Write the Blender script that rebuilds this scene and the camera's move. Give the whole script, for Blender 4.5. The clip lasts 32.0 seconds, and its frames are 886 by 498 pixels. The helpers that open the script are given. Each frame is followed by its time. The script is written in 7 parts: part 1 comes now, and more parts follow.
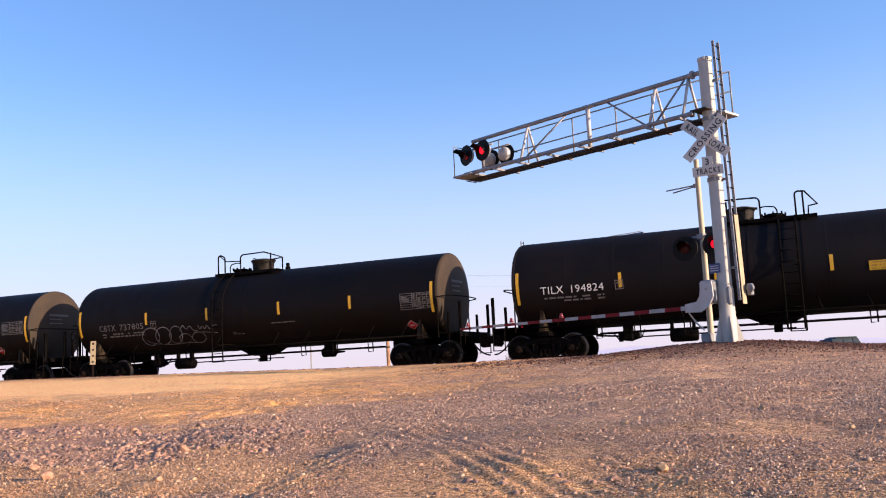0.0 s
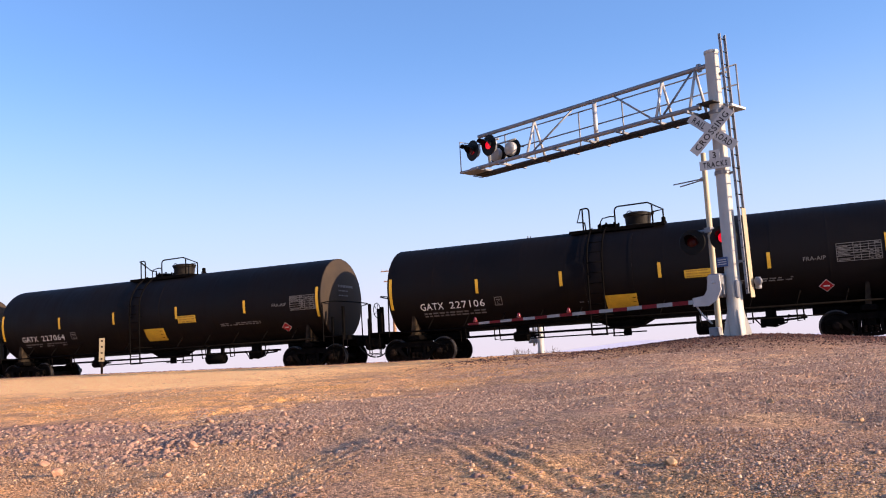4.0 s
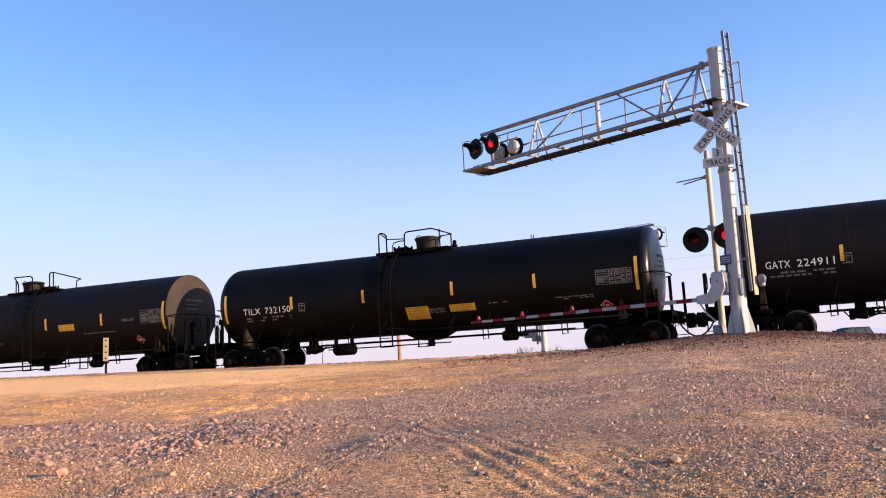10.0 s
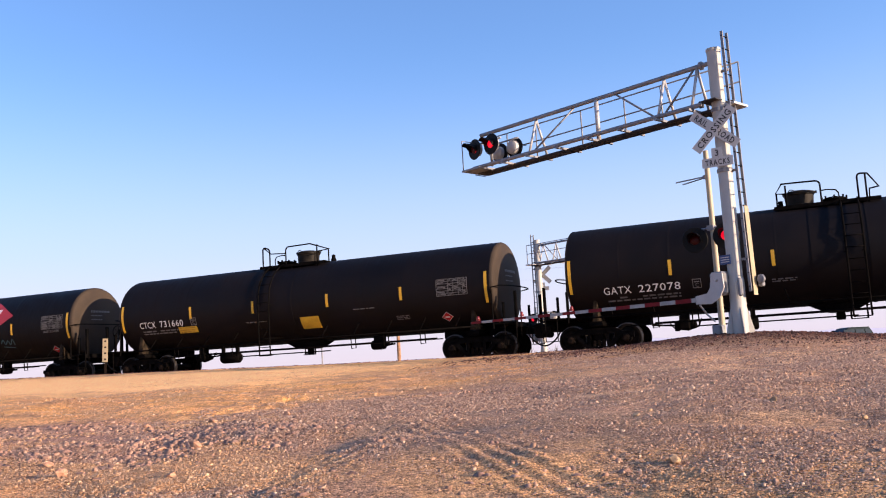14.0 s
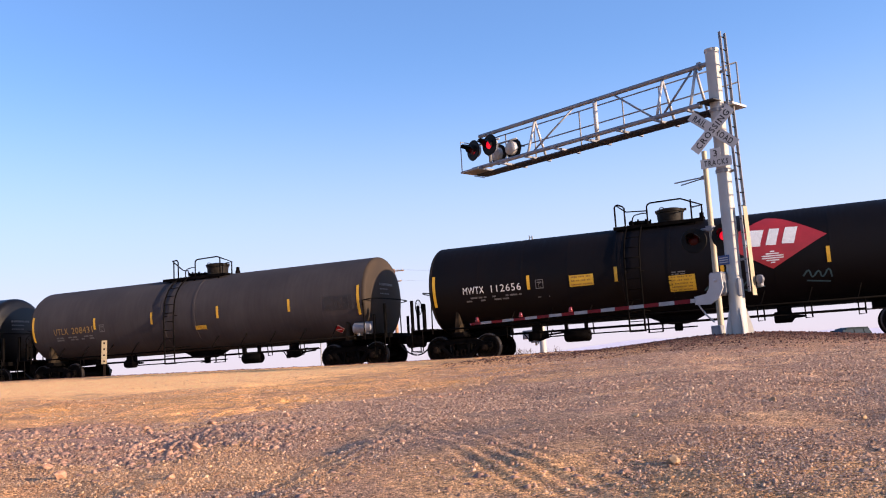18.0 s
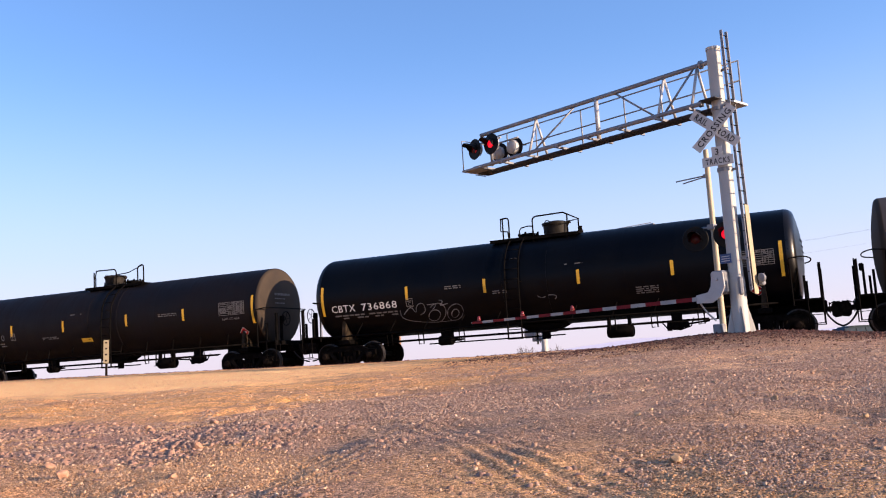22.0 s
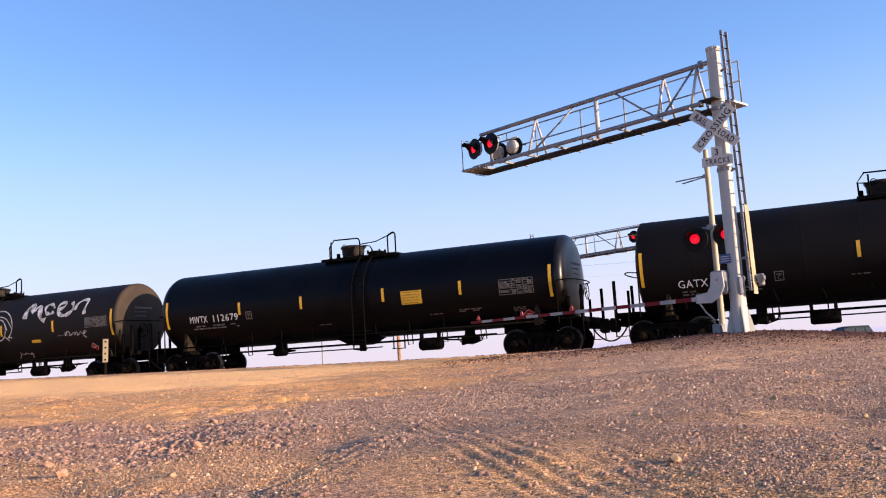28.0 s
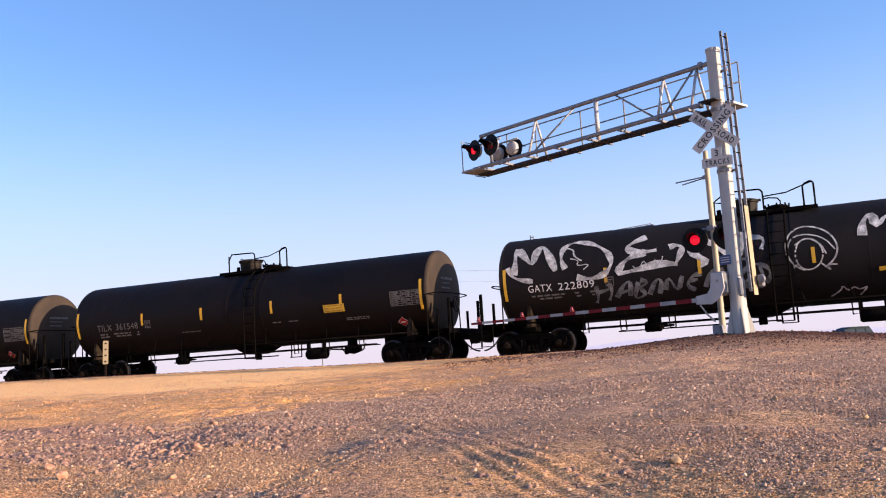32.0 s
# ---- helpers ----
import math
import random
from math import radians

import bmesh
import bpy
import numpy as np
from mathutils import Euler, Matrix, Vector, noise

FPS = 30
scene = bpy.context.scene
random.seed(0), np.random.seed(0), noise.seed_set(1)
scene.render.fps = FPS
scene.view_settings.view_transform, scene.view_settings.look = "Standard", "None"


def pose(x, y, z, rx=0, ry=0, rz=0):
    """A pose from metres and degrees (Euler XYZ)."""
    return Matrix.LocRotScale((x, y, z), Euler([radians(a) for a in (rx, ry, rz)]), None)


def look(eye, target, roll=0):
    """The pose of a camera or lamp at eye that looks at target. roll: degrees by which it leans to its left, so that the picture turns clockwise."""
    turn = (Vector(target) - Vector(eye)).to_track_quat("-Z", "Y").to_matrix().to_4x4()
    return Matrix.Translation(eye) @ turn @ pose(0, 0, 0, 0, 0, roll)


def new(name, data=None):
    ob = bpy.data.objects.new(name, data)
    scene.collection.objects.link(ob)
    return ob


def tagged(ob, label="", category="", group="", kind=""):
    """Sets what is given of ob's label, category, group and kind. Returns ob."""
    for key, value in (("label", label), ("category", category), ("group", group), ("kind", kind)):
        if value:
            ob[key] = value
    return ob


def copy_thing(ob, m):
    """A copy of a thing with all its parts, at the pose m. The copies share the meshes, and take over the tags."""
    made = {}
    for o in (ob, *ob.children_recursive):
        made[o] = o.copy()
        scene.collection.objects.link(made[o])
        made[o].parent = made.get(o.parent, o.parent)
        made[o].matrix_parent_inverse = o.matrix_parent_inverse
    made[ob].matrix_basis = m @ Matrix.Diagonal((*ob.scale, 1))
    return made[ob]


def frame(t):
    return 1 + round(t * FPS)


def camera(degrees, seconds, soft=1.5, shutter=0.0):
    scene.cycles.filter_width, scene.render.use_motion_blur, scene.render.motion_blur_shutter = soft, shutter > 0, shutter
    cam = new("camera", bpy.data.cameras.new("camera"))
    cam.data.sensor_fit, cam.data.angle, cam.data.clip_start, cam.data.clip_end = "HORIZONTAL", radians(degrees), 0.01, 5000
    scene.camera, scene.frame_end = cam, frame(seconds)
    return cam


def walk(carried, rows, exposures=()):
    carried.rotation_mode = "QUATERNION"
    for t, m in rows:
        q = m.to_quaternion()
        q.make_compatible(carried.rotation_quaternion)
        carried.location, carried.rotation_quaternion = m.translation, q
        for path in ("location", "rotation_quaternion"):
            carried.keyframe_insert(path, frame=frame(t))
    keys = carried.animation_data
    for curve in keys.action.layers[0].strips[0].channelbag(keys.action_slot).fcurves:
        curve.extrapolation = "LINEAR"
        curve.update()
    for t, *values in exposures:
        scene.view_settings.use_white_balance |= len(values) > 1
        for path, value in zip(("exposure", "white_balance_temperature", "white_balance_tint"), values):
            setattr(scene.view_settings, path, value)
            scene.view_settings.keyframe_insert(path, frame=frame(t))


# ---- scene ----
cam = camera(52.78, 32.0, soft=1.08)
walk(cam, [
    (0.0, pose(0, 0, 0, 97.579, 2.779, 22.852)),
    (0.5, pose(0, 0, 0, 97.541, 2.853, 22.942)),
    (1.0, pose(0, 0, 0, 97.446, 2.889, 23.066)),
    (1.5, pose(0, 0, 0, 97.350, 2.919, 23.198)),
    (2.0, pose(0, 0, 0, 97.305, 2.958, 23.293)),
    (2.5, pose(0, 0, 0, 97.306, 3.018, 23.334)),
    (3.0, pose(0, 0, 0, 97.305, 3.046, 23.335)),
    (3.5, pose(0, 0, 0, 97.303, 3.064, 23.332)),
    (5.5, pose(0, 0, 0, 97.294, 3.075, 23.357)),
    (6.0, pose(0, 0, 0, 97.281, 3.078, 23.363)),
    (6.5, pose(0, 0, 0, 97.257, 3.063, 23.374)),
    (7.0, pose(0, 0, 0, 97.258, 3.062, 23.398)),
    (7.5, pose(0, 0, 0, 97.282, 3.093, 23.418)),
    (8.0, pose(0, 0, 0, 97.291, 3.134, 23.440)),
    (8.5, pose(0, 0, 0, 97.275, 3.152, 23.464)),
    (9.0, pose(0, 0, 0, 97.258, 3.184, 23.502)),
    (9.5, pose(0, 0, 0, 97.232, 3.214, 23.545)),
    (10.0, pose(0, 0, 0, 97.219, 3.234, 23.564)),
    (10.5, pose(0, 0, 0, 97.220, 3.237, 23.564)),
    (11.0, pose(0, 0, 0, 97.228, 3.244, 23.547)),
    (11.5, pose(0, 0, 0, 97.229, 3.242, 23.520)),
    (12.0, pose(0, 0, 0, 97.226, 3.232, 23.508)),
    (12.5, pose(0, 0, 0, 97.223, 3.228, 23.506)),
    (13.0, pose(0, 0, 0, 97.228, 3.254, 23.516)),
    (13.5, pose(0, 0, 0, 97.239, 3.288, 23.531)),
    (14.0, pose(0, 0, 0, 97.249, 3.300, 23.534)),
    (14.5, pose(0, 0, 0, 97.249, 3.289, 23.528)),
    (16.5, pose(0, 0, 0, 97.326, 3.316, 23.446)),
    (17.0, pose(0, 0, 0, 97.319, 3.355, 23.463)),
    (17.5, pose(0, 0, 0, 97.314, 3.398, 23.482)),
    (18.0, pose(0, 0, 0, 97.314, 3.448, 23.483)),
    (18.5, pose(0, 0, 0, 97.338, 3.494, 23.477)),
    (19.0, pose(0, 0, 0, 97.351, 3.511, 23.485)),
    (19.5, pose(0, 0, 0, 97.335, 3.497, 23.514)),
    (20.0, pose(0, 0, 0, 97.305, 3.491, 23.544)),
    (20.5, pose(0, 0, 0, 97.287, 3.511, 23.566)),
    (21.0, pose(0, 0, 0, 97.280, 3.526, 23.573)),
    (21.5, pose(0, 0, 0, 97.273, 3.527, 23.578)),
    (22.0, pose(0, 0, 0, 97.255, 3.519, 23.592)),
    (22.5, pose(0, 0, 0, 97.232, 3.514, 23.614)),
    (23.0, pose(0, 0, 0, 97.228, 3.524, 23.627)),
    (23.5, pose(0, 0, 0, 97.227, 3.528, 23.631)),
    (24.0, pose(0, 0, 0, 97.217, 3.521, 23.632)),
    (24.5, pose(0, 0, 0, 97.197, 3.525, 23.638)),
    (25.0, pose(0, 0, 0, 97.180, 3.520, 23.650)),
    (25.5, pose(0, 0, 0, 97.175, 3.517, 23.654)),
    (27.5, pose(0, 0, 0, 97.214, 3.452, 23.571)),
    (28.0, pose(0, 0, 0, 97.227, 3.426, 23.550)),
    (28.5, pose(0, 0, 0, 97.246, 3.432, 23.551)),
    (29.0, pose(0, 0, 0, 97.258, 3.457, 23.577)),
    (29.5, pose(0, 0, 0, 97.256, 3.484, 23.607)),
    (30.0, pose(0, 0, 0, 97.247, 3.530, 23.630)),
    (30.5, pose(0, 0, 0, 97.255, 3.541, 23.628)),
    (31.0, pose(0, 0, 0, 97.284, 3.536, 23.605)),
    (31.5, pose(0, 0, 0, 97.310, 3.525, 23.580)),
    (32.0, pose(0, 0, 0, 97.316, 3.497, 23.563)),
], exposures=[(0, 0.85, 6450, 24), (32, 0.85, 6450, 24)])

# ---- world, sun, exposure ----
world = bpy.data.worlds.new("world")
scene.world = world
world.use_nodes = True
wn = world.node_tree.nodes
wl = world.node_tree.links
sky = wn.new("ShaderNodeTexSky")
sky.sky_type = 'NISHITA'
sky.sun_disc = False
SUN_EL, SUN_AZ = radians(10.0), radians(-7.5)
sky.sun_elevation = SUN_EL
sky.sun_rotation = math.pi / 2 - SUN_AZ
sky.altitude = 300
sky.air_density = 1.0
sky.dust_density = 1.2
sky.ozone_density = 4.0
wn["Background"].inputs[1].default_value = 0.165
# pale dust haze low over the desert, thinning upwards
wtc = wn.new("ShaderNodeTexCoord")
wsep = wn.new("ShaderNodeSeparateXYZ")
wl.new(wtc.outputs["Generated"], wsep.inputs[0])
wmap = wn.new("ShaderNodeMapRange")
wmap.interpolation_type = 'SMOOTHERSTEP'
for key, val in (("From Min", -0.02), ("From Max", 0.37), ("To Min", 0.88), ("To Max", 0.0)):
    wmap.inputs[key].default_value = val
wl.new(wsep.outputs["Z"], wmap.inputs["Value"])
wmix = wn.new("ShaderNodeMix")
wmix.data_type = 'RGBA'
whaze = wn.new("ShaderNodeMix")
whaze.data_type = 'RGBA'
whaze.inputs["A"].default_value = (3.0, 2.78, 3.02, 1)
whaze.inputs["B"].default_value = (2.42, 2.72, 3.24, 1)
wlow = wn.new("ShaderNodeMapRange")
wlow.inputs["From Min"].default_value = 0.0
wlow.inputs["From Max"].default_value = 0.13
wl.new(wsep.outputs["Z"], wlow.inputs["Value"])
wl.new(wlow.outputs["Result"], whaze.inputs["Factor"])
wl.new(whaze.outputs["Result"], wmix.inputs["B"])
wl.new(wmap.outputs["Result"], wmix.inputs["Factor"])
# the sky is brighter towards the low sun
wside = wn.new("ShaderNodeMapRange")
wside.interpolation_type = 'SMOOTHERSTEP'
for key, val in (("From Min", -0.75), ("From Max", 0.25), ("To Min", 0.97), ("To Max", 1.29)):
    wside.inputs[key].default_value = val
wl.new(wsep.outputs["X"], wside.inputs["Value"])
wgain = wn.new("ShaderNodeVectorMath")
wgain.operation = 'SCALE'
wl.new(sky.outputs[0], wgain.inputs[0])
wl.new(wside.outputs["Result"], wgain.inputs["Scale"])
wl.new(wgain.outputs["Vector"], wmix.inputs["A"])
wl.new(wmix.outputs["Result"], wn["Background"].inputs[0])

sun_data = bpy.data.lights.new("sun", 'SUN')
sun_data.energy = 5.4
sun_data.angle = radians(0.6)
sun_data.color = (1.0, 0.785, 0.52)
sun = new("sun", sun_data)
SUN_DIR = Vector((math.cos(SUN_AZ) * math.cos(SUN_EL), math.sin(SUN_AZ) * math.cos(SUN_EL), math.sin(SUN_EL)))
sun.matrix_world = look(SUN_DIR * 300, (0, 0, 0))


# ---- materials ----
def material(name, base, rough=0.7, metal=0.0, vary=0.25, scale=6.0, fine=60.0, bump=0.15, second=None, speck=0.5, emit=None, spec=0.5):
    m = bpy.data.materials.new(name)
    m.use_nodes = True
    nt = m.node_tree
    n, l = nt.nodes, nt.links
    b = n["Principled BSDF"]
    b.inputs["Roughness"].default_value = rough
    b.inputs["Metallic"].default_value = metal
    b.inputs["Specular IOR Level"].default_value = spec
    tc = n.new("ShaderNodeTexCoord")
    na = n.new("ShaderNodeTexNoise")
    na.inputs["Scale"].default_value = scale
    na.inputs["Detail"].default_value = 5
    nb = n.new("ShaderNodeTexNoise")
    nb.inputs["Scale"].default_value = fine
    nb.inputs["Detail"].default_value = 3
    l.new(tc.outputs["Object"], na.inputs["Vector"])
    l.new(tc.outputs["Object"], nb.inputs["Vector"])
    mix = n.new("ShaderNodeMix")
    mix.data_type = 'RGBA'
    lo = [c * (1 - vary) for c in base]
    hi = [min(1, c * (1 + vary)) for c in (second or base)]
    mix.inputs["A"].default_value = (*lo, 1)
    mix.inputs["B"].default_value = (*hi, 1)
    ramp = n.new("ShaderNodeMapRange")
    ramp.inputs["From Min"].default_value = 0.3
    ramp.inputs["From Max"].default_value = 0.7
    l.new(na.outputs["Fac"], ramp.inputs["Value"])
    l.new(ramp.outputs["Result"], mix.inputs["Factor"])
    mul = n.new("ShaderNodeMix")
    mul.data_type = 'RGBA'
    mul.blend_type = 'MULTIPLY'
    mul.inputs["Factor"].default_value = speck
    r2 = n.new("ShaderNodeMapRange")
    r2.inputs["From Min"].default_value = 0.25
    r2.inputs["From Max"].default_value = 0.75
    r2.inputs["To Min"].default_value = 0.55
    r2.inputs["To Max"].default_value = 1.3
    l.new(nb.outputs["Fac"], r2.inputs["Value"])
    l.new(mix.outputs["Result"], mul.inputs["A"])
    l.new(r2.outputs["Result"], mul.inputs["B"])
    l.new(mul.outputs["Result"], b.inputs["Base Color"])
    rr = n.new("ShaderNodeMapRange")
    rr.inputs["To Min"].default_value = max(0.03, rough - 0.12)
    rr.inputs["To Max"].default_value = min(1, rough + 0.12)
    l.new(na.outputs["Fac"], rr.inputs["Value"])
    l.new(rr.outputs["Result"], b.inputs["Roughness"])
    if bump:
        bp = n.new("ShaderNodeBump")
        bp.inputs["Strength"].default_value = bump
        bp.inputs["Distance"].default_value = 0.01
        l.new(nb.outputs["Fac"], bp.inputs["Height"])
        l.new(bp.outputs["Normal"], b.inputs["Normal"])
    if emit:
        b.inputs["Emission Color"].default_value = (*emit[:3], 1)
        b.inputs["Emission Strength"].default_value = emit[3]
    return m


def tank_paint(name, base, dust, rough, streak=0.5, coat=0.0, spec=None):
    """Dark tank paint: dust in soft clouds, thin streaks running down the side, faint relief."""
    m = bpy.data.materials.new(name)
    m.use_nodes = True
    nt = m.node_tree
    n, l = nt.nodes, nt.links
    b = n["Principled BSDF"]
    tc = n.new("ShaderNodeTexCoord")
    mp = n.new("ShaderNodeMapping")
    mp.inputs["Scale"].default_value = (3.0, 0.35, 0.35)
    l.new(tc.outputs["Object"], mp.inputs["Vector"])
    st = n.new("ShaderNodeTexNoise")
    st.inputs["Scale"].default_value = 3.0
    st.inputs["Detail"].default_value = 6
    l.new(mp.outputs["Vector"], st.inputs["Vector"])
    cl = n.new("ShaderNodeTexNoise")
    cl.inputs["Scale"].default_value = 0.7
    cl.inputs["Detail"].default_value = 6
    l.new(tc.outputs["Object"], cl.inputs["Vector"])
    gr = n.new("ShaderNodeTexNoise")
    gr.inputs["Scale"].default_value = 40
    gr.inputs["Detail"].default_value = 3
    l.new(tc.outputs["Object"], gr.inputs["Vector"])
    add = n.new("ShaderNodeMath")
    add.operation = 'MULTIPLY_ADD'
    add.inputs[1].default_value = streak
    l.new(st.outputs["Fac"], add.inputs[0])
    l.new(cl.outputs["Fac"], add.inputs[2])
    mr = n.new("ShaderNodeMapRange")
    mr.inputs["From Min"].default_value = 0.35 + 0.5 * streak * 0.6
    mr.inputs["From Max"].default_value = 0.75 + 0.5 * streak
    l.new(add.outputs[0], mr.inputs["Value"])
    mix = n.new("ShaderNodeMix")
    mix.data_type = 'RGBA'
    mix.inputs["A"].default_value = (*base, 1)
    mix.inputs["B"].default_value = (*dust, 1)
    l.new(mr.outputs["Result"], mix.inputs["Factor"])
    l.new(mix.outputs["Result"], b.inputs["Base Color"])
    rr = n.new("ShaderNodeMapRange")
    rr.inputs["To Min"].default_value = max(0.05, rough - 0.08)
    rr.inputs["To Max"].default_value = min(1.0, rough + 0.2)
    l.new(mr.outputs["Result"], rr.inputs["Value"])
    l.new(rr.outputs["Result"], b.inputs["Roughness"])
    b.inputs["Coat Weight"].default_value = coat
    b.inputs["Specular IOR Level"].default_value = spec if spec else 0.11 if rough > 0.5 else 0.14
    b.inputs["Coat Roughness"].default_value = 0.12
    bp = n.new("ShaderNodeBump")
    bp.inputs["Strength"].default_value = 0.06
    bp.inputs["Distance"].default_value = 0.01
    l.new(gr.outputs["Fac"], bp.inputs["Height"])
    l.new(bp.outputs["Normal"], b.inputs["Normal"])
    return m


M = {}
M["tank_black"] = tank_paint("tank_black", (0.0013, 0.0009, 0.0013), (0.0041, 0.0027, 0.0037), 0.56, spec=0.15)
M["tank_brown"] = tank_paint("tank_brown", (0.0021, 0.0014, 0.0019), (0.0064, 0.0043, 0.0056), 0.58, spec=0.16)
# tank ends: dusty tan made paler than the barrels, carrying the sunlit rim
M["head_sun_tan"] = tank_paint("sun_tan_head", (0.028, 0.0215, 0.0170), (0.062, 0.045, 0.031), 0.66)
M["head_dark"] = tank_paint("dark_head", (0.0022, 0.0022, 0.0026), (0.0075, 0.0066, 0.0056), 0.32, 0.5, 0.06, 0.26)
M["tank_grey"] = tank_paint("tank_grey", (0.037, 0.033, 0.035), (0.062, 0.056, 0.057), 0.74)
M["tank_dusty"] = tank_paint("tank_dusty", (0.0050, 0.0041, 0.0046), (0.0125, 0.0104, 0.0112), 0.60, spec=0.16)
M["tank_gloss"] = tank_paint("tank_gloss", (0.0008, 0.0010, 0.0016), (0.0022, 0.0021, 0.0028), 0.48, 0.3, 0.0, 0.13)
M["tank_blue"] = tank_paint("tank_blue", (0.0008, 0.0014, 0.0032), (0.0018, 0.0026, 0.0042), 0.36, 0.3, 0.02, 0.09)
M["frame"] = material("frame_black", (0.0024, 0.0022, 0.0023), 0.75, 0, 0.4, 5, 60, 0.2, (0.0048, 0.0042, 0.0040), spec=0.02)
M["rust"] = material("rusty_steel", (0.0055, 0.0042, 0.0036), 0.8, 0, 0.4, 8, 80, 0.3, (0.013, 0.009, 0.007), spec=0.04)
# saddle plates: the low sun on their faces is painted in as tan
M["saddle"] = material("sunlit_tan_steel", (0.011, 0.009, 0.007), 0.8, 0, 0.4, 4, 60, 0.2, (0.034, 0.024, 0.015), spec=0.1)
M["walkway"] = material("weathered_grating", (0.035, 0.036, 0.04), 0.8, 0.1, 0.3, 6, 60, 0.15)
M["steel"] = material("worn_tread_steel", (0.30, 0.27, 0.24), 0.42, 0.9, 0.2, 12, 80, 0.05)
M["tread"] = material("wheel_tread_steel", (0.055, 0.048, 0.043), 0.5, 0.7, 0.3, 12, 80, 0.05)
M["wheel"] = material("wheel_steel", (0.0042, 0.0037, 0.0035), 0.75, 0.0, 0.4, 9, 60, 0.2, (0.0095, 0.0072, 0.006), spec=0.04)
M["yellow"] = material("yellow_reflective", (0.64, 0.36, 0.018), 0.45, 0, 0.12, 4, 40, 0.03)
M["yellow2"] = material("yellow_placard", (0.58, 0.35, 0.02), 0.5, 0, 0.12, 3, 40, 0.03)
M["white"] = material("white_stencil", (0.72, 0.72, 0.70), 0.7, 0, 0.1, 5, 50, 0.03)
M["dimwhite"] = material("faded_stencil", (0.115, 0.11, 0.105), 0.8, 0, 0.2, 5, 50, 0.03)
M["gold"] = material("faded_gold_stencil", (0.30, 0.18, 0.04), 0.7, 0, 0.2, 5, 50, 0.03)
M["data"] = material("data_panel_ink", (0.13, 0.123, 0.118), 0.75, 0, 0.2, 5, 50, 0.03)
M["red"] = material("red_placard", (0.42, 0.02, 0.025), 0.6, 0, 0.12, 5, 50, 0.03, spec=0.2)
M["logo_red"] = material("red_emblem", (0.36, 0.02, 0.026), 0.5, 0, 0.15, 2, 50, 0.03)
M["dark"] = material("black_ink", (0.02, 0.02, 0.02), 0.6, 0, 0.1, 5, 50, 0.0)
M["faded_ink"] = material("faded_brown_ink", (0.26, 0.14, 0.02), 0.6, 0, 0.2, 5, 50, 0.0)
M["graffiti"] = material("white_spray", (0.30, 0.30, 0.30), 0.7, 0, 0.5, 5, 24, 0.03, (0.50, 0.50, 0.49), speck=0.9)
M["graffiti2"] = material("grey_spray", (0.07, 0.073, 0.078), 0.75, 0, 0.5, 5, 24, 0.03, (0.15, 0.155, 0.16), speck=0.9)
M["teal_spray"] = material("teal_spray", (0.03, 0.075, 0.085), 0.75, 0, 0.3, 3, 30, 0.03)
M["alu"] = material("cast_aluminium", (0.40, 0.395, 0.39), 0.5, 0.15, 0.10, 3, 40, 0.05, speck=0.15)
M["galv"] = material("galvanised_steel", (0.19, 0.195, 0.21), 0.5, 0.1, 0.2, 5, 50, 0.08, speck=0.2)
M["alu_white"] = material("painted_white_metal", (0.37, 0.362, 0.335), 0.6, 0.05, 0.07, 2, 40, 0.04, speck=0.12)
M["lampblack"] = material("lamp_black", (0.006, 0.006, 0.006), 0.6, 0, 0.2, 6, 50, 0.05, spec=0.15)
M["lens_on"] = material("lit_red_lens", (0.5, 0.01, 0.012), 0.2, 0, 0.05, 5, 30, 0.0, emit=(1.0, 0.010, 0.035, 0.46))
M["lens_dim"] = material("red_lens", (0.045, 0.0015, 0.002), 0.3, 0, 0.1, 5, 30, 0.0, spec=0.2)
M["signwhite"] = material("sign_white", (0.42, 0.42, 0.41), 0.5, 0, 0.06, 3, 40, 0.02, speck=0.12)
# slim pole's white paint tinted cream, warm sunlight put into the colour
M["pole_sun_cream"] = material("sun_cream_metal", (0.37, 0.325, 0.235), 0.6, 0.05, 0.07, 2, 40, 0.04, speck=0.12)
M["plate_cream"] = material("cream_plate", (0.34, 0.275, 0.17), 0.6, 0, 0.15, 4, 40, 0.03)
M["signblue"] = material("sign_blue", (0.012, 0.045, 0.15), 0.45, 0, 0.1, 3, 40, 0.02)
M["gate_red"] = material("gate_red", (0.17, 0.010, 0.014), 0.6, 0, 0.2, 6, 40, 0.03, spec=0.15)
M["gate_lamp"] = material("lit_gate_lamp", (0.11, 0.005, 0.007), 0.3, 0, 0.05, 5, 30, 0.0, emit=(1.0, 0.02, 0.03, 0.03))
M["gate_white"] = material("gate_white", (0.30, 0.30, 0.295), 0.5, 0, 0.15, 6, 40, 0.03)
M["rubber"] = material("black_rubber", (0.012, 0.012, 0.012), 0.75, 0, 0.2, 8, 60, 0.1)
M["wood"] = material("weathered_wood", (0.20, 0.11, 0.06), 0.85, 0, 0.35, 4, 70, 0.3, (0.32, 0.18, 0.10))
M["concrete"] = material("concrete", (0.38, 0.36, 0.33), 0.85, 0, 0.2, 4, 60, 0.25)
M["twig"] = material("dry_twig", (0.08, 0.06, 0.045), 0.9, 0, 0.3, 10, 60, 0.2)
M["carpaint"] = material("dark_green_paint", (0.010, 0.020, 0.023), 0.5, 0.0, 0.1, 2, 50, 0.0, spec=0.06)
M["glass"] = material("tinted_glass", (0.02, 0.028, 0.03), 0.12, 0, 0.05, 2, 50, 0.0, spec=0.25)
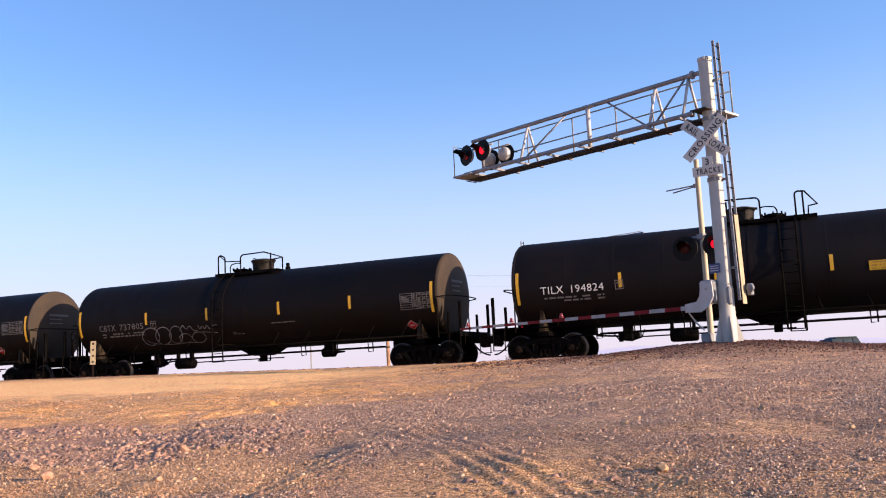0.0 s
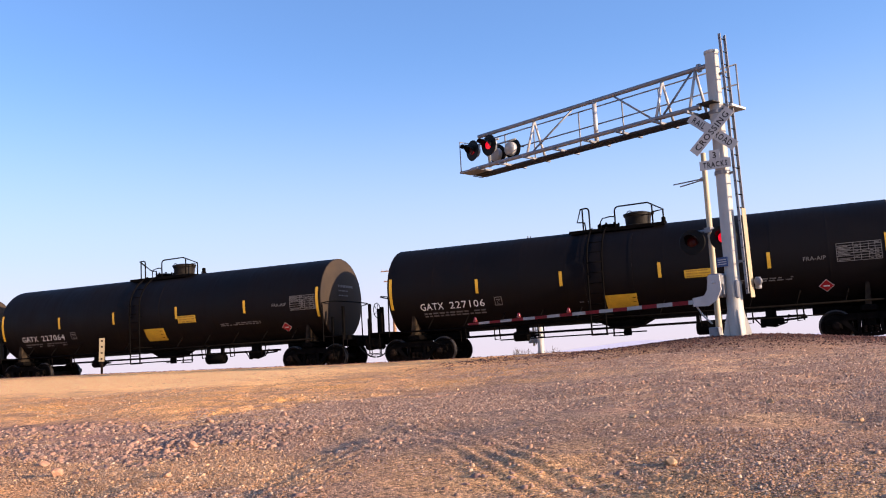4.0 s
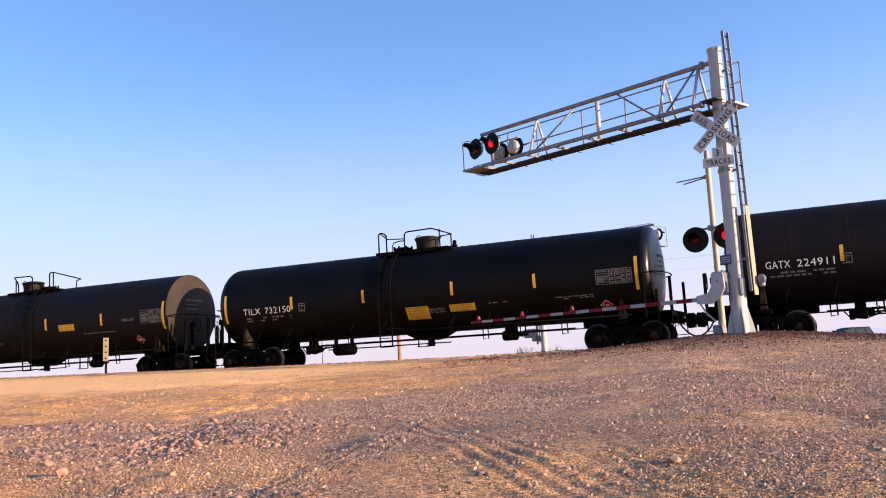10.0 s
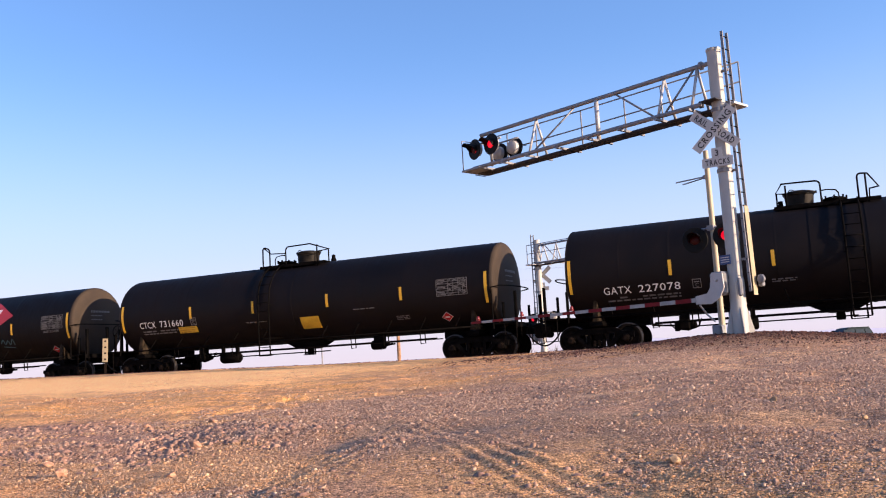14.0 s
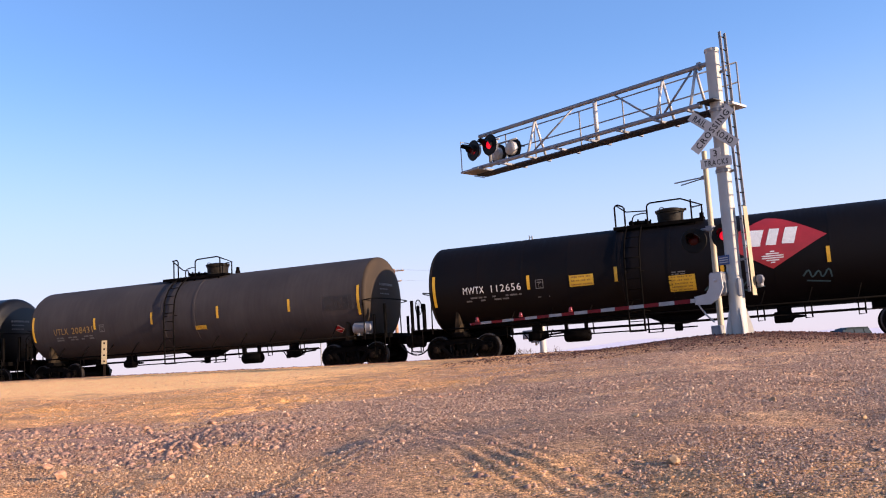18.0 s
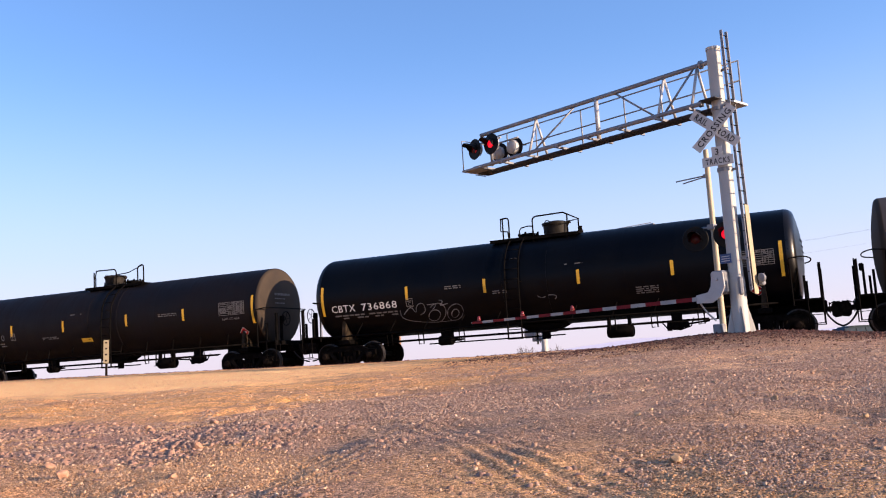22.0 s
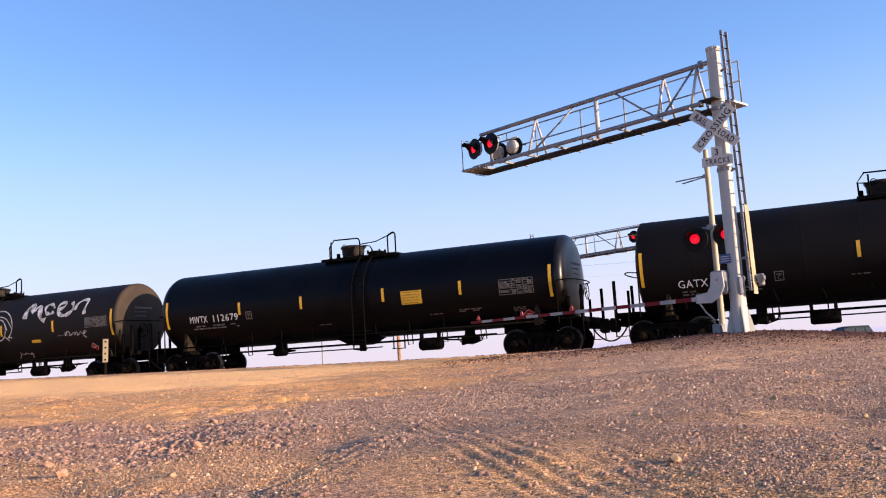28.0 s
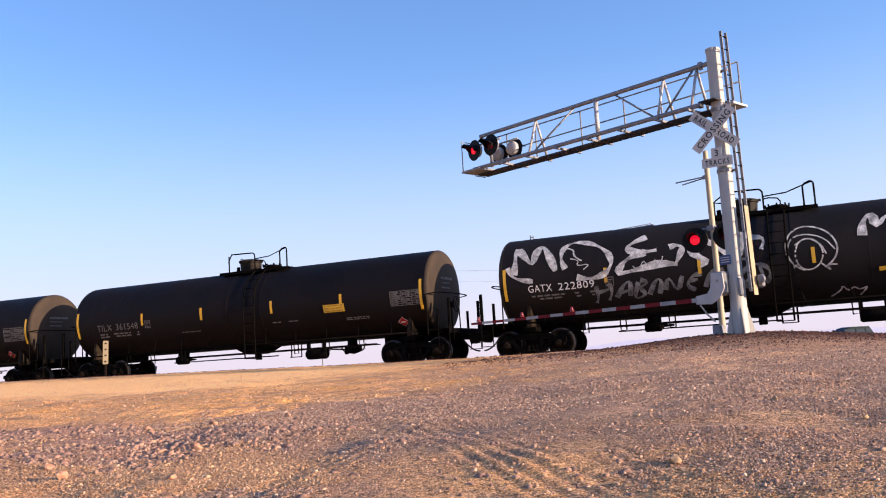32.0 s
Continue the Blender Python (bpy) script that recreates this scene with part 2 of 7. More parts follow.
M["lid"] = material("tan_dusty_steel", (0.006, 0.005, 0.0042), 0.6, 0, 0.35, 4, 50, 0.15, (0.018, 0.0145, 0.011), spec=0.12)


# ---- mesh code ----
class Shape:
    """Collects corners and faces; made into one mesh by part()."""

    def __init__(self):
        self.v, self.f, self.s, self.mi = [], [], [], []
        self.slot = 0

    def add(self, verts, faces, smooth=False):
        o = len(self.v)
        self.v.extend([tuple(p) for p in verts])
        for f in faces:
            self.f.append(tuple(i + o for i in f))
            self.s.append(smooth)
            self.mi.append(self.slot)
        return self

    def box(self, c, s, m=None, bev=0.0):
        x, y, z = s[0] / 2, s[1] / 2, s[2] / 2
        if bev > 0:
            b = min(bev, x * 0.9, y * 0.9, z * 0.9)
            vs, idx = [], {}
            for sx in (-1, 1):
                for sy in (-1, 1):
                    for sz in (-1, 1):
                        for k in range(3):
                            p = [sx * (x - b), sy * (y - b), sz * (z - b)]
                            p[k] = (sx, sy, sz)[k] * (x, y, z)[k]
                            idx[(sx, sy, sz, k)] = len(vs)
                            vs.append(p)
            fs = []
            for k in range(3):
                a, c2 = (k + 1) % 3, (k + 2) % 3
                for sg in (-1, 1):
                    q = []
                    for ua, ub in ((-1, -1), (1, -1), (1, 1), (-1, 1)):
                        t = [0, 0, 0]
                        t[k], t[a], t[c2] = sg, ua, ub
                        q.append(idx[(*t, k)])
                    fs.append(q if sg > 0 else q[::-1])
            for k in range(3):
                a, c2 = (k + 1) % 3, (k + 2) % 3
                for ua in (-1, 1):
                    for ub in (-1, 1):
                        q = []
                        for sg, kk in ((-1, a), (1, a), (1, c2), (-1, c2)):
                            t = [0, 0, 0]
                            t[k], t[a], t[c2] = sg, ua, ub
                            q.append(idx[(*t, kk)])
                        fs.append(q)
            for sx in (-1, 1):
                for sy in (-1, 1):
                    for sz in (-1, 1):
                        fs.append([idx[(sx, sy, sz, k)] for k in range(3)])
        else:
            vs = [(sx * x, sy * y, sz * z) for sx in (-1, 1) for sy in (-1, 1) for sz in (-1, 1)]
            fs = [(0, 1, 3, 2), (4, 6, 7, 5), (0, 4, 5, 1), (2, 3, 7, 6), (0, 2, 6, 4), (1, 5, 7, 3)]
        mm = Matrix.Translation(c) @ (m or Matrix())
        return self.add([mm @ Vector(p) for p in vs], fs)

    def prism(self, pts, a, b, axis=1):
        """A flat outline (2D, in the two axes other than axis) drawn out from a to b."""
        def put(p, h):
            q = [p[0], p[1]]
            q.insert(axis, h)
            return q
        n = len(pts)
        vs = [put(p, a) for p in pts] + [put(p, b) for p in pts]
        fs = [tuple(range(n)), tuple(range(2 * n - 1, n - 1, -1))]
        fs += [(i, (i + 1) % n, n + (i + 1) % n, n + i) for i in range(n)]
        return self.add(vs, fs)

    def tube(self, pts, r, n=8, caps=True):
        """A round bar along points; r: one radius, or one for each point."""
        pts = [Vector(p) for p in pts]
        rs = r if isinstance(r, (list, tuple)) else [r] * len(pts)
        vs, fs = [], []
        up = None
        for i, p in enumerate(pts):
            if i == 0:
                d = pts[1] - p
            elif i == len(pts) - 1:
                d = p - pts[i - 1]
            else:
                d = (pts[i + 1] - p).normalized() + (p - pts[i - 1]).normalized()
            d.normalize()
            if up is None:
                up = Vector((0, 0, 1)) if abs(d.z) < 0.9 else Vector((1, 0, 0))
            u = (up - d * up.dot(d)).normalized()
            w = d.cross(u)
            up = u
            for k in range(n):
                a = 2 * math.pi * k / n
                vs.append(p + (u * math.cos(a) + w * math.sin(a)) * rs[i])
        for i in range(len(pts) - 1):
            for k in range(n):
                fs.append((i * n + k, i * n + (k + 1) % n, (i + 1) * n + (k + 1) % n, (i + 1) * n + k))
        self.add(vs, fs, True)
        if caps:
            o = len(self.v) - len(vs)
            e = (len(pts) - 1) * n
            for f in (tuple(o + k for k in range(n - 1, -1, -1)), tuple(o + e + k for k in range(n))):
                self.f.append(f)
                self.s.append(False)
                self.mi.append(self.slot)
        return self

    def lathe(self, prof, m=None, n=24, smooth=True):
        """Turned shape: profile of (radius, height) about the z axis of m."""
        mm = m or Matrix()
        vs, fs = [], []
        for rr, h in prof:
            for k in range(n):
                a = 2 * math.pi * k / n
                vs.append(mm @ Vector((rr * math.cos(a), rr * math.sin(a), h)))
        for i in range(len(prof) - 1):
            for k in range(n):
                fs.append((i * n + k, i * n + (k + 1) % n, (i + 1) * n + (k + 1) % n, (i + 1) * n + k))
        self.add(vs, fs, smooth)
        o = len(self.v) - len(vs)
        e = (len(prof) - 1) * n
        for rr, f in ((prof[0][0], tuple(o + k for k in range(n - 1, -1, -1))), (prof[-1][0], tuple(o + e + k for k in range(n)))):
            if rr > 1e-4:
                self.f.append(f)
                self.s.append(False)
                self.mi.append(self.slot)
        return self

    def mesh(self, name, mats):
        me = bpy.data.meshes.new(name)
        me.from_pydata(self.v, [], self.f)
        for m in (mats if isinstance(mats, (list, tuple)) else [mats]):
            me.materials.append(m)
        me.polygons.foreach_set("use_smooth", self.s)
        me.polygons.foreach_set("material_index", self.mi)
        bm = bmesh.new()
        bm.from_mesh(me)
        bmesh.ops.recalc_face_normals(bm, faces=bm.faces)
        if any(self.s):
            for e in bm.edges:
                if len(e.link_faces) == 2 and e.calc_face_angle(0.0) > 0.62:
                    e.smooth = False
        bm.to_mesh(me)
        bm.free()
        return me


def part(name, shape, mat, parent=None, label="", at=None):
    ob = new(name, shape.mesh(name, mat))
    if parent is not None:
        ob.parent = parent
    if at is not None:
        ob.matrix_basis = at
    if label:
        tagged(ob, label)
    return ob


def thing(name, at, label, category, group="", kind=""):
    ob = new(name)
    ob.empty_display_size = 0.3
    ob.matrix_basis = at
    return tagged(ob, label, category, group, kind)


AX = {"x": Matrix.Rotation(math.pi / 2, 4, 'Y'), "y": Matrix.Rotation(-math.pi / 2, 4, 'X'), "z": Matrix()}


def arc(c, r, a0, a1, n, plane="xz"):
    out = []
    for i in range(n + 1):
        a = radians(a0 + (a1 - a0) * i / n)
        u, v = r * math.cos(a), r * math.sin(a)
        out.append((c[0] + u, c[1], c[2] + v) if plane == "xz" else (c[0] + u, c[1] + v, c[2]) if plane == "xy" else (c[0], c[1] + u, c[2] + v))
    return out


def text_mesh(body, height, spacing=1.0, bold=0.0):
    """Flat letters in x and y, cap height as given, left end at x = 0."""
    cu = bpy.data.curves.new("letters", 'FONT')
    cu.body = body
    cu.size = height / 0.70
    cu.space_character = spacing
    cu.offset = bold
    cu.resolution_u = 2
    ob = bpy.data.objects.new("letters", cu)
    scene.collection.objects.link(ob)
    dg = bpy.context.evaluated_depsgraph_get()
    me = bpy.data.meshes.new_from_object(ob.evaluated_get(dg))
    bpy.data.objects.remove(ob)
    bpy.data.curves.remove(cu)
    return me


# ---- ground ----
def smooth01(a, b, x):
    t = np.clip((x - a) / (b - a), 0, 1)
    return t * t * (3 - 2 * t)


def waves(x, y, seed, scale, octaves=3):
    """Cheap smooth noise on arrays: value noise on a hashed grid."""
    out, amp = np.zeros_like(x), 1.0
    for o in range(octaves):
        u, v = x / scale + 17.3 * o + seed, y / scale - 9.1 * o + seed * 1.7
        i, j = np.floor(u), np.floor(v)
        fu, fv = u - i, v - j
        fu, fv = fu * fu * (3 - 2 * fu), fv * fv * (3 - 2 * fv)

        def h(a, b):
            s = np.sin(a * 127.1 + b * 311.7 + seed * 74.7) * 43758.5453
            return s - np.floor(s)
        out += amp * ((h(i, j) * (1 - fu) + h(i + 1, j) * fu) * (1 - fv) + (h(i, j + 1) * (1 - fu) + h(i + 1, j + 1) * fu) * fv - 0.5)
        amp, scale = amp * 0.5, scale * 0.5
    return out


TRACK_Y = 29.13
TRACKS = (TRACK_Y, TRACK_Y + 4.4, TRACK_Y + 8.8)
MAST = (-1.83, 20.65)


def ground_z(x, y):
    x, y = np.asarray(x, float), np.asarray(y, float)
    ramp = np.where(y < 0, -0.70 + 0.01 * np.maximum(y, -40), -0.70 + 0.0335 * y)
    crest = 0.0125 * np.maximum(0, -x - 12) * smooth01(14, 24, y)
    crest = np.minimum(crest, 0.5)
    mound = 0.27 * np.exp(-((x - MAST[0] + 0.1) / 3.0) ** 2 - ((y - MAST[1] - 0.3) / 2.6) ** 2)
    near = ramp + crest + mound - 0.07 * smooth01(-1.5, 1.5, x) * smooth01(10, 19, y)
    bed = np.full_like(x, -0.30)
    far = -0.35 - 0.9 * smooth01(42, 120, y)
    k = smooth01(24.6, 26.6, y)
    z = near * (1 - k) + bed * k
    k2 = smooth01(40, 44, y)
    z = z * (1 - k2) + far * k2
    rough_n = np.exp(-np.maximum(0, np.hypot(x, y) - 30) / 60)
    z = z + 0.15 * waves(x, y, 3.1, 6.0, 2) * (1 - smooth01(14, 21, y)) * rough_n
    z = z + 0.075 * waves(x, y, 8.7, 1.5, 3) * (1 - 0.80 * smooth01(15, 20, y)) * rough_n
    z = z + (0.044 - 0.026 * smooth01(-4, -2.5, x)) * waves(x, y, 2.9, 0.55, 3) * np.exp(-np.maximum(0, np.hypot(x, y) - 5) / 7)
    # humps and hollows along the sand bank
    bank = smooth01(-4.5, -7, x) * smooth01(6.5, 8, y) * (1 - smooth01(12, 14.5, y))
    z = z + bank * (0.07 * np.maximum(0, waves(x, y, 6.1, 1.1, 3)) + 0.035 * waves(x, y, 1.3, 0.4, 2))
    z = z + (0.020 - 0.011 * smooth01(-3.6, -2.2, x)) * waves(x, y, 5.2, 0.20, 3) * np.exp(-np.hypot(x, y) / 16)
    # old ruts and hollows, half filled
    for x0, y0, x1, y1, w, depth in ((-3.02, 5.25, -2.75, 4.35, 0.20, 0.024), (-2.66, 4.1, -2.42, 3.3, 0.16, 0.018), (-2.55, 5.85, -2.2, 5.65, 0.18, 0.020), (-1.75, 5.35, -1.3, 5.2, 0.16, 0.012),
                                     (-0.95, 5.45, -0.35, 5.6, 0.20, 0.015), (-0.2, 5.5, 0.15, 5.7, 0.16, 0.014), (-4.85, 9.6, -4.5, 9.75, 0.26, 0.045), (-4.55, 5.25, -4.25, 5.1, 0.20, 0.025),
                                     (-5.5, 5.6, -5.1, 5.2, 0.20, 0.020), (-7.9, 9.4, -7.6, 9.3, 0.25, 0.035)):
        dx, dy = x1 - x0, y1 - y0
        k = np.clip(((x - x0) * dx + (y - y0) * dy) / (dx * dx + dy * dy), 0, 1)
        d = np.hypot(x - x0 - k * dx, y - y0 - k * dy) * (1 + 0.9 * waves(x, y, 5.9, 0.35, 2)) / w
        z = z - depth * np.exp(-d ** 2 * 1.2)
    # wheel tracks: a few tread lines running away from the camera, broken and half blown in
    worn = np.clip(0.75 + 1.2 * waves(x, y, 4.4, 0.9, 2), 0, 1.2)
    for px, py, dx, dy, w, amp, freq in ((-1.22, 3.8, -0.6, 0.8, 0.26, 1.0, 55), (-2.45, 3.6, -0.19, 0.982, 0.16, 0.8, 60), (-0.72, 3.9, -0.55, 0.835, 0.16, 0.5, 62), (-3.0, 3.5, -0.30, 0.954, 0.14, 0.4, 60),
                                         (-6.9, 10.2, -0.45, 0.89, 0.5, 1.6, 26), (-5.4, 9.6, 0.55, 0.835, 0.4, 1.2, 28)):
        lat = (x - px) * dy - (y - py) * dx
        along = (x - px) * dx + (y - py) * dy
        lat = lat + 0.04 * np.sin(along * 0.6 + px)
        reach = np.exp(-(np.maximum(0, np.abs(along) - 1.6) / 1.1) ** 2)
        rut = np.exp(-(lat / w) ** 4) * reach * amp * worn
        z = z - 0.001 * rut + 0.0050 * rut * np.sin(lat * freq) + 0.0004 * rut * np.sin(along * 46 + lat * 24)
    return z


def ground_paint():
    m = bpy.data.materials.new("dirt_and_gravel")
    m.use_nodes = True
    n, l = m.node_tree.nodes, m.node_tree.links
    b = n["Principled BSDF"]
    b.inputs["Roughness"].default_value = 0.92
    b.inputs["Specular IOR Level"].default_value = 0.25
    tc = n.new("ShaderNodeTexCoord")

    def noise_at(scale, detail=5, rough=0.6):
        t = n.new("ShaderNodeTexNoise")
        t.inputs["Scale"].default_value = scale
        t.inputs["Detail"].default_value = detail
        t.inputs["Roughness"].default_value = rough
        l.new(tc.outputs["Object"], t.inputs["Vector"])
        return t

    def ranged(sock, a, b2, lo=0.0, hi=1.0):
        r = n.new("ShaderNodeMapRange")
        for k, v in (("From Min", a), ("From Max", b2), ("To Min", lo), ("To Max", hi)):
            r.inputs[k].default_value = v
        l.new(sock, r.inputs["Value"])
        return r.outputs["Result"]

    def blend(fac, a, b2, mode='MIX'):
        x = n.new("ShaderNodeMix")
        x.data_type = 'RGBA'
        x.blend_type = mode
        for key, val in (("Factor", fac), ("A", a), ("B", b2)):
            if isinstance(val, (tuple, float)):
                x.inputs[key].default_value = val
            else:
                l.new(val, x.inputs[key])
        return x.outputs["Result"]

    def maths(op, a, b2):
        x = n.new("ShaderNodeMath")
        x.operation = op
        for i, val in enumerate((a, b2)):
            if isinstance(val, float):
                x.inputs[i].default_value = val
            else:
                l.new(val, x.inputs[i])
        return x.outputs[0]

    sep = n.new("ShaderNodeSeparateXYZ")
    l.new(tc.outputs["Object"], sep.inputs[0])
    big = noise_at(0.35, 5).outputs["Fac"]
    mid = noise_at(1.6, 6).outputs["Fac"]
    hue = noise_at(0.8, 4).outputs["Fac"]
    fine = noise_at(30, 5, 0.75).outputs["Fac"]

    def cells(scale):
        t = n.new("ShaderNodeTexVoronoi")
        t.inputs["Scale"].default_value = scale
        t.inputs["Randomness"].default_value = 1.0
        l.new(tc.outputs["Object"], t.inputs["Vector"])
        return t
    grit, chips = cells(85), cells(30)
    # sand towards -x, crushed red-brown gravel towards +x
    side = ranged(sep.outputs["X"], -9.0, -1.0, 0.0, 1.0)
    grav = maths('ADD', side, maths('MULTIPLY', maths('SUBTRACT', big, 0.5), 2.6))
    grav = ranged(grav, 0.25, 0.75)
    sand = blend(ranged(hue, 0.38, 0.62), (0.62, 0.355, 0.145, 1), (0.67, 0.385, 0.19, 1))
    stone = blend(ranged(hue, 0.38, 0.62), (0.38, 0.25, 0.165, 1), (0.38, 0.24, 0.18, 1))
    col = blend(grav, sand, stone)

    def line(a, b2, c):
        """a x + b y + c over the plan."""
        return maths('ADD', maths('ADD', maths('MULTIPLY', sep.outputs["X"], a), maths('MULTIPLY', sep.outputs["Y"], b2)), c)

    def hump(value, half, soft):
        """One inside plus or minus half, fading over soft, with a ragged edge."""
        d = maths('ADD', maths('ABSOLUTE', value, 0.0), maths('MULTIPLY', maths('SUBTRACT', mid, 0.5), 2.2 * soft))
        return ranged(d, half + soft, half - soft)

    # tan grit in the worn way close by
    col = blend(maths('MULTIPLY', hump(line(0.5, 1.0, -3.6), 1.3, 0.9), ranged(sep.outputs["X"], -5.0, -3.0, 0.0, 0.75)), col, (0.47, 0.295, 0.150, 1))
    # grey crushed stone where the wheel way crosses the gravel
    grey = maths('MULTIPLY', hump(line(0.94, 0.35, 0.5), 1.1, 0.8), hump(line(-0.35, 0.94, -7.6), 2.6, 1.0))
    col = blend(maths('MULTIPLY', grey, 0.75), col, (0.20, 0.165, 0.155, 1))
    # shade of a shallow hollow, painted into the dirt as soft grey
    hollow_shade = maths('MULTIPLY', hump(line(1.0, 0.0, 0.9), 0.6, 0.5), hump(line(0.15, 1.0, -5.75), 0.30, 0.3))
    col = blend(maths('MULTIPLY', hollow_shade, 0.6), col, (0.19, 0.165, 0.15, 1))
    # spilled dark purple and pink ballast in a band
    spill = maths('MULTIPLY', hump(line(0.435, 0.9, -2.64), 0.75, 0.6), hump(line(0.9, -0.435, 8.2), 3.0, 0.8))
    col = blend(maths('MULTIPLY', spill, 0.8), col, (0.26, 0.165, 0.165, 1))
    # hard tan ground between the mound and the wheel ruts
    hard = maths('MULTIPLY', hump(line(0.0, 1.0, -11.6), 4.2, 1.6), ranged(sep.outputs["X"], -4.5, -2.0))
    col = blend(maths('MULTIPLY', hard, 0.6), col, (0.60, 0.42, 0.29, 1))
    # packed pale wheel way across the far side of the slope, beyond the bank
    way = maths('MULTIPLY', hump(line(0.0, 1.0, -18.5), 4.6, 1.2), ranged(maths('ADD', sep.outputs["X"], maths('MULTIPLY', mid, 4.0)), -6.0, -10.0))
    col = blend(maths('MULTIPLY', way, 0.9), col, (0.97, 0.63, 0.32, 1))
    loose = maths('SUBTRACT', 1.0, maths('MULTIPLY', way, 0.85))
    col = blend(maths('MULTIPLY', loose, ranged(mid, 0.53, 0.64, 0.0, 0.5)), col, (0.20, 0.15, 0.13, 1))
    mp = n.new("ShaderNodeMapping")
    mp.inputs["Scale"].default_value = (0.38, 0.75, 1.0)
    l.new(tc.outputs["Object"], mp.inputs["Vector"])
    pat = n.new("ShaderNodeTexNoise")
    pat.inputs["Scale"].default_value = 1.0
    pat.inputs["Detail"].default_value = 7
    pat.inputs["Roughness"].default_value = 0.65
    l.new(mp.outputs["Vector"], pat.inputs["Vector"])
    col = blend(maths('MULTIPLY', loose, ranged(pat.outputs["Fac"], 0.52, 0.60, 0.0, 0.55)), col, (0.20, 0.15, 0.135, 1))
    col = blend(ranged(pat.outputs["Fac"], 0.46, 0.34, 0.0, 0.35), col, (0.64, 0.44, 0.27, 1))
    # dark red-brown ballast on the mound round the signal
    mound = maths('MULTIPLY', hump(line(1.0, 0.0, 0.2), 4.5, 2.6), hump(line(0.0, 1.0, -21.6), 2.6, 1.2))
    col = blend(maths('MULTIPLY', mound, 0.92), col, (0.06, 0.034, 0.030, 1))
    rough_f = maths('SUBTRACT', 1.0, maths('MULTIPLY', way, 0.35))
    bits = blend(0.5, ranged(grit.outputs["Color"], 0.15, 0.85, 0.35, 1.7), ranged(chips.outputs["Color"], 0.15, 0.85, 0.55, 1.45), 'MULTIPLY')
    col = blend(maths('MULTIPLY', rough_f, 0.95), col, bits, 'MULTIPLY')
    col = blend(0.8, col, ranged(fine, 0.2, 0.8, 0.45, 1.6), 'MULTIPLY')
    col = blend(1.0, col, (1.15, 0.965, 0.745, 1), 'MULTIPLY')
    l.new(col, b.inputs["Base Color"])
    bp = n.new("ShaderNodeBump")
    bp.inputs["Strength"].default_value = 0.7
    bp.inputs["Distance"].default_value = 0.014
    h = maths('ADD', maths('MULTIPLY', fine, 0.7), maths('MULTIPLY', grit.outputs["Distance"], -0.6))
    l.new(h, bp.inputs["Height"])
    l.new(bp.outputs["Normal"], b.inputs["Normal"])
    return m


def build_ground():
    # one sheet of rings round the camera: dense ahead, reaching to the horizon
    rad = np.concatenate([np.linspace(0.2, 1.6, 8), np.geomspace(1.7, 12, 340), np.geomspace(12.1, 60, 130), np.geomspace(62, 4500, 40)])
    ang = np.concatenate([np.linspace(radians(73), radians(150), 440), np.linspace(radians(151), radians(73 + 359), 70)])
    A, Rr = np.meshgrid(ang, rad)
    X, Y = Rr * np.cos(A), Rr * np.sin(A)
    Z = ground_z(X, Y)
    nr, na = X.shape
    vs = np.stack([X, Y, Z], -1).reshape(-1, 3)
    i = np.arange(nr - 1)[:, None] * na
    j = np.arange(na)[None, :]
    q = np.stack([i + j, i + (j + 1) % na, i + na + (j + 1) % na, i + na + j], -1).reshape(-1, 4)
    mid_i = len(vs)
    vs = np.concatenate([vs, [[0, 0, -0.70]]])
    faces = q[:, ::-1].tolist() + [(mid_i, k, (k + 1) % na) for k in range(na)]
    me = bpy.data.meshes.new("ground")
    me.from_pydata(vs.tolist(), [], faces)
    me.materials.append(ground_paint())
    me.polygons.foreach_set("use_smooth", [True] * len(me.polygons))
    me.update()
    if me.polygons[0].normal.z < 0:
        me.flip_normals()
    return tagged(new("ground", me), "sandy orange dirt and crushed gravel with wheel ruts", "ground", kind="structure")


build_ground()


# ---- rails and ballast ----
def build_tracks():
    prof = [(-0.075, -0.17), (0.075, -0.17), (0.075, -0.155), (0.012, -0.135), (0.012, -0.045), (0.036, -0.035), (0.036, -0.004), (0.03, 0),
            (-0.03, 0), (-0.036, -0.004), (-0.036, -0.035), (-0.012, -0.045), (-0.012, -0.135), (-0.075, -0.155)]
    for ty in TRACKS:
        tr = thing("railway_track", pose(0, ty, 0), "straight railway track of steel rails on wooden ties", "track", "parallel tracks", "structure")
        for sy in (-0.754, 0.754):
            sh = Shape().prism([(a + sy, b) for a, b in prof], -400, 400, 0)
            part("rail", sh, M["steel"], tr)
        sh = Shape()
        for k in range(-150, 60):
            sh.box((k * 0.55, 0, -0.255), (0.22, 2.6, 0.17))
        t = part("ties", sh, M["wood"], tr)
        tagged(t, kind="stuff")


build_tracks()


# ---- tank cars ----
ZC, RT, BH = 2.53, 1.49, 7.86
WHEEL_R = 0.457
TRUCK_X = 7.10
WIDE = 1.024


def on_tank(x, v, lift=0.006, side=-1):
    """A point on the tank's side: x along the car, v metres up along the curve from the middle height."""
    a = v / RT
    return (x, side * (RT + lift) * math.cos(a), ZC + (RT + lift) * math.sin(a))


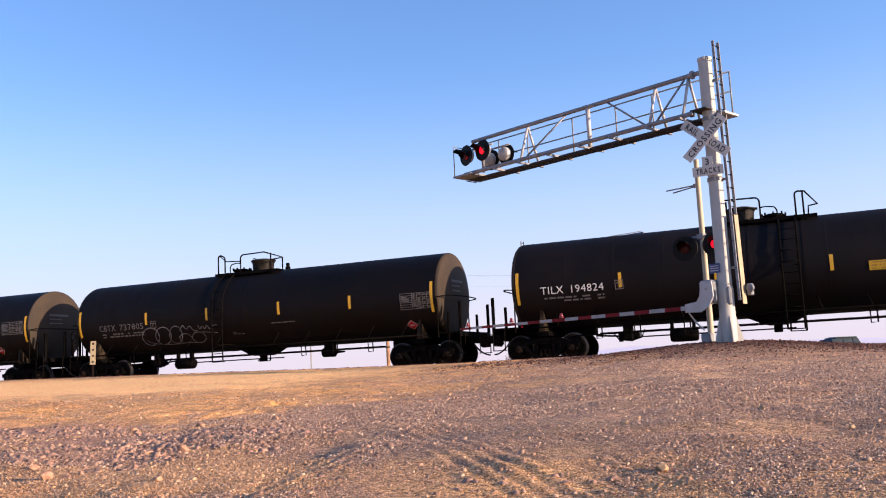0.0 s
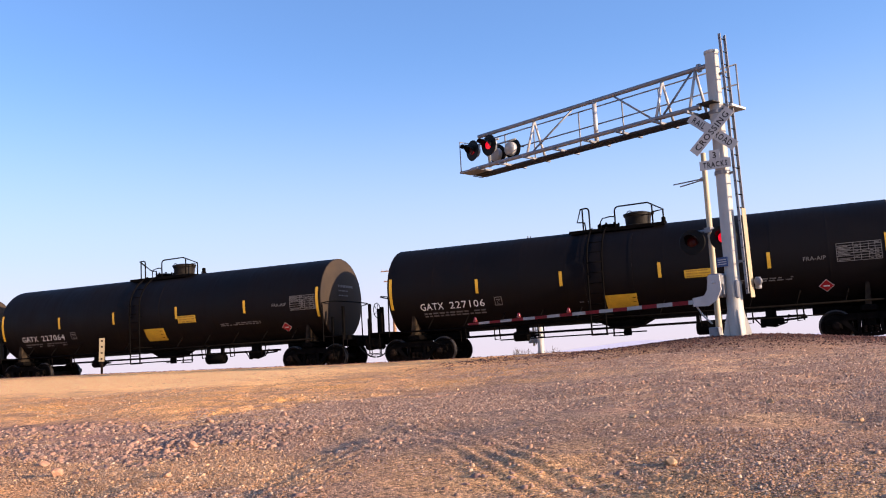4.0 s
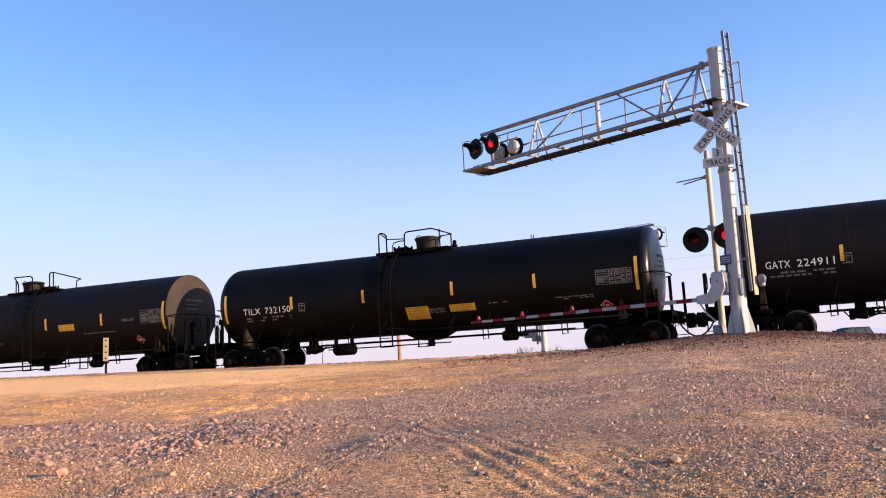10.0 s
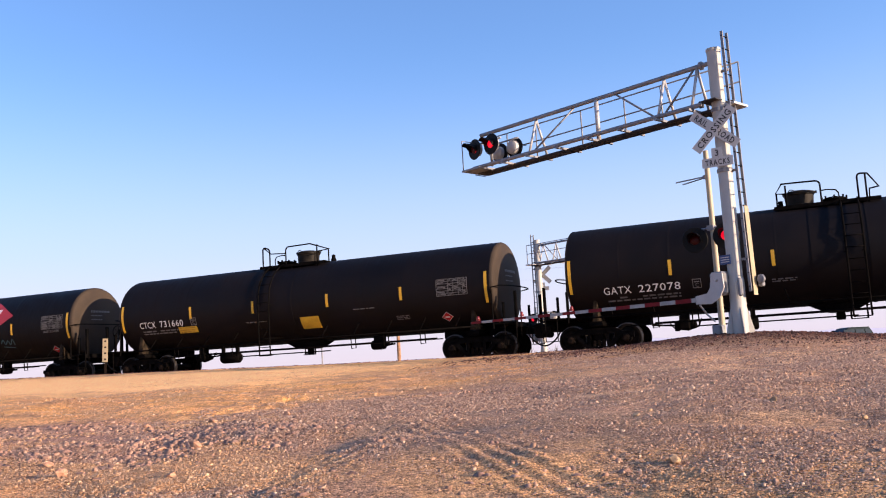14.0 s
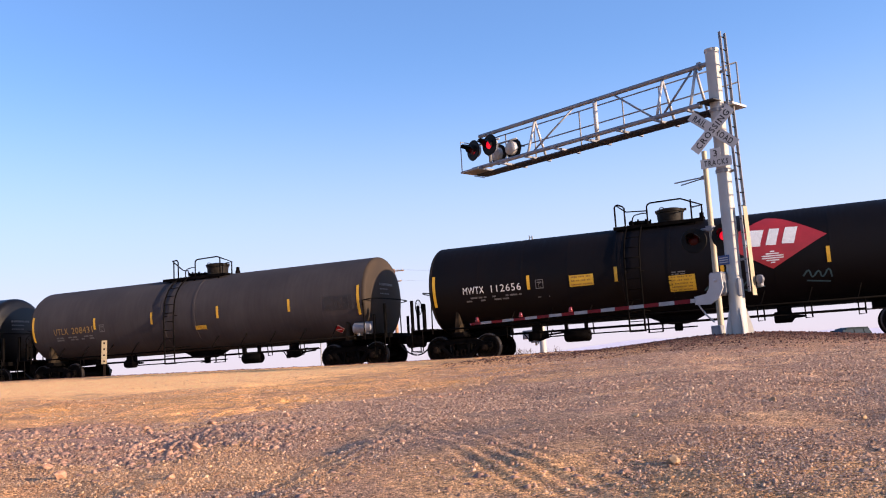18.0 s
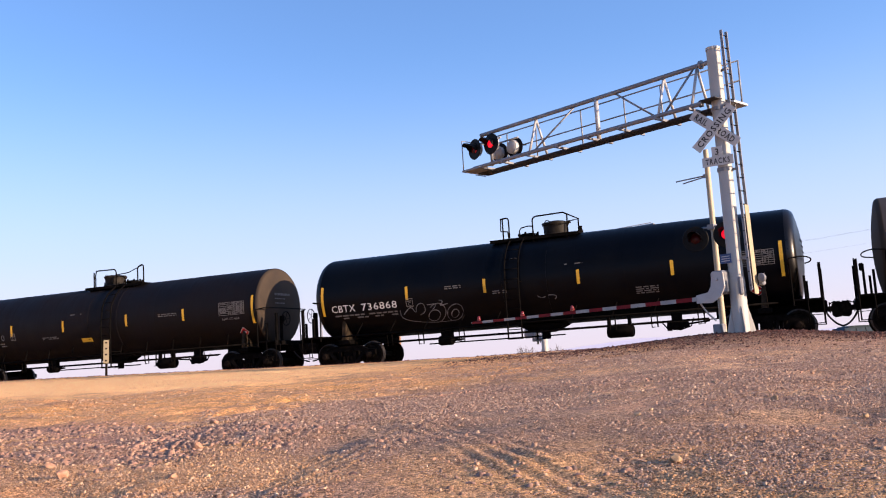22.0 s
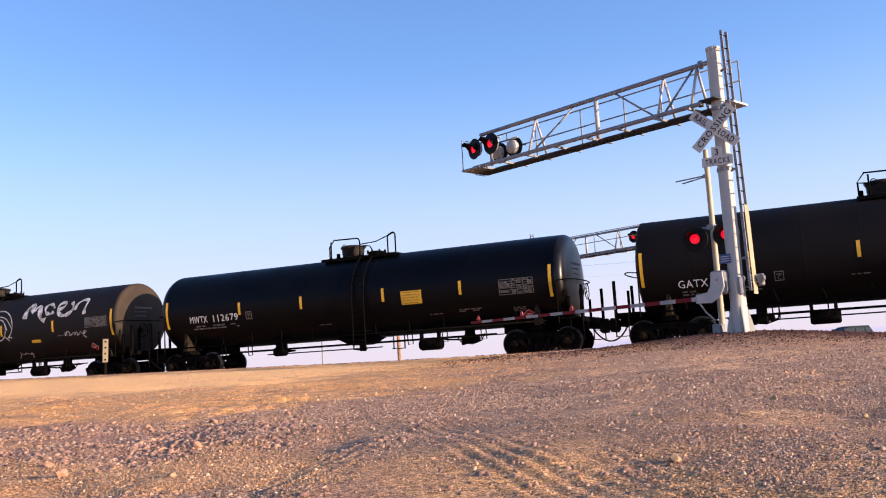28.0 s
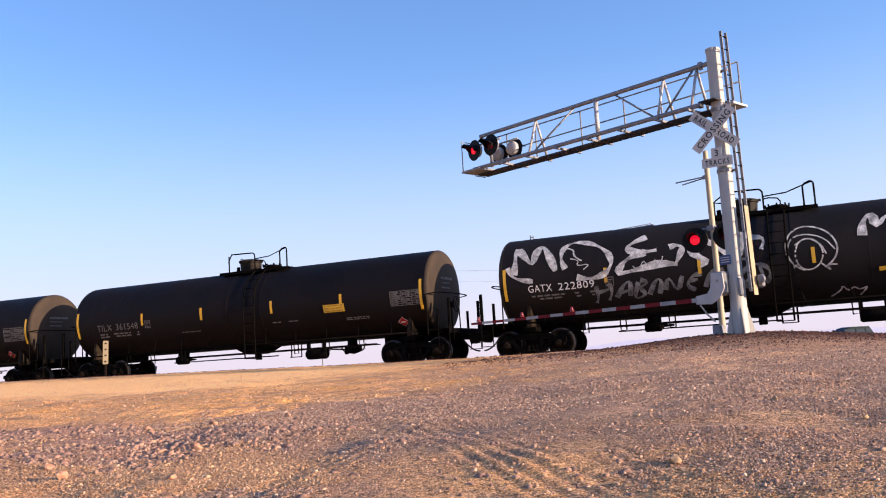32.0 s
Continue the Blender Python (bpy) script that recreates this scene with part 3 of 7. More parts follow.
def patch(sh, x0, x1, v0, v1, lift=0.006, thick=0.004, side=-1):
    """A thin curved plate lying on the tank's side."""
    n = max(2, int(abs(v1 - v0) / 0.1) + 1)
    vs, fs = [], []
    for i in range(n + 1):
        v = v0 + (v1 - v0) * i / n
        for x, h in ((x0, lift), (x1, lift), (x1, lift - thick), (x0, lift - thick)):
            vs.append(on_tank(x, v, h, side))
    for i in range(n):
        for k in range(4):
            fs.append((i * 4 + k, i * 4 + (k + 1) % 4, i * 4 + 4 + (k + 1) % 4, i * 4 + 4 + k))
    fs += [(0, 1, 2, 3), (n * 4 + 3, n * 4 + 2, n * 4 + 1, n * 4)]
    return sh.add(vs, fs)


def wrapped_text(sh, body, x, v, height, spacing=1.05, lift=0.009, bold=0.0, squeeze=1.0, width=None):
    me = text_mesh(body, height, spacing, bold)
    bm = bmesh.new()
    bm.from_mesh(me)
    bpy.data.meshes.remove(me)
    if width:
        squeeze = width / max(p.co.x for p in bm.verts)
    for k in range(1, 4):
        bmesh.ops.bisect_plane(bm, geom=bm.verts[:] + bm.edges[:] + bm.faces[:], plane_co=(0, height * k / 4, 0), plane_no=(0, 1, 0))
    bm.verts.index_update()
    sh.add([on_tank(x + p.co.x * squeeze, v + p.co.y, lift) for p in bm.verts], [[p.index for p in f.verts] for f in bm.faces])
    bm.free()


def ribbon(sh, pts, w, lift=0.007):
    """A brushed stroke on the tank's side along (x, v) points; w: one width or one a point."""
    ws = w if isinstance(w, (list, tuple)) else [w] * len(pts)
    vs = []
    for i, p in enumerate(pts):
        a = pts[max(0, i - 1)]
        b = pts[min(len(pts) - 1, i + 1)]
        dx, dv = b[0] - a[0], b[1] - a[1]
        d = math.hypot(dx, dv) or 1
        nx, nv = -dv / d * ws[i] / 2, dx / d * ws[i] / 2
        vs += [on_tank(p[0] + nx, p[1] + nv, lift), on_tank(p[0] - nx, p[1] - nv, lift)]
    sh.add(vs, [(2 * i, 2 * i + 1, 2 * i + 3, 2 * i + 2) for i in range(len(pts) - 1)])


def tank_profile():
    prof = [(RT - 0.03, -BH), (RT, -BH), (RT, -BH + 0.05)]
    seams = [-6.2, -4.65, -3.1, -1.55, 1.55, 3.1, 4.65, 6.2]
    for x in seams:
        prof += [(RT, x - 0.06), (RT, x - 0.02), (RT + 0.001, x - 0.012), (RT + 0.001, x + 0.012), (RT, x + 0.02), (RT, x + 0.06)]
    prof += [(r, -h) for r, h in prof[2::-1]]
    return prof


# knuckle radius and dish radius of the tank ends
HEAD_STD, HEAD_SHARP, HEAD_ROUND = (0.14, 6.0), (0.05, 5.0), (0.28, 5.2)


def head_at(r, knuckle, dish):
    """How far the dished end bulges at r from its middle."""
    f = math.asin((RT - knuckle) / (dish - knuckle))
    return math.sqrt(dish * dish - r * r) - (dish - knuckle) * math.cos(f)


def head_shape(s, knuckle, dish):
    """A dished end: a tight rim curve, then a shallow bowl. s: which end."""
    f = math.asin((RT - knuckle) / (dish - knuckle))
    prof = [(RT, -0.002)]
    for i in range(9):
        a = (math.pi / 2 - f) * i / 8
        prof.append((RT - knuckle + knuckle * math.cos(a), knuckle * math.sin(a)))
    top = dish - (dish - knuckle) * math.cos(f)
    for i in range(1, 11):
        a = f * (1 - i / 10)
        prof.append((dish * math.sin(a), top - dish + dish * math.cos(a)))
    m = Matrix.Translation((s * BH, 0, ZC)) @ (AX["x"] if s > 0 else Matrix.Rotation(-math.pi / 2, 4, 'Y'))
    return Shape().lathe(prof, m, 72)


def build_wheelset(parent, x):
    ax = Shape().lathe([(0.085, -0.9), (0.085, -0.80), (0.10, -0.79), (0.10, 0.79), (0.085, 0.80), (0.085, 0.9)], AX["y"], 12)
    ws = part("wheelset", ax, M["wheel"], parent, "", pose(x, 0, WHEEL_R))
    for s in (-1, 1):
        m = Matrix.Translation((0, s * 0.755, 0)) @ (AX["y"] if s < 0 else Matrix.Rotation(math.pi / 2, 4, 'X'))
        sh = Shape()
        rings = [(0.10, -0.09), (0.14, -0.09), (0.15, -0.03), (0.33, -0.03), (0.36, -0.068), (WHEEL_R - 0.03, -0.07), (WHEEL_R, -0.06), (WHEEL_R, 0.035),
                 (WHEEL_R + 0.025, 0.05), (WHEEL_R + 0.01, 0.07), (0.36, 0.068), (0.33, 0.0), (0.15, 0.0), (0.14, 0.09), (0.10, 0.09)]
        sh.lathe(rings, m, 36)
        n = 36
        for r in (5, 6, 7):
            for k in range(n):
                sh.mi[r * n + k] = 1
        part("wheel", sh, [M["wheel"], M["tread"]], ws, "rusty steel wheel with polished tread")
    return ws


def build_truck(car, x):
    sh = Shape()
    sh.box((0, 0, 0.52), (0.36, 2.0, 0.26), bev=0.04)
    sh.lathe([(0.28, 0.64), (0.28, 0.72)], Matrix(), 16)
    tr = part("truck", sh, M["frame"], car, "dark cast steel truck", pose(x, 0, 0))
    for sy in (-1, 1):
        y0 = sy * 1.0
        sf = Shape()
        top = [(-1.14, 0.49), (-1.14, 0.63), (-0.80, 0.67), (-0.55, 0.80), (0.55, 0.80), (0.80, 0.67), (1.14, 0.63), (1.14, 0.46), (0.76, 0.46), (0.72, 0.54), (0.50, 0.61),
               (-0.50, 0.61), (-0.72, 0.54), (-0.76, 0.46)]
        sf.prism(top, y0 - 0.075, y0 + 0.075, 1)
        sf.prism([(-0.30, 0.13), (0.30, 0.13), (0.34, 0.22), (-0.34, 0.22)], y0 - 0.09, y0 + 0.09, 1)
        for s in (-1, 1):
            sf.prism([(s * 0.62, 0.60), (s * 0.76, 0.54), (s * 0.36, 0.14), (s * 0.26, 0.19)], y0 - 0.07, y0 + 0.07, 1)
            sf.prism([(s * 0.26, 0.16), (s * 0.34, 0.16), (s * 0.34, 0.68), (s * 0.24, 0.68)], y0 - 0.06, y0 + 0.06, 1)
            sf.box((s * 0.89, y0, 0.47), (0.30, 0.17, 0.24), bev=0.03)
        part("side_frame", sf, M["frame"], tr)
        sp = Shape()
        for k in (-0.15, 0.0, 0.15):
            coil = []
            for h in range(5):
                coil += [(0.045, 0.225 + h * 0.045), (0.068, 0.24 + h * 0.045), (0.068, 0.25 + h * 0.045)]
            sp.lathe(coil, Matrix.Translation((k, y0, 0)), 10)
        part("spring_nest", sp, M["rust"], tr, "rusty coil springs")
        for s in (-1, 1):
            cp = Shape().lathe([(0.0, 0.075), (0.07, 0.075), (0.085, 0.055), (0.12, 0.045), (0.12, 0.0), (0.0, 0.0)], Matrix.Translation((s * 0.89, y0 + sy * 0.07, WHEEL_R)) @ (AX["y"] if sy > 0 else Matrix.Rotation(math.pi / 2, 4, 'X')), 14)
            for k in range(3):
                a = 2 * math.pi * k / 3 + 0.4
                cp.box((s * 0.89 + 0.06 * math.cos(a), y0 + sy * 0.13, WHEEL_R + 0.06 * math.sin(a)), (0.03, 0.03, 0.03))
            part("axle_cap", cp, M["rust"], tr, "round bolted bearing cap")
    rod = Shape()
    for s in (-1, 1):
        rod.tube([(s * 0.35, -0.9, 0.36), (s * 0.35, 0.9, 0.36)], 0.04, 8)
        rod.box((s * 0.40, -0.74, 0.40), (0.05, 0.12, 0.34))
        rod.box((s * 0.40, 0.74, 0.40), (0.05, 0.12, 0.34))
    part("brake_beam", rod, M["rust"], tr)
    for s in (-1, 1):
        build_wheelset(car, x + s * 0.89)
    return tr


def build_coupler(car, s):
    sh = Shape()
    sh.box((s * 8.68, 0, 0.88), (0.55, 0.16, 0.16), bev=0.03)
    sh.prism([(s * 8.9, 0.70), (s * 8.98, 0.62), (s * 9.16, 0.64), (s * 9.19, 0.78), (s * 9.19, 1.02), (s * 9.14, 1.10), (s * 8.96, 1.08), (s * 8.9, 1.0)], -0.17, 0.17, 1)
    c = part("coupler", sh, M["rust"], car, "rusty knuckle coupler")
    kn = Shape().box((s * 9.22, s * 0.09, 0.88), (0.20, 0.12, 0.28), bev=0.03)
    part("knuckle", kn, M["rust"], c)
    part("guard_arm", Shape().box((s * 9.18, -s * 0.16, 0.88), (0.18, 0.07, 0.24), bev=0.02), M["rust"], c)
    lv = Shape().tube([(s * 8.85, -1.42, 0.72), (s * 8.85, -1.42, 1.02), (s * 8.85, -0.3, 1.02), (s * 9.0, -0.06, 1.10)], 0.016, 6)
    part("uncoupling_lever", lv, M["frame"], car)
    ho = Shape()
    pts = [(s * 8.72, -0.34 * s, 0.80)]
    for i in range(9):
        a = i / 8
        pts.append((s * (8.74 + 0.46 * a), -0.34 * s * (1 - a), 0.78 - 0.42 * math.sin(a * math.pi / 2) ** 0.8))
    ho.tube(pts, 0.028, 8)
    part("air_hose", ho, M["rubber"], car, "black rubber brake hose")


def rail_part(car, pts, r=0.02, name="handrail"):
    return part(name, Shape().tube(pts, r, 8), M["frame"], car)


def build_car(flip, long_deck, wide):
    """One tank car; flip mirrors the fittings on top, the brake end and the gear beneath; long_deck: the type with the wider top platform; wide: the type with the larger tank."""
    g = -1 if flip else 1
    # along the car, before mirroring: ladder, valve housing, the platform rail's two ends
    lad, hx, deck0, deck1 = {(False, False): (-1.0, 0.05, -1.60, 1.10), (False, True): (-0.56, 0.62, -1.45, 1.50),
                             (True, False): (-0.72, 0.22, -1.85, 1.10), (True, True): (-0.55, 0.80, -1.35, 1.45)}[(flip, long_deck)]
    lad, hx, deck0, deck1 = lad * g, hx * g, deck0 * g, deck1 * g
    car = thing("tank_car", pose(0, TRACK_Y, 0), "black railway tank car", "tank car", "cars of the train")
    tank = part("tank", Shape().lathe(tank_profile(), Matrix.Translation((0, 0, ZC)) @ AX["x"], 72), M["tank_black"], car)
    for s in (-1, 1):
        part("tank_head", head_shape(s, *HEAD_STD), M["head_sun_tan"], tank, "dished tank end in dusty tan lightened to show the sunlight")
    # collar bands at the middle
    for bx in (lad - 0.42 * g, lad + 1.10 * g):
        sh = Shape()
        sh.lathe([(RT - 0.01, bx - 0.05), (RT + 0.010, bx - 0.05), (RT + 0.010, bx + 0.05), (RT - 0.01, bx + 0.05)], Matrix.Translation((0, 0, ZC)) @ AX["x"], 64)
        part("tank_band", sh, M["tank_black"], tank)
    # reflective strips on both sides
    for sd in (-1, 1):
        for k, x in enumerate((-7.77, -4.42, -1.55, 1.64, 4.58, 7.72)):
            end = k in (0, 5)
            part("reflective_strip", patch(Shape(), x - 0.05, x + 0.05, -0.66 if end else -0.32, 0.40 if end else 0.14, 0.007, 0.004, sd), M["yellow"], tank, "yellow reflective strip")
    # stub sills with end platforms, bolsters and saddles
    for s in (-1, 1):
        sh = Shape().box((s * 7.2, 0, 0.98), (3.2, 0.42, 0.32), bev=0.02)
        sh.box((s * 8.72, 0, 0.96), (0.12, 0.9, 0.36), bev=0.02)
        part("stub_sill", sh, M["frame"], car)
        bl = Shape().box((s * TRUCK_X, 0, 0.93), (0.42, 2.5, 0.16), bev=0.02)
        bl = part("bolster", bl, M["frame"], car)
        for sy in (-1, 1):
            web = Shape().prism([(sy * 0.3, 1.0), (sy * 1.20, 1.0), (sy * 1.20, 1.72), (sy * 1.06, 1.60), (sy * 0.9, 1.36), (sy * 0.3, 1.12)], s * TRUCK_X + 0.06, s * TRUCK_X + 0.085, 0)
            web.prism([(s * TRUCK_X + 0.06, 1.0), (s * TRUCK_X - 0.10, 1.0), (s * TRUCK_X - 0.02, 1.72), (s * TRUCK_X + 0.06, 1.72)], sy * 1.20, sy * 1.225, 1)
            part("saddle_plate", web, M["saddle"], bl, "saddle plate with its sunlit tan painted on")
        pf = Shape().box((s * 8.30, 0, 1.16), (0.80, 2.9, 0.05), bev=0.01)
        pf.box((s * 8.70, 0, 1.10), (0.05, 2.9, 0.16))
        part("end_platform", pf, M["frame"], car)
        for sy in (-1, 1):
            # corner handrails: upright, bend over the platform, foot step
            y0 = sy * 1.46
            for px, top, w in ((8.69, 2.20, 0.085), (8.26, 1.86, 0.07)):
                post = Shape().box((s * px, sy * 1.40, (1.16 + top) / 2), (w, 0.02, top - 1.16), bev=0.004)
                post.box((s * (px - w / 2 + 0.01), sy * 1.36, (1.16 + top) / 2), (0.02, 0.08, top - 1.16)).box((s * (px + w / 2 - 0.01), sy * 1.36, (1.16 + top) / 2), (0.02, 0.08, top - 1.16))
                part("end_post", post, M["frame"], car)
            rail_part(car, [(s * 8.70, y0, 0.46), (s * 8.70, y0, 1.30)], 0.02)
            rail_part(car, [(s * 7.92, y0, 1.0), (s * 7.90, y0, 2.30), (s * 7.88, y0 * 0.96, 2.36)], 0.024)
            st = Shape().box((s * 8.50, y0, 0.46), (0.44, 0.16, 0.025))
            st.tube([(s * 8.30, y0, 1.15), (s * 8.30, y0, 0.46)], 0.018, 6)
            st.box((s * 8.50, y0, 0.78), (0.42, 0.10, 0.02))
            part("sill_step", st, M["frame"], car)
        # curved safety rail round the head
        pts = [(s * 7.86, -1.46, 2.20), (s * 7.90, -1.50, 2.38)]
        for i in range(1, 12):
            a = math.pi * i / 12
            pts.append((s * (7.96 + 0.52 * math.sin(a) ** 0.6), -1.46 * math.cos(a), 2.42))
        pts += [(s * 7.90, 1.50, 2.38), (s * 7.86, 1.46, 2.20)]
        rail_part(car, pts, 0.02, "head_rail")
        build_coupler(car, s)
        build_truck(car, s * TRUCK_X)
    # brake wheel at one end
    bx = -8.50 * g
    bw = part("brake_stand", Shape().box((bx, -0.75, 1.62), (0.07, 0.12, 0.92), bev=0.015).box((bx - 0.04 * g, -0.75, 2.0), (0.12, 0.20, 0.22), bev=0.03), M["frame"], car)
    wh = Shape().tube(arc((bx - 0.22 * g, -0.75, 2.0), 0.26, 0, 360, 20, "yz"), 0.016, 6, False)
    for k in range(5):
        a = 2 * math.pi * k / 5
        wh.tube([(bx - 0.20 * g, -0.75, 2.0), (bx - 0.22 * g, -0.75 + 0.26 * math.cos(a), 2.0 + 0.26 * math.sin(a))], 0.010, 5)
    part("brake_wheel", wh, M["frame"], bw)
    # long side rails low on the tank, with their brackets
    for sy in (-1, 1):
        y0 = sy * 1.40
        rail_part(car, [(-7.5, y0, 1.13), (7.5, y0, 1.13)], 0.028, "side_rail")
        for k in range(-5, 6):
            if k:
                b = Shape().tube([(k * 1.3, y0, 1.13), (k * 1.3 + 0.14 * g, sy * 1.15, 1.56)], 0.02, 6)
                part("rail_bracket", b, M["frame"], car)
    # rods and pipes under the belly
    rail_part(car, [(-6.0, -1.30, 0.80), (6.0, -1.30, 0.80)], 0.018, "train_pipe")
    rail_part(car, [(-5.4, -0.4, 0.86), (5.4, -0.4, 0.86)], 0.022, "brake_rod")
    rail_part(car, [(-4.6, 0.6, 0.70), (0.5, 0.6, 0.70)], 0.022, "brake_rod")
    for k, x in enumerate((-5.3, -4.1, -2.6, 2.5, 3.8, 5.2)):
        h = Shape().tube([(x, -1.38, 1.10), (x, -1.34, 0.68), (x + 0.18, -1.34, 0.68), (x + 0.18, -1.38, 1.10)], 0.022, 6)
        part("hanger", h, M["frame"], car)
    vx = 2.7 * g if long_deck else -3.1 * g
    v = Shape().lathe([(0.0, -0.42), (0.16, -0.42), (0.20, -0.36), (0.20, 0.36), (0.16, 0.42), (0.0, 0.42)], Matrix.Translation((vx, -0.75, 0.64)) @ AX["x"], 18)
    for x in (-0.36, 0.30):
        v.box((vx + x, -0.75, 0.92), (0.10, 0.12, 0.36))
    part("air_reservoir", v, M["frame"], car)
    vx = vx + 1.75 * g if long_deck else vx - 1.4 * g
    v = Shape().box((vx, -0.6, 0.74), (0.36, 0.34, 0.34), bev=0.05).box((vx, -0.6, 0.98), (0.3, 0.2, 0.2))
    v.box((vx + 0.26, -0.62, 0.72), (0.20, 0.22, 0.20), bev=0.04).lathe([(0.0, -0.16), (0.08, -0.15), (0.08, 0.12), (0.0, 0.14)], Matrix.Translation((vx - 0.24, -0.62, 0.70)), 10)
    v.tube([(vx - 0.45, -0.62, 0.80), (vx - 0.30, -0.66, 0.62), (vx + 0.1, -0.66, 0.56), (vx + 0.42, -0.62, 0.66), (vx + 0.5, -0.5, 0.9)], 0.022, 6)
    v.tube([(vx + 0.2 * g, -0.6, 0.72), (vx + 1.0 * g, -0.7, 0.78)], 0.03, 6)
    part("control_valve", v, M["frame"], car)
    cx = -3.4 * g if long_deck else 3.2 * g
    v = Shape().lathe([(0.0, -0.30), (0.15, -0.30), (0.17, -0.26), (0.17, 0.18), (0.05, 0.28), (0.03, 0.6)], Matrix.Translation((cx, -0.5, 0.76)) @ AX["x"], 16)
    v.box((cx, -0.5, 0.98), (0.4, 0.2, 0.2))
    part("brake_cylinder", v, M["frame"], car)
    # bottom outlet in the middle
    b = Shape().prism([(-0.95, 1.10), (0.95, 1.10), (0.42, 0.84), (0.24, 0.80), (-0.24, 0.80), (-0.42, 0.84)], -0.32, 0.32, 1)
    b.lathe([(0.11, 0.58), (0.13, 0.60), (0.13, 0.82)], Matrix(), 14)
    b.tube([(0, -0.12, 0.66), (0, -0.42, 0.62)], 0.02, 6)
    part("bottom_outlet", b, M["frame"], car)
    # ladders up both sides to the top platform
    rise = 0.14 if wide else 0.10
    for sy in (-1, 1):
        lad_top = part("ladder", Shape().box((lad, sy * 1.50, 0.62), (0.50, 0.12, 0.03)), M["frame"], car)
        for x in (lad - 0.235, lad + 0.235):
            pts = [(x, sy * 1.56, 0.62), (x, sy * 1.60, 2.3)]
            for i in range(1, 7):
                a = radians(8 + 10.5 * i)
                pts.append((x, sy * (RT + rise) * math.cos(a), ZC + rise - 0.10 + (RT + rise) * math.sin(a)))
            part("ladder_rail", Shape().tube(pts, 0.028, 6), M["frame"], lad_top)
            for z in (1.25, 2.45):
                part("ladder_bracket", Shape().tube([(x, sy * 1.58, z), (x + 0.10 * g, sy * (0.72 if z < 2 else 1.47), z + (0.02 if z > 2 else 0.0))], 0.018, 5), M["frame"], lad_top)
        for k in range(9):
            z = 0.92 + 0.33 * k
            yy = 1.58 if z < 2.5 else math.sqrt(max(0.1, (RT + rise) ** 2 - (z - ZC) ** 2))
            part("rung", Shape().tube([(lad - 0.235, sy * yy, z), (lad + 0.235, sy * yy, z)], 0.015, 5), M["frame"], lad_top)
    # walkway, housing and manway on top
    zt = ZC + RT + (0.05 if wide else 0.0)
    pm, pw = (deck0 + deck1) / 2, abs(deck1 - deck0) + 0.12
    pl = Shape().box((pm, 0, zt - 0.03), (pw, 1.5, 0.04))
    for sy in (-1, 1):
        pl.box((pm, sy * 0.75, zt - 0.07), (pw, 0.03, 0.10))
        for x in (deck0 * 0.8, pm, deck1 * 0.8):
            pl.box((x, sy * 0.72, zt - 0.20), (0.05, 0.04, 0.30))
    part("walkway", pl, M["frame"], car)
    ho = Shape().lathe([(0.46, zt - 0.06), (0.46, zt + 0.05), (0.40, zt + 0.07), (0.42, zt + 0.34), (0.45, zt + 0.36), (0.45, zt + 0.40)], Matrix.Translation((hx, 0, 0)), 28)
    housing = part("valve_housing", ho, M["lid"], car, "dusty tan valve housing")
    ld = Shape().lathe([(0.47, zt + 0.40), (0.47, zt + 0.44), (0.30, zt + 0.49), (0.0, zt + 0.50)], Matrix.Translation((hx, 0, 0)), 28)
    ld.box((hx + 0.46, 0, zt + 0.42), (0.12, 0.16, 0.06))
    ld.tube(arc((hx - 0.2, -0.3, zt + 0.43), 0.09, 0, 180, 6), 0.015, 6)
    part("lid", ld, M["lid"], housing)
    mx = hx - 0.98 * g
    mw = Shape().lathe([(0.30, zt - 0.05), (0.30, zt + 0.10), (0.36, zt + 0.10), (0.36, zt + 0.14), (0.22, zt + 0.19), (0.0, zt + 0.20)], Matrix.Translation((mx, 0, 0)), 22)
    for k in range(8):
        a = 2 * math.pi * k / 8
        mw.box((mx + 0.34 * math.cos(a), 0.34 * math.sin(a), zt + 0.17), (0.05, 0.05, 0.10))
    part("manway", mw, M["frame"], car)
    va = Shape().lathe([(0.10, zt - 0.05), (0.10, zt + 0.12), (0.07, zt + 0.16), (0.07, zt + 0.28), (0.0, zt + 0.30)], Matrix.Translation((deck1 - 0.10 * g, 0.25, 0)), 12)
    part("safety_valve", va, M["frame"], car)
    # guard rails along the platform's edge
    bend = 180 if g > 0 else 0
    y0 = -0.62
    # taller rail beside the valve housing, turned in at its end
    x0 = hx - 0.62 * g
    rail_part(car, [(x0, y0, zt - 0.05), (x0, y0, zt + 0.52), *arc((x0 + 0.14 * g, y0, zt + 0.52), 0.14, bend, 90, 4), (hx + 0.45 * g, y0, zt + 0.68), (deck1, y0 * 0.4, zt + 0.46), (deck1 - 0.30 * g, y0, zt + 0.36)], 0.026, "guard_rail")
    rail_part(car, [(deck1 - 0.30 * g, y0, zt + 0.62), (deck1 - 0.30 * g, y0, zt - 0.05)], 0.026, "guard_rail")
    rail_part(car, [(deck1 - 0.02 * g, y0 * 0.4, zt + 0.46), (deck1 - 0.02 * g, y0 * 0.4, zt - 0.05)], 0.026, "guard_rail")
    rail_part(car, [(x0, y0, zt + 0.34), (mx + 0.20 * g, y0, zt + 0.36), (mx - 0.05 * g, y0, zt + 0.32), (mx - 0.12 * g, y0, zt + 0.22), (mx - 0.12 * g, y0, zt - 0.03)], 0.020, "guard_rail")
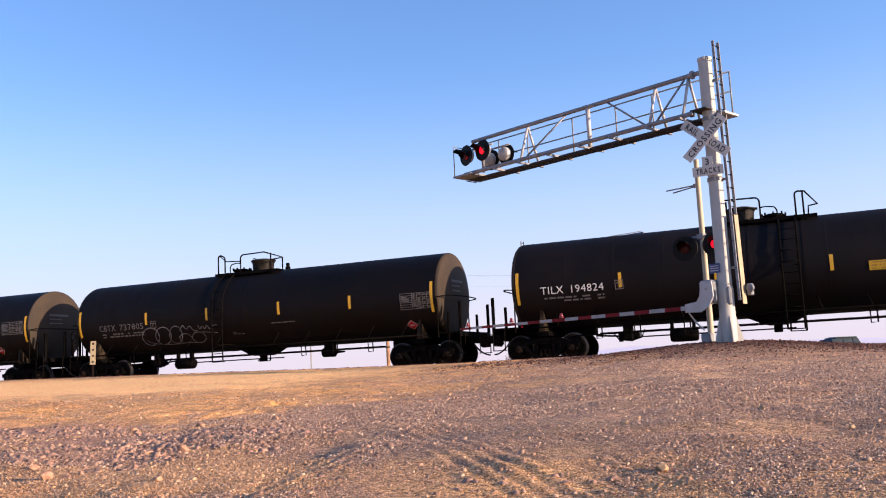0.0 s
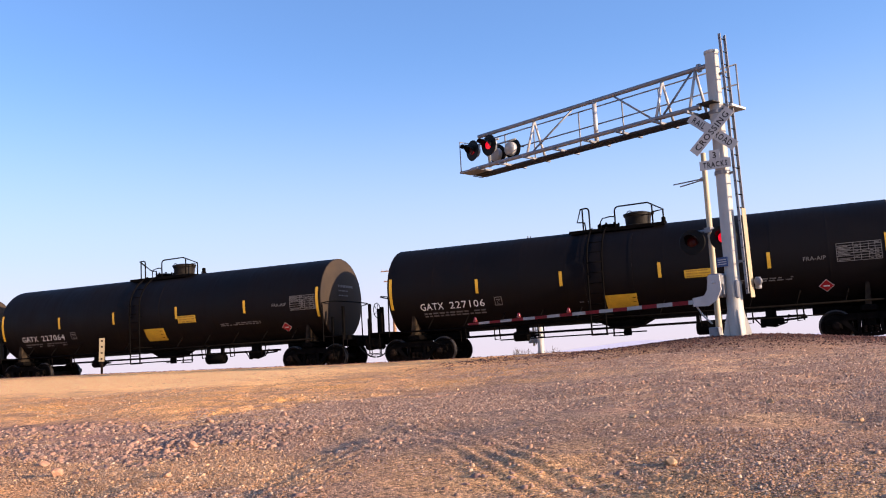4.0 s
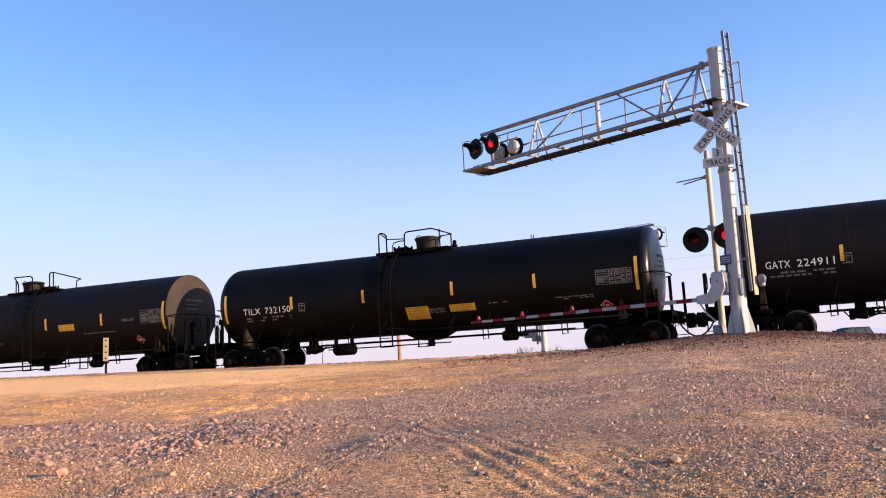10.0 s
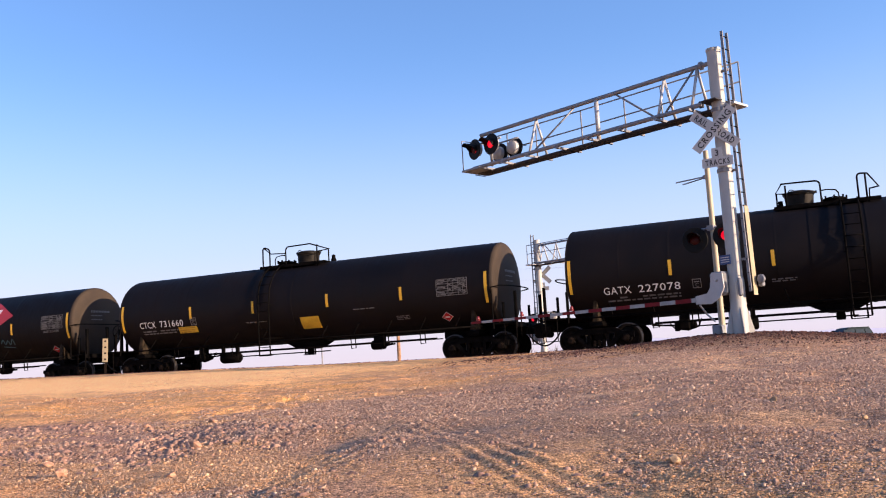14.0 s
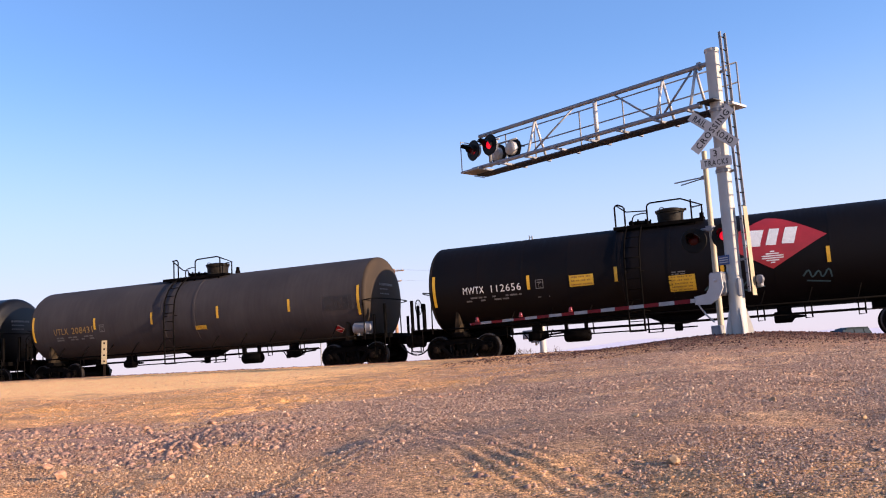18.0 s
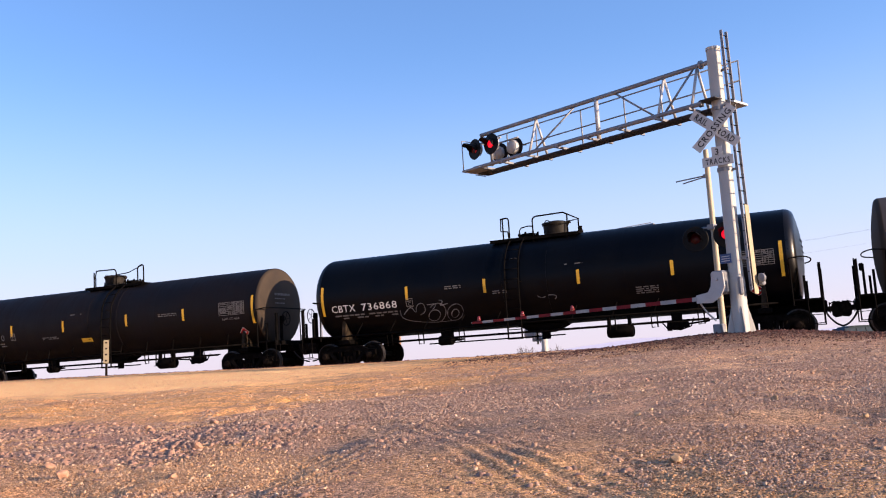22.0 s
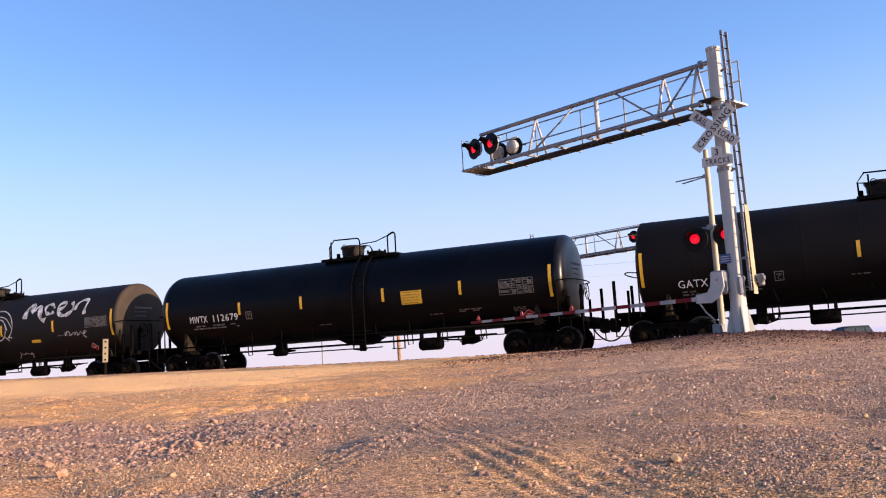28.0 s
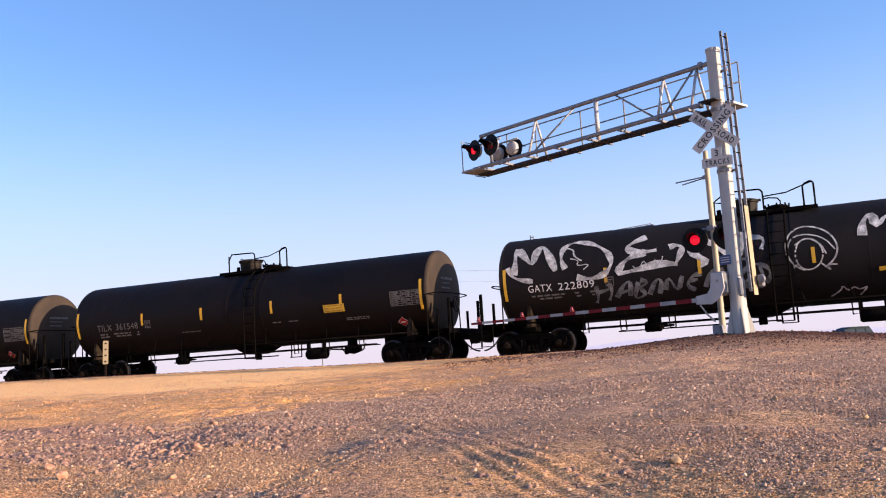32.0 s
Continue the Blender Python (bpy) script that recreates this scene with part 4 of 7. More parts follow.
    if long_deck:
        # gate by the ladder, sloping out to a low loop
        gx = lad - 0.28 * g
        rail_part(car, [(gx, y0, zt - 0.05), (gx, y0, zt + 0.62), *arc((gx - 0.10 * g, y0, zt + 0.62), 0.10, 180 - bend, 90, 3), (gx - 0.28 * g, y0, zt + 0.70), (deck0 - 0.10 * g, 0.55, zt + 0.46), (deck0 + 0.16 * g, 0.55, zt + 0.42), (deck0 + 0.20 * g, 0.55, zt - 0.03)], 0.026, "guard_rail")
        rail_part(car, [(gx - 0.22 * g, y0, zt + 0.70), (gx - 0.22 * g, y0, zt - 0.05)], 0.026, "guard_rail")
    else:
        # end hoop over the ladder, with a rail dipping to the manway
        rail_part(car, [(deck0, y0, zt - 0.08), (deck0, y0, zt + 0.62), *arc((deck0 + 0.10 * g, y0, zt + 0.62), 0.10, bend, 90, 3), (deck0 + 0.25 * g, y0, zt + 0.66), (deck0 + 0.31 * g, y0, zt + 0.58), (deck0 + 0.31 * g, y0, zt - 0.05)], 0.028, "guard_rail")
        rail_part(car, [(deck0 + 0.06 * g, y0, zt + 0.70), (mx - 0.30 * g, y0, zt + 0.46), (x0, y0, zt + 0.42)], 0.020, "guard_rail")
    return car


def stencil_block(sh, x, v, w, h, rows, seed, fill=0.8):
    """Rows of small bars: writing too small to read."""
    rnd = random.Random(seed)
    for r in range(rows):
        y = v - r * h * 1.9
        c = x
        while c < x + w:
            wd = rnd.uniform(0.08, 0.26)
            if rnd.random() < fill:
                patch(sh, c, min(c + wd, x + w), y - h / 2, y + h / 2, 0.006, 0.003)
            c += wd + 0.05


def mark_car(car, spec, seed):
    tank = next(o for o in car.children if o.name.startswith("tank") and not o.name.startswith("tank_band"))
    if spec["marks"]:
        body, tx, tv, th, tw, ink = spec["marks"]
        words = body.split()
        for i, word in enumerate(words):
            ww = tw * (0.54 if i else 0.37)
            sh = Shape()
            wrapped_text(sh, word, tx if i == 0 else tx + tw - ww, tv, th, 1.08, 0.010, 0.0, 1.0, ww)
            part("car_number" if i else "reporting_mark", sh, M[ink], tank, "stencilled numbers" if i else "stencilled letters")
        sh = Shape()
        stencil_block(sh, tx + 0.1, tv - 0.14, tw * 0.95, 0.055, 2, seed, 0.75)
        tagged(part("small_stencil", sh, M["dimwhite"], tank, "faded small stencil lines"), kind="stuff")
        bx = tx + tw + spec.get("badge_gap", 0.36)
        sh = Shape()
        for a in ((0, 0.26, 0, 0.025), (0, 0.26, 0.27, 0.295), (0, 0.02, 0, 0.29), (0.24, 0.26, 0, 0.29), (0.05, 0.21, 0.19, 0.22)):
            patch(sh, bx + a[0], bx + a[1], tv - 0.02 + a[2], tv - 0.02 + a[3], 0.007, 0.003)
        wrapped_text(sh, "C", bx + 0.075, tv + 0.02, 0.13, 1.0, 0.008, 0.0, 1.0, 0.105)
        part("class_badge", sh, M["data"], tank, "boxed stencil badge")
    # grid panel of test data near the other end
    dx, dv, dw, dh = spec.get("panel", (5.75, -0.30, 1.15, 0.58))
    sh = Shape()
    rnd = random.Random(seed + 5)
    nr = 7
    for r in range(nr + 1):
        patch(sh, dx, dx + dw, dv + dh * r / nr - 0.008, dv + dh * r / nr + 0.008, 0.006, 0.003)
    for c in (0.0, 0.38, 0.54, 0.72, 0.86, 1.0):
        patch(sh, dx + dw * c - 0.008, dx + dw * c + 0.008, dv, dv + dh, 0.006, 0.003)
    for r in range(nr):
        for c0, c1 in ((0.03, 0.35), (0.41, 0.51), (0.57, 0.69), (0.75, 0.83), (0.88, 0.97)):
            if rnd.random() < 0.65:
                patch(sh, dx + dw * c0, dx + dw * (c0 + (c1 - c0) * rnd.uniform(0.6, 1)), dv + dh * (r + 0.34) / nr, dv + dh * (r + 0.68) / nr, 0.006, 0.003)
    part("data_panel", sh, M[spec.get("panel_ink", "data")], tank, "stencilled grid of test dates")
    # hazard placards
    px, pv = spec.get("placard", (5.2, -1.12))
    pl = Shape()
    def diamond(s2, x, v, q, lift, side=-1):
        s2.add([on_tank(x, v - q, lift, side), on_tank(x + q, v, lift, side), on_tank(x, v + q, lift, side), on_tank(x - q, v, lift, side)], [(0, 1, 2, 3)])
    diamond(pl, px, pv, 0.21, 0.015)
    diamond(pl, px, pv, 0.21, 0.018)
    placard = part("placard", pl, M["white"], tank, "white edged diamond placard")
    pl = Shape()
    diamond(pl, px, pv, 0.19, 0.022)
    part("placard_face", pl, M["red"], placard, "red diamond")
    pl = Shape()
    patch(pl, px - 0.085, px + 0.085, pv - 0.022, pv + 0.022, 0.027, 0.003)
    part("placard_bar", pl, M["white"], placard)
    for x, v, w, h, kind in spec.get("plates", ()):
        sh = patch(Shape(), x, x + w, v, v + h, 0.010, 0.006)
        pl = part("notice_plate", sh, M["yellow2"], tank, "yellow notice plate")
        sh = Shape()
        nrow = 3 if kind == "wide" else 5 if kind == "tall" else 0
        rnd = random.Random(seed + int(x * 11))
        for r in range(nrow):
            y0 = v + h * (r + 0.3) / nrow
            c = x + w * 0.08
            while c < x + w * 0.88:
                wd = rnd.uniform(0.02, 0.05)
                patch(sh, c, c + wd, y0, y0 + h * 0.42 / nrow, 0.014, 0.003)
                c += wd + (0.06 if rnd.random() < 0.2 else 0.014)
        if nrow:
            tagged(part("notice_writing", sh, M["faded_ink"], pl), kind="stuff")
    for x, v, w, rows in spec.get("notes", ()):
        sh = Shape()
        stencil_block(sh, x, v, w, 0.035, rows, seed + int(x * 7) + 3, 0.9)
        tagged(part("small_stencil", sh, M["dimwhite"], tank, "faded small stencil lines"), kind="stuff")
    for word, x, v, h, w in spec.get("words", ()):
        sh = Shape()
        wrapped_text(sh, word, x, v, h, 1.05, 0.010, 0.002, 1.0, w)
        part("stencil_word", sh, M["data"], tank, "small white stencilled word")

    tag = spec.get("tag")
    sprays = {"wild": ((WILD_GREY, "graffiti2", 0.006), (WILD, "graffiti", 0.009)), "bubble": ((BUBBLE, "graffiti2", 0.007),),
              "bubble_side": ((SIDE_TAG, "graffiti2", 0.007),), "emblem": ((TEAL_TAG, "teal_spray", 0.007),)}
    for strokes, ink, lift in sprays.get(tag, ()):
        for w, pts in strokes:
            sh = Shape()
            fine_pts = []
            for a, b in zip(pts[:-1], pts[1:]):
                fine_pts += [(a[0] + (b[0] - a[0]) * k / 3, a[1] + (b[1] - a[1]) * k / 3) for k in range(3)]
            fine_pts.append(pts[-1])
            fine_pts = [(x + spec.get("tag_off", 0.0), v) for x, v in fine_pts]
            n = len(fine_pts)
            soft = [(sum(fine_pts[min(n - 1, max(0, i + d))][0] for d in (-1, 0, 1)) / 3, sum(fine_pts[min(n - 1, max(0, i + d))][1] for d in (-1, 0, 1)) / 3) for i in range(n)]
            ribbon(sh, soft, [w * 1.3 * (0.75 + 0.35 * math.sin(1.0 + i * 0.9)) if w > 0.06 else w for i in range(n)], lift)
            part("spray_stroke", sh, M[ink], tank, "sprayed graffiti stroke")
    if tag == "emblem":
        sh = Shape()
        def fan(s2, pts, lift):
            # a flat outline on the side, cut into thin level slices that follow the curve
            lo, hi = min(p[1] for p in pts), max(p[1] for p in pts)
            n = 24
            rows = []
            for i in range(n + 1):
                v = lo + (hi - lo) * (i + 0.001) / (n + 0.002)
                xs = []
                for a, b in zip(pts, pts[1:] + pts[:1]):
                    if (a[1] - v) * (b[1] - v) < 0:
                        xs.append(a[0] + (b[0] - a[0]) * (v - a[1]) / (b[1] - a[1]))
                rows.append((min(xs), max(xs), v))
            vs = []
            for x0, x1, v in rows:
                vs += [on_tank(x0, v, lift), on_tank(x1, v, lift)]
            s2.add(vs, [(2 * i, 2 * i + 1, 2 * i + 3, 2 * i + 2) for i in range(n)])
        fan(sh, [(p[0], p[1]) for p in EMBLEM], 0.008)
        em = part("emblem", sh, M["logo_red"], tank, "red diamond emblem with white bars")
        for x0, x1 in ((2.33, 2.84), (2.92, 3.28), (3.36, 3.78)):
            sh = Shape()
            fan(sh, [(x0, 0.34), (x1 - 0.08, 0.32), (x1 + 0.06, 0.86), (x0 + 0.14, 0.88)], 0.012)
            part("emblem_bar", sh, M["white"], em)
        for k in range(6):
            hw = 0.36 - abs(k - 2.5) * 0.12
            part("emblem_line", patch(Shape(), 3.08 - hw, 3.08 + hw, -0.20 + k * 0.064, -0.165 + k * 0.064, 0.012, 0.003), M["white"], em)
    # writing on the head that faces the sun
    sh = Shape()
    head = HEAD_SHARP if spec.get("sharp") else HEAD_ROUND if spec.get("paint") in ("tank_gloss", "tank_blue") else HEAD_STD
    rnd = random.Random(seed + 9)
    for r, (w, h) in enumerate(((0.95, 0.085), (0.6, 0.045), (0.6, 0.045))):
        y = -0.55
        z = ZC + 0.45 - r * 0.17
        c = 0.0
        while c < w:
            wd = rnd.uniform(0.035, 0.08)
            rr = math.hypot(y + c + wd / 2, z - ZC)
            sh.box((BH + head_at(rr, *head), y + c + wd / 2, z), (0.02, wd, h))
            c += wd + 0.035
    tagged(part("head_stencil", sh, M["data"], tank, "small stencil on the tank head"), kind="stuff")
    if spec.get("air_tank"):
        sh = Shape().lathe([(0.0, -0.40), (0.15, -0.39), (0.20, -0.34), (0.20, 0.10), (0.21, 0.11), (0.21, 0.15), (0.20, 0.16), (0.20, 0.34), (0.15, 0.39), (0.0, 0.40)], Matrix.Translation((7.78, -1.24, 1.42)) @ AX["x"], 20)
        sh.box((7.62, -1.24, 1.20), (0.06, 0.30, 0.10)).box((7.98, -1.24, 1.20), (0.06, 0.30, 0.10))
        part("air_tank", sh, M["galv"], car, "grey steel air cylinder on the end platform")
    paint = M[spec.get("paint", "tank_black")]
    for o in [tank] + [c for c in tank.children if c.name.startswith("tank_band")]:
        o.data = o.data.copy()
        o.data.materials[0] = paint
    strips = [c for c in tank.children if c.name.startswith("reflective_strip")]
    for o in strips:
        x = o.data.vertices[0].co.x
        o.location.x = spec.get("strip_off", (0, 0, 0, 0))[min(3, int((x + 6) / 3))] if abs(x) < 6 else 0.0
    if spec.get("sharp"):
        # the wider tank of this type
        tank.matrix_basis = Matrix.Translation((0, 0, (ZC - RT) * (1 - WIDE))) @ Matrix.Diagonal((1, WIDE, WIDE, 1))
        for s, o in zip((-1, 1), [c for c in tank.children if c.name.startswith("tank_head")]):
            o.data = head_shape(s, *HEAD_SHARP).mesh("tank_head", M["head_sun_tan"])
    if "gloss" in paint.name or "blue" in paint.name:
        for s, o in zip((-1, 1), [c for c in tank.children if c.name.startswith("tank_head")]):
            o.data = head_shape(s, *HEAD_ROUND).mesh("tank_head", M["head_dark"])
            tagged(o, "dark glossy dished tank end")
    return tank




# brushed and sprayed strokes as (width, points along and up the tank side)
WILD_0 = [
    (0.20, [(-7.35, 0.14), (-7.28, 0.55), (-7.33, 1.25), (-6.98, 0.81), (-6.69, 0.42), (-6.57, 1.04), (-6.4, 1.23), (-6.1, 0.67), (-5.9, 0.13)]),
    (0.12, [(-7.56, 0.49), (-7.44, 0.15), (-7.09, -0.01), (-6.65, -0.08)]),
    (0.15, [(-5.58, 0.19), (-5.72, 0.49), (-5.74, 0.81), (-5.61, 1.09), (-5.31, 1.23), (-4.88, 1.14), (-4.45, 0.88), (-4.16, 0.57), (-4.09, 0.26), (-4.24, 0.01), (-4.55, -0.14), (-4.92, -0.16), (-5.28, -0.06)]),
    (0.05, [(-5.73, 1.03), (-5.32, 0.89), (-5.33, 0.64), (-5.02, 0.42)]),
]
WILD_1 = [
    (0.18, [(-2.96, 1.12), (-3.4, 0.93), (-3.66, 0.71), (-3.29, 0.51), (-2.61, 0.55)]),
    (0.18, [(-2.97, 0.52), (-3.52, 0.41), (-3.81, 0.16), (-3.94, -0.1), (-3.42, -0.04), (-2.61, 0.12), (-2.01, 0.02)]),
    (0.15, [(-2.33, 0.59), (-2.09, 0.66), (-1.89, 0.55), (-2.01, 0.27), (-2.17, -0.01)]),
    (0.19, [(-1.18, 0.96), (-1.52, 0.84), (-1.7, 0.51), (-1.54, 0.23), (-1.11, 0.04), (-1.5, -0.02)]),
]
WILD_2 = [
    (0.18, [(-1.45, 0.88), (-0.98, 0.51), (-0.65, 0.2), (-0.27, 0.05), (-0.16, 0.36), (-0.11, 0.93)]),
    (0.13, [(-0.05, 0.66), (0.48, 0.6), (0.33, 0.18)]),
    (0.03, [(-3.46, 0.13), (-3.26, -0.09), (-3.1, 0.31), (-2.94, -0.08), (-2.74, 0.32), (-2.61, -0.07), (-2.5, 0.37)]),
    (0.03, [(-5.48, 0.57), (-5.12, 0.46), (-5.26, 0.29), (-4.76, 0.32), (-5.04, 0.13)]),
]
WILD_3 = [
    (0.19, [(3.06, 0.28), (3.11, 0.78), (3.37, 1.1), (3.45, 0.52), (3.79, 0.99), (3.9, 0.51), (4.0, 0.24), (4.29, 0.18)]),
    (0.12, [(4.67, 0.56), (4.57, 0.46), (4.41, 0.44), (4.26, 0.51), (4.16, 0.64), (4.15, 0.8), (4.25, 0.91), (4.41, 0.92), (4.57, 0.83), (4.67, 0.68)]),
    (0.13, [(4.91, 0.58), (5.24, 0.72), (5.24, 0.94), (4.91, 0.92), (4.84, 0.62), (5.06, 0.33), (5.43, 0.32)]),
    (0.13, [(5.52, 0.92), (5.7, 0.78), (5.69, 0.46), (5.33, 0.29)]),
]
WILD_4 = [
    (0.13, [(5.82, 0.48), (5.9, 0.83), (6.21, 1.0), (6.47, 0.92), (6.39, 0.59), (6.38, 0.26)]),
    (0.03, [(5.34, -0.35), (5.31, -0.61), (5.44, -0.32), (5.6, -0.4), (5.53, -0.59), (5.87, -0.36), (5.8, -0.58), (6.0, -0.34), (5.97, -0.61), (6.2, -0.36), (6.23, -0.56), (6.39, -0.35), (6.51, -0.42), (6.23, -0.52), (6.46, -0.71)]),
]
WILD_4B = [
    (0.05, [(1.51, -0.52), (1.28, -0.4), (1.11, -0.2), (1.02, 0.04), (1.02, 0.31), (1.11, 0.55), (1.28, 0.74), (1.53, 0.83), (1.81, 0.78), (2.09, 0.63), (2.3, 0.4), (2.4, 0.14), (2.37, -0.11), (2.22, -0.33), (1.99, -0.48)]),
    (0.04, [(2.01, -0.08), (1.93, -0.31), (1.76, -0.47), (1.56, -0.51), (1.39, -0.43), (1.28, -0.25), (1.25, -0.02), (1.31, 0.21), (1.44, 0.38), (1.63, 0.42), (1.83, 0.34), (1.97, 0.15), (2.01, -0.08)]),
]
WILD_5 = [
    (0.04, [(1.05, 0.1), (1.15, 0.44), (1.5, 0.58), (2.04, 0.42), (2.36, -0.02)]),
    (0.04, [(1.23, 0.22), (1.59, 0.46), (1.97, 0.22), (2.1, -0.12)]),
    (0.04, [(1.89, -0.3), (2.2, -0.6), (2.06, -0.39), (2.38, -0.41)]),
    (0.04, [(1.2, -0.48), (1.2, -0.25), (1.4, -0.4)]),
]
WILD_6 = [
    (0.05, [(2.05, -1.56), (2.38, -1.27), (2.41, -1.09), (2.57, -1.34), (2.71, -1.16), (2.87, -1.32), (3.11, -1.16), (2.83, -1.61)]),
]
WILD = WILD_0 + WILD_1 + WILD_2 + WILD_3 + WILD_4 + WILD_4B + WILD_5 + WILD_6
WILD_GREY_0 = [
    (0.11, [(-4.67, -0.36), (-4.62, -0.78), (-4.73, -1.02)]),
    (0.09, [(-4.71, -0.65), (-4.21, -0.54)]),
    (0.11, [(-4.24, -0.32), (-4.16, -0.66), (-4.33, -0.97)]),
    (0.12, [(-4.09, -0.91), (-3.76, -0.4), (-3.54, -0.35), (-3.64, -0.9)]),
]
WILD_GREY_1 = [
    (0.08, [(-3.97, -0.71), (-3.58, -0.63)]),
    (0.11, [(-3.29, -0.33), (-3.55, -1.0), (-3.11, -0.83), (-3.32, -0.58), (-2.99, -0.43), (-3.29, -0.33)]),
    (0.12, [(-3.07, -0.91), (-2.77, -0.34), (-2.59, -0.42), (-2.74, -0.9)]),
    (0.11, [(-2.54, -0.8), (-2.4, -0.26), (-2.17, -0.87), (-1.96, -0.27)]),
]
WILD_GREY_2 = [
    (0.11, [(-1.38, -0.31), (-1.7, -0.36), (-1.9, -0.66), (-1.6, -0.84)]),
    (0.09, [(-1.82, -0.52), (-1.5, -0.48)]),
    (0.11, [(-1.36, -0.82), (-1.14, -0.23), (-0.75, -0.2), (-0.96, -0.49), (-0.76, -0.87)]),
    (0.10, [(0.37, -0.82), (0.11, -0.94), (-0.13, -0.9), (-0.27, -0.72), (-0.27, -0.48), (-0.13, -0.28), (0.1, -0.18), (0.35, -0.22), (0.52, -0.38), (0.52, -0.6), (0.37, -0.82)]),
]
WILD_GREY_3 = [
    (0.07, [(-0.28, -0.8), (0.12, -0.44), (0.39, -0.82), (0.24, -0.18)]),
    (0.06, [(-0.53, -0.45), (-0.52, -0.82), (-0.32, -0.91)]),
]
WILD_GREY = WILD_GREY_0 + WILD_GREY_1 + WILD_GREY_2 + WILD_GREY_3
BUBBLE_0 = [
    (0.04, [(-4.35, -1.2), (-4.57, -1.25), (-4.74, -1.18), (-4.83, -1.03), (-4.84, -0.83), (-4.75, -0.65), (-4.59, -0.51), (-4.39, -0.45), (-4.19, -0.47), (-4.04, -0.57), (-3.98, -0.73), (-4.03, -0.93), (-4.19, -1.11)]),
    (0.04, [(-3.76, -0.45), (-3.58, -0.48), (-3.44, -0.6), (-3.41, -0.78), (-3.5, -0.98), (-3.68, -1.16), (-3.9, -1.25), (-4.08, -1.21), (-4.18, -1.06), (-4.19, -0.86), (-4.11, -0.66), (-3.96, -0.51), (-3.76, -0.45)]),
    (0.04, [(-3.48, -0.72), (-3.36, -0.55), (-3.21, -0.46), (-3.05, -0.45), (-2.92, -0.54), (-2.87, -0.7), (-2.91, -0.9), (-3.05, -1.09), (-3.23, -1.22), (-3.4, -1.22), (-3.5, -1.11), (-3.53, -0.92), (-3.48, -0.72)]),
    (0.04, [(-2.98, -0.71), (-2.75, -0.38), (-2.67, -0.66), (-2.43, -0.44), (-2.32, -0.73), (-2.12, -0.67)]),
]
BUBBLE_1 = [
    (0.04, [(-2.52, -1.02), (-2.63, -1.15), (-2.81, -1.23), (-2.99, -1.22), (-3.09, -1.11), (-3.1, -0.97), (-3.0, -0.85), (-2.83, -0.79), (-2.65, -0.8), (-2.53, -0.89), (-2.52, -1.02)]),
    (0.04, [(-1.86, -1.02), (-1.98, -1.17), (-2.18, -1.26), (-2.38, -1.24), (-2.5, -1.12), (-2.5, -0.96), (-2.39, -0.83), (-2.21, -0.75), (-2.01, -0.77), (-1.88, -0.87), (-1.86, -1.02)]),
    (0.03, [(-4.72, -0.93), (-4.43, -1.17), (-3.48, -1.27), (-2.7, -1.21), (-2.14, -1.28)]),
    (0.03, [(-2.07, -0.47), (-2.01, -0.68), (-1.86, -0.48), (-1.8, -0.69), (-1.64, -0.46), (-1.59, -0.71), (-1.4, -0.52), (-1.16, -0.53)]),
]
BUBBLE_2 = [
    (0.03, [(-2.03, -0.75), (-1.16, -0.85)]),
]
BUBBLE = BUBBLE_0 + BUBBLE_1 + BUBBLE_2
SIDE_TAG_0 = [
    (0.03, [(-4.67, -0.63), (-4.69, -0.99), (-4.28, -1.17), (-3.44, -1.31), (-2.6, -1.24)]),
    (0.03, [(-4.6, -0.87), (-4.22, -0.52), (-4.1, -0.87), (-4.02, -0.53), (-3.75, -0.45), (-3.7, -0.79), (-4.0, -0.93)]),
    (0.03, [(-3.23, -0.99), (-3.33, -1.13), (-3.49, -1.22), (-3.62, -1.2), (-3.69, -1.1), (-3.66, -0.95), (-3.57, -0.83), (-3.43, -0.76), (-3.29, -0.77), (-3.21, -0.86), (-3.23, -0.99)]),
    (0.03, [(-3.55, -0.68), (-3.41, -0.57), (-3.25, -0.53), (-3.1, -0.55), (-3.0, -0.65), (-2.97, -0.8), (-3.03, -0.98), (-3.17, -1.16), (-3.35, -1.3)]),
]
SIDE_TAG_1 = [
    (0.03, [(-2.37, -0.94), (-2.51, -1.15), (-2.73, -1.28), (-2.91, -1.26), (-2.98, -1.1), (-2.95, -0.89), (-2.83, -0.71), (-2.64, -0.61), (-2.46, -0.62), (-2.35, -0.75), (-2.37, -0.94)]),
    (0.03, [(-3.18, -0.42), (-2.99, -0.47), (-3.2, -0.64), (-2.81, -0.56)]),
    (0.03, [(-2.53, -0.97), (-2.63, -1.1), (-2.76, -1.15), (-2.83, -1.08), (-2.81, -0.95), (-2.72, -0.83), (-2.61, -0.79), (-2.53, -0.84), (-2.53, -0.97)]),
    (0.03, [(-3.66, -0.56), (-3.21, -0.53), (-3.61, -0.88)]),
]
SIDE_TAG_2 = [
    (0.03, [(0.3, -0.57), (0.45, -0.69), (0.7, -0.57), (0.98, -0.63), (0.87, -0.76)]),
]
SIDE_TAG = SIDE_TAG_0 + SIDE_TAG_1 + SIDE_TAG_2
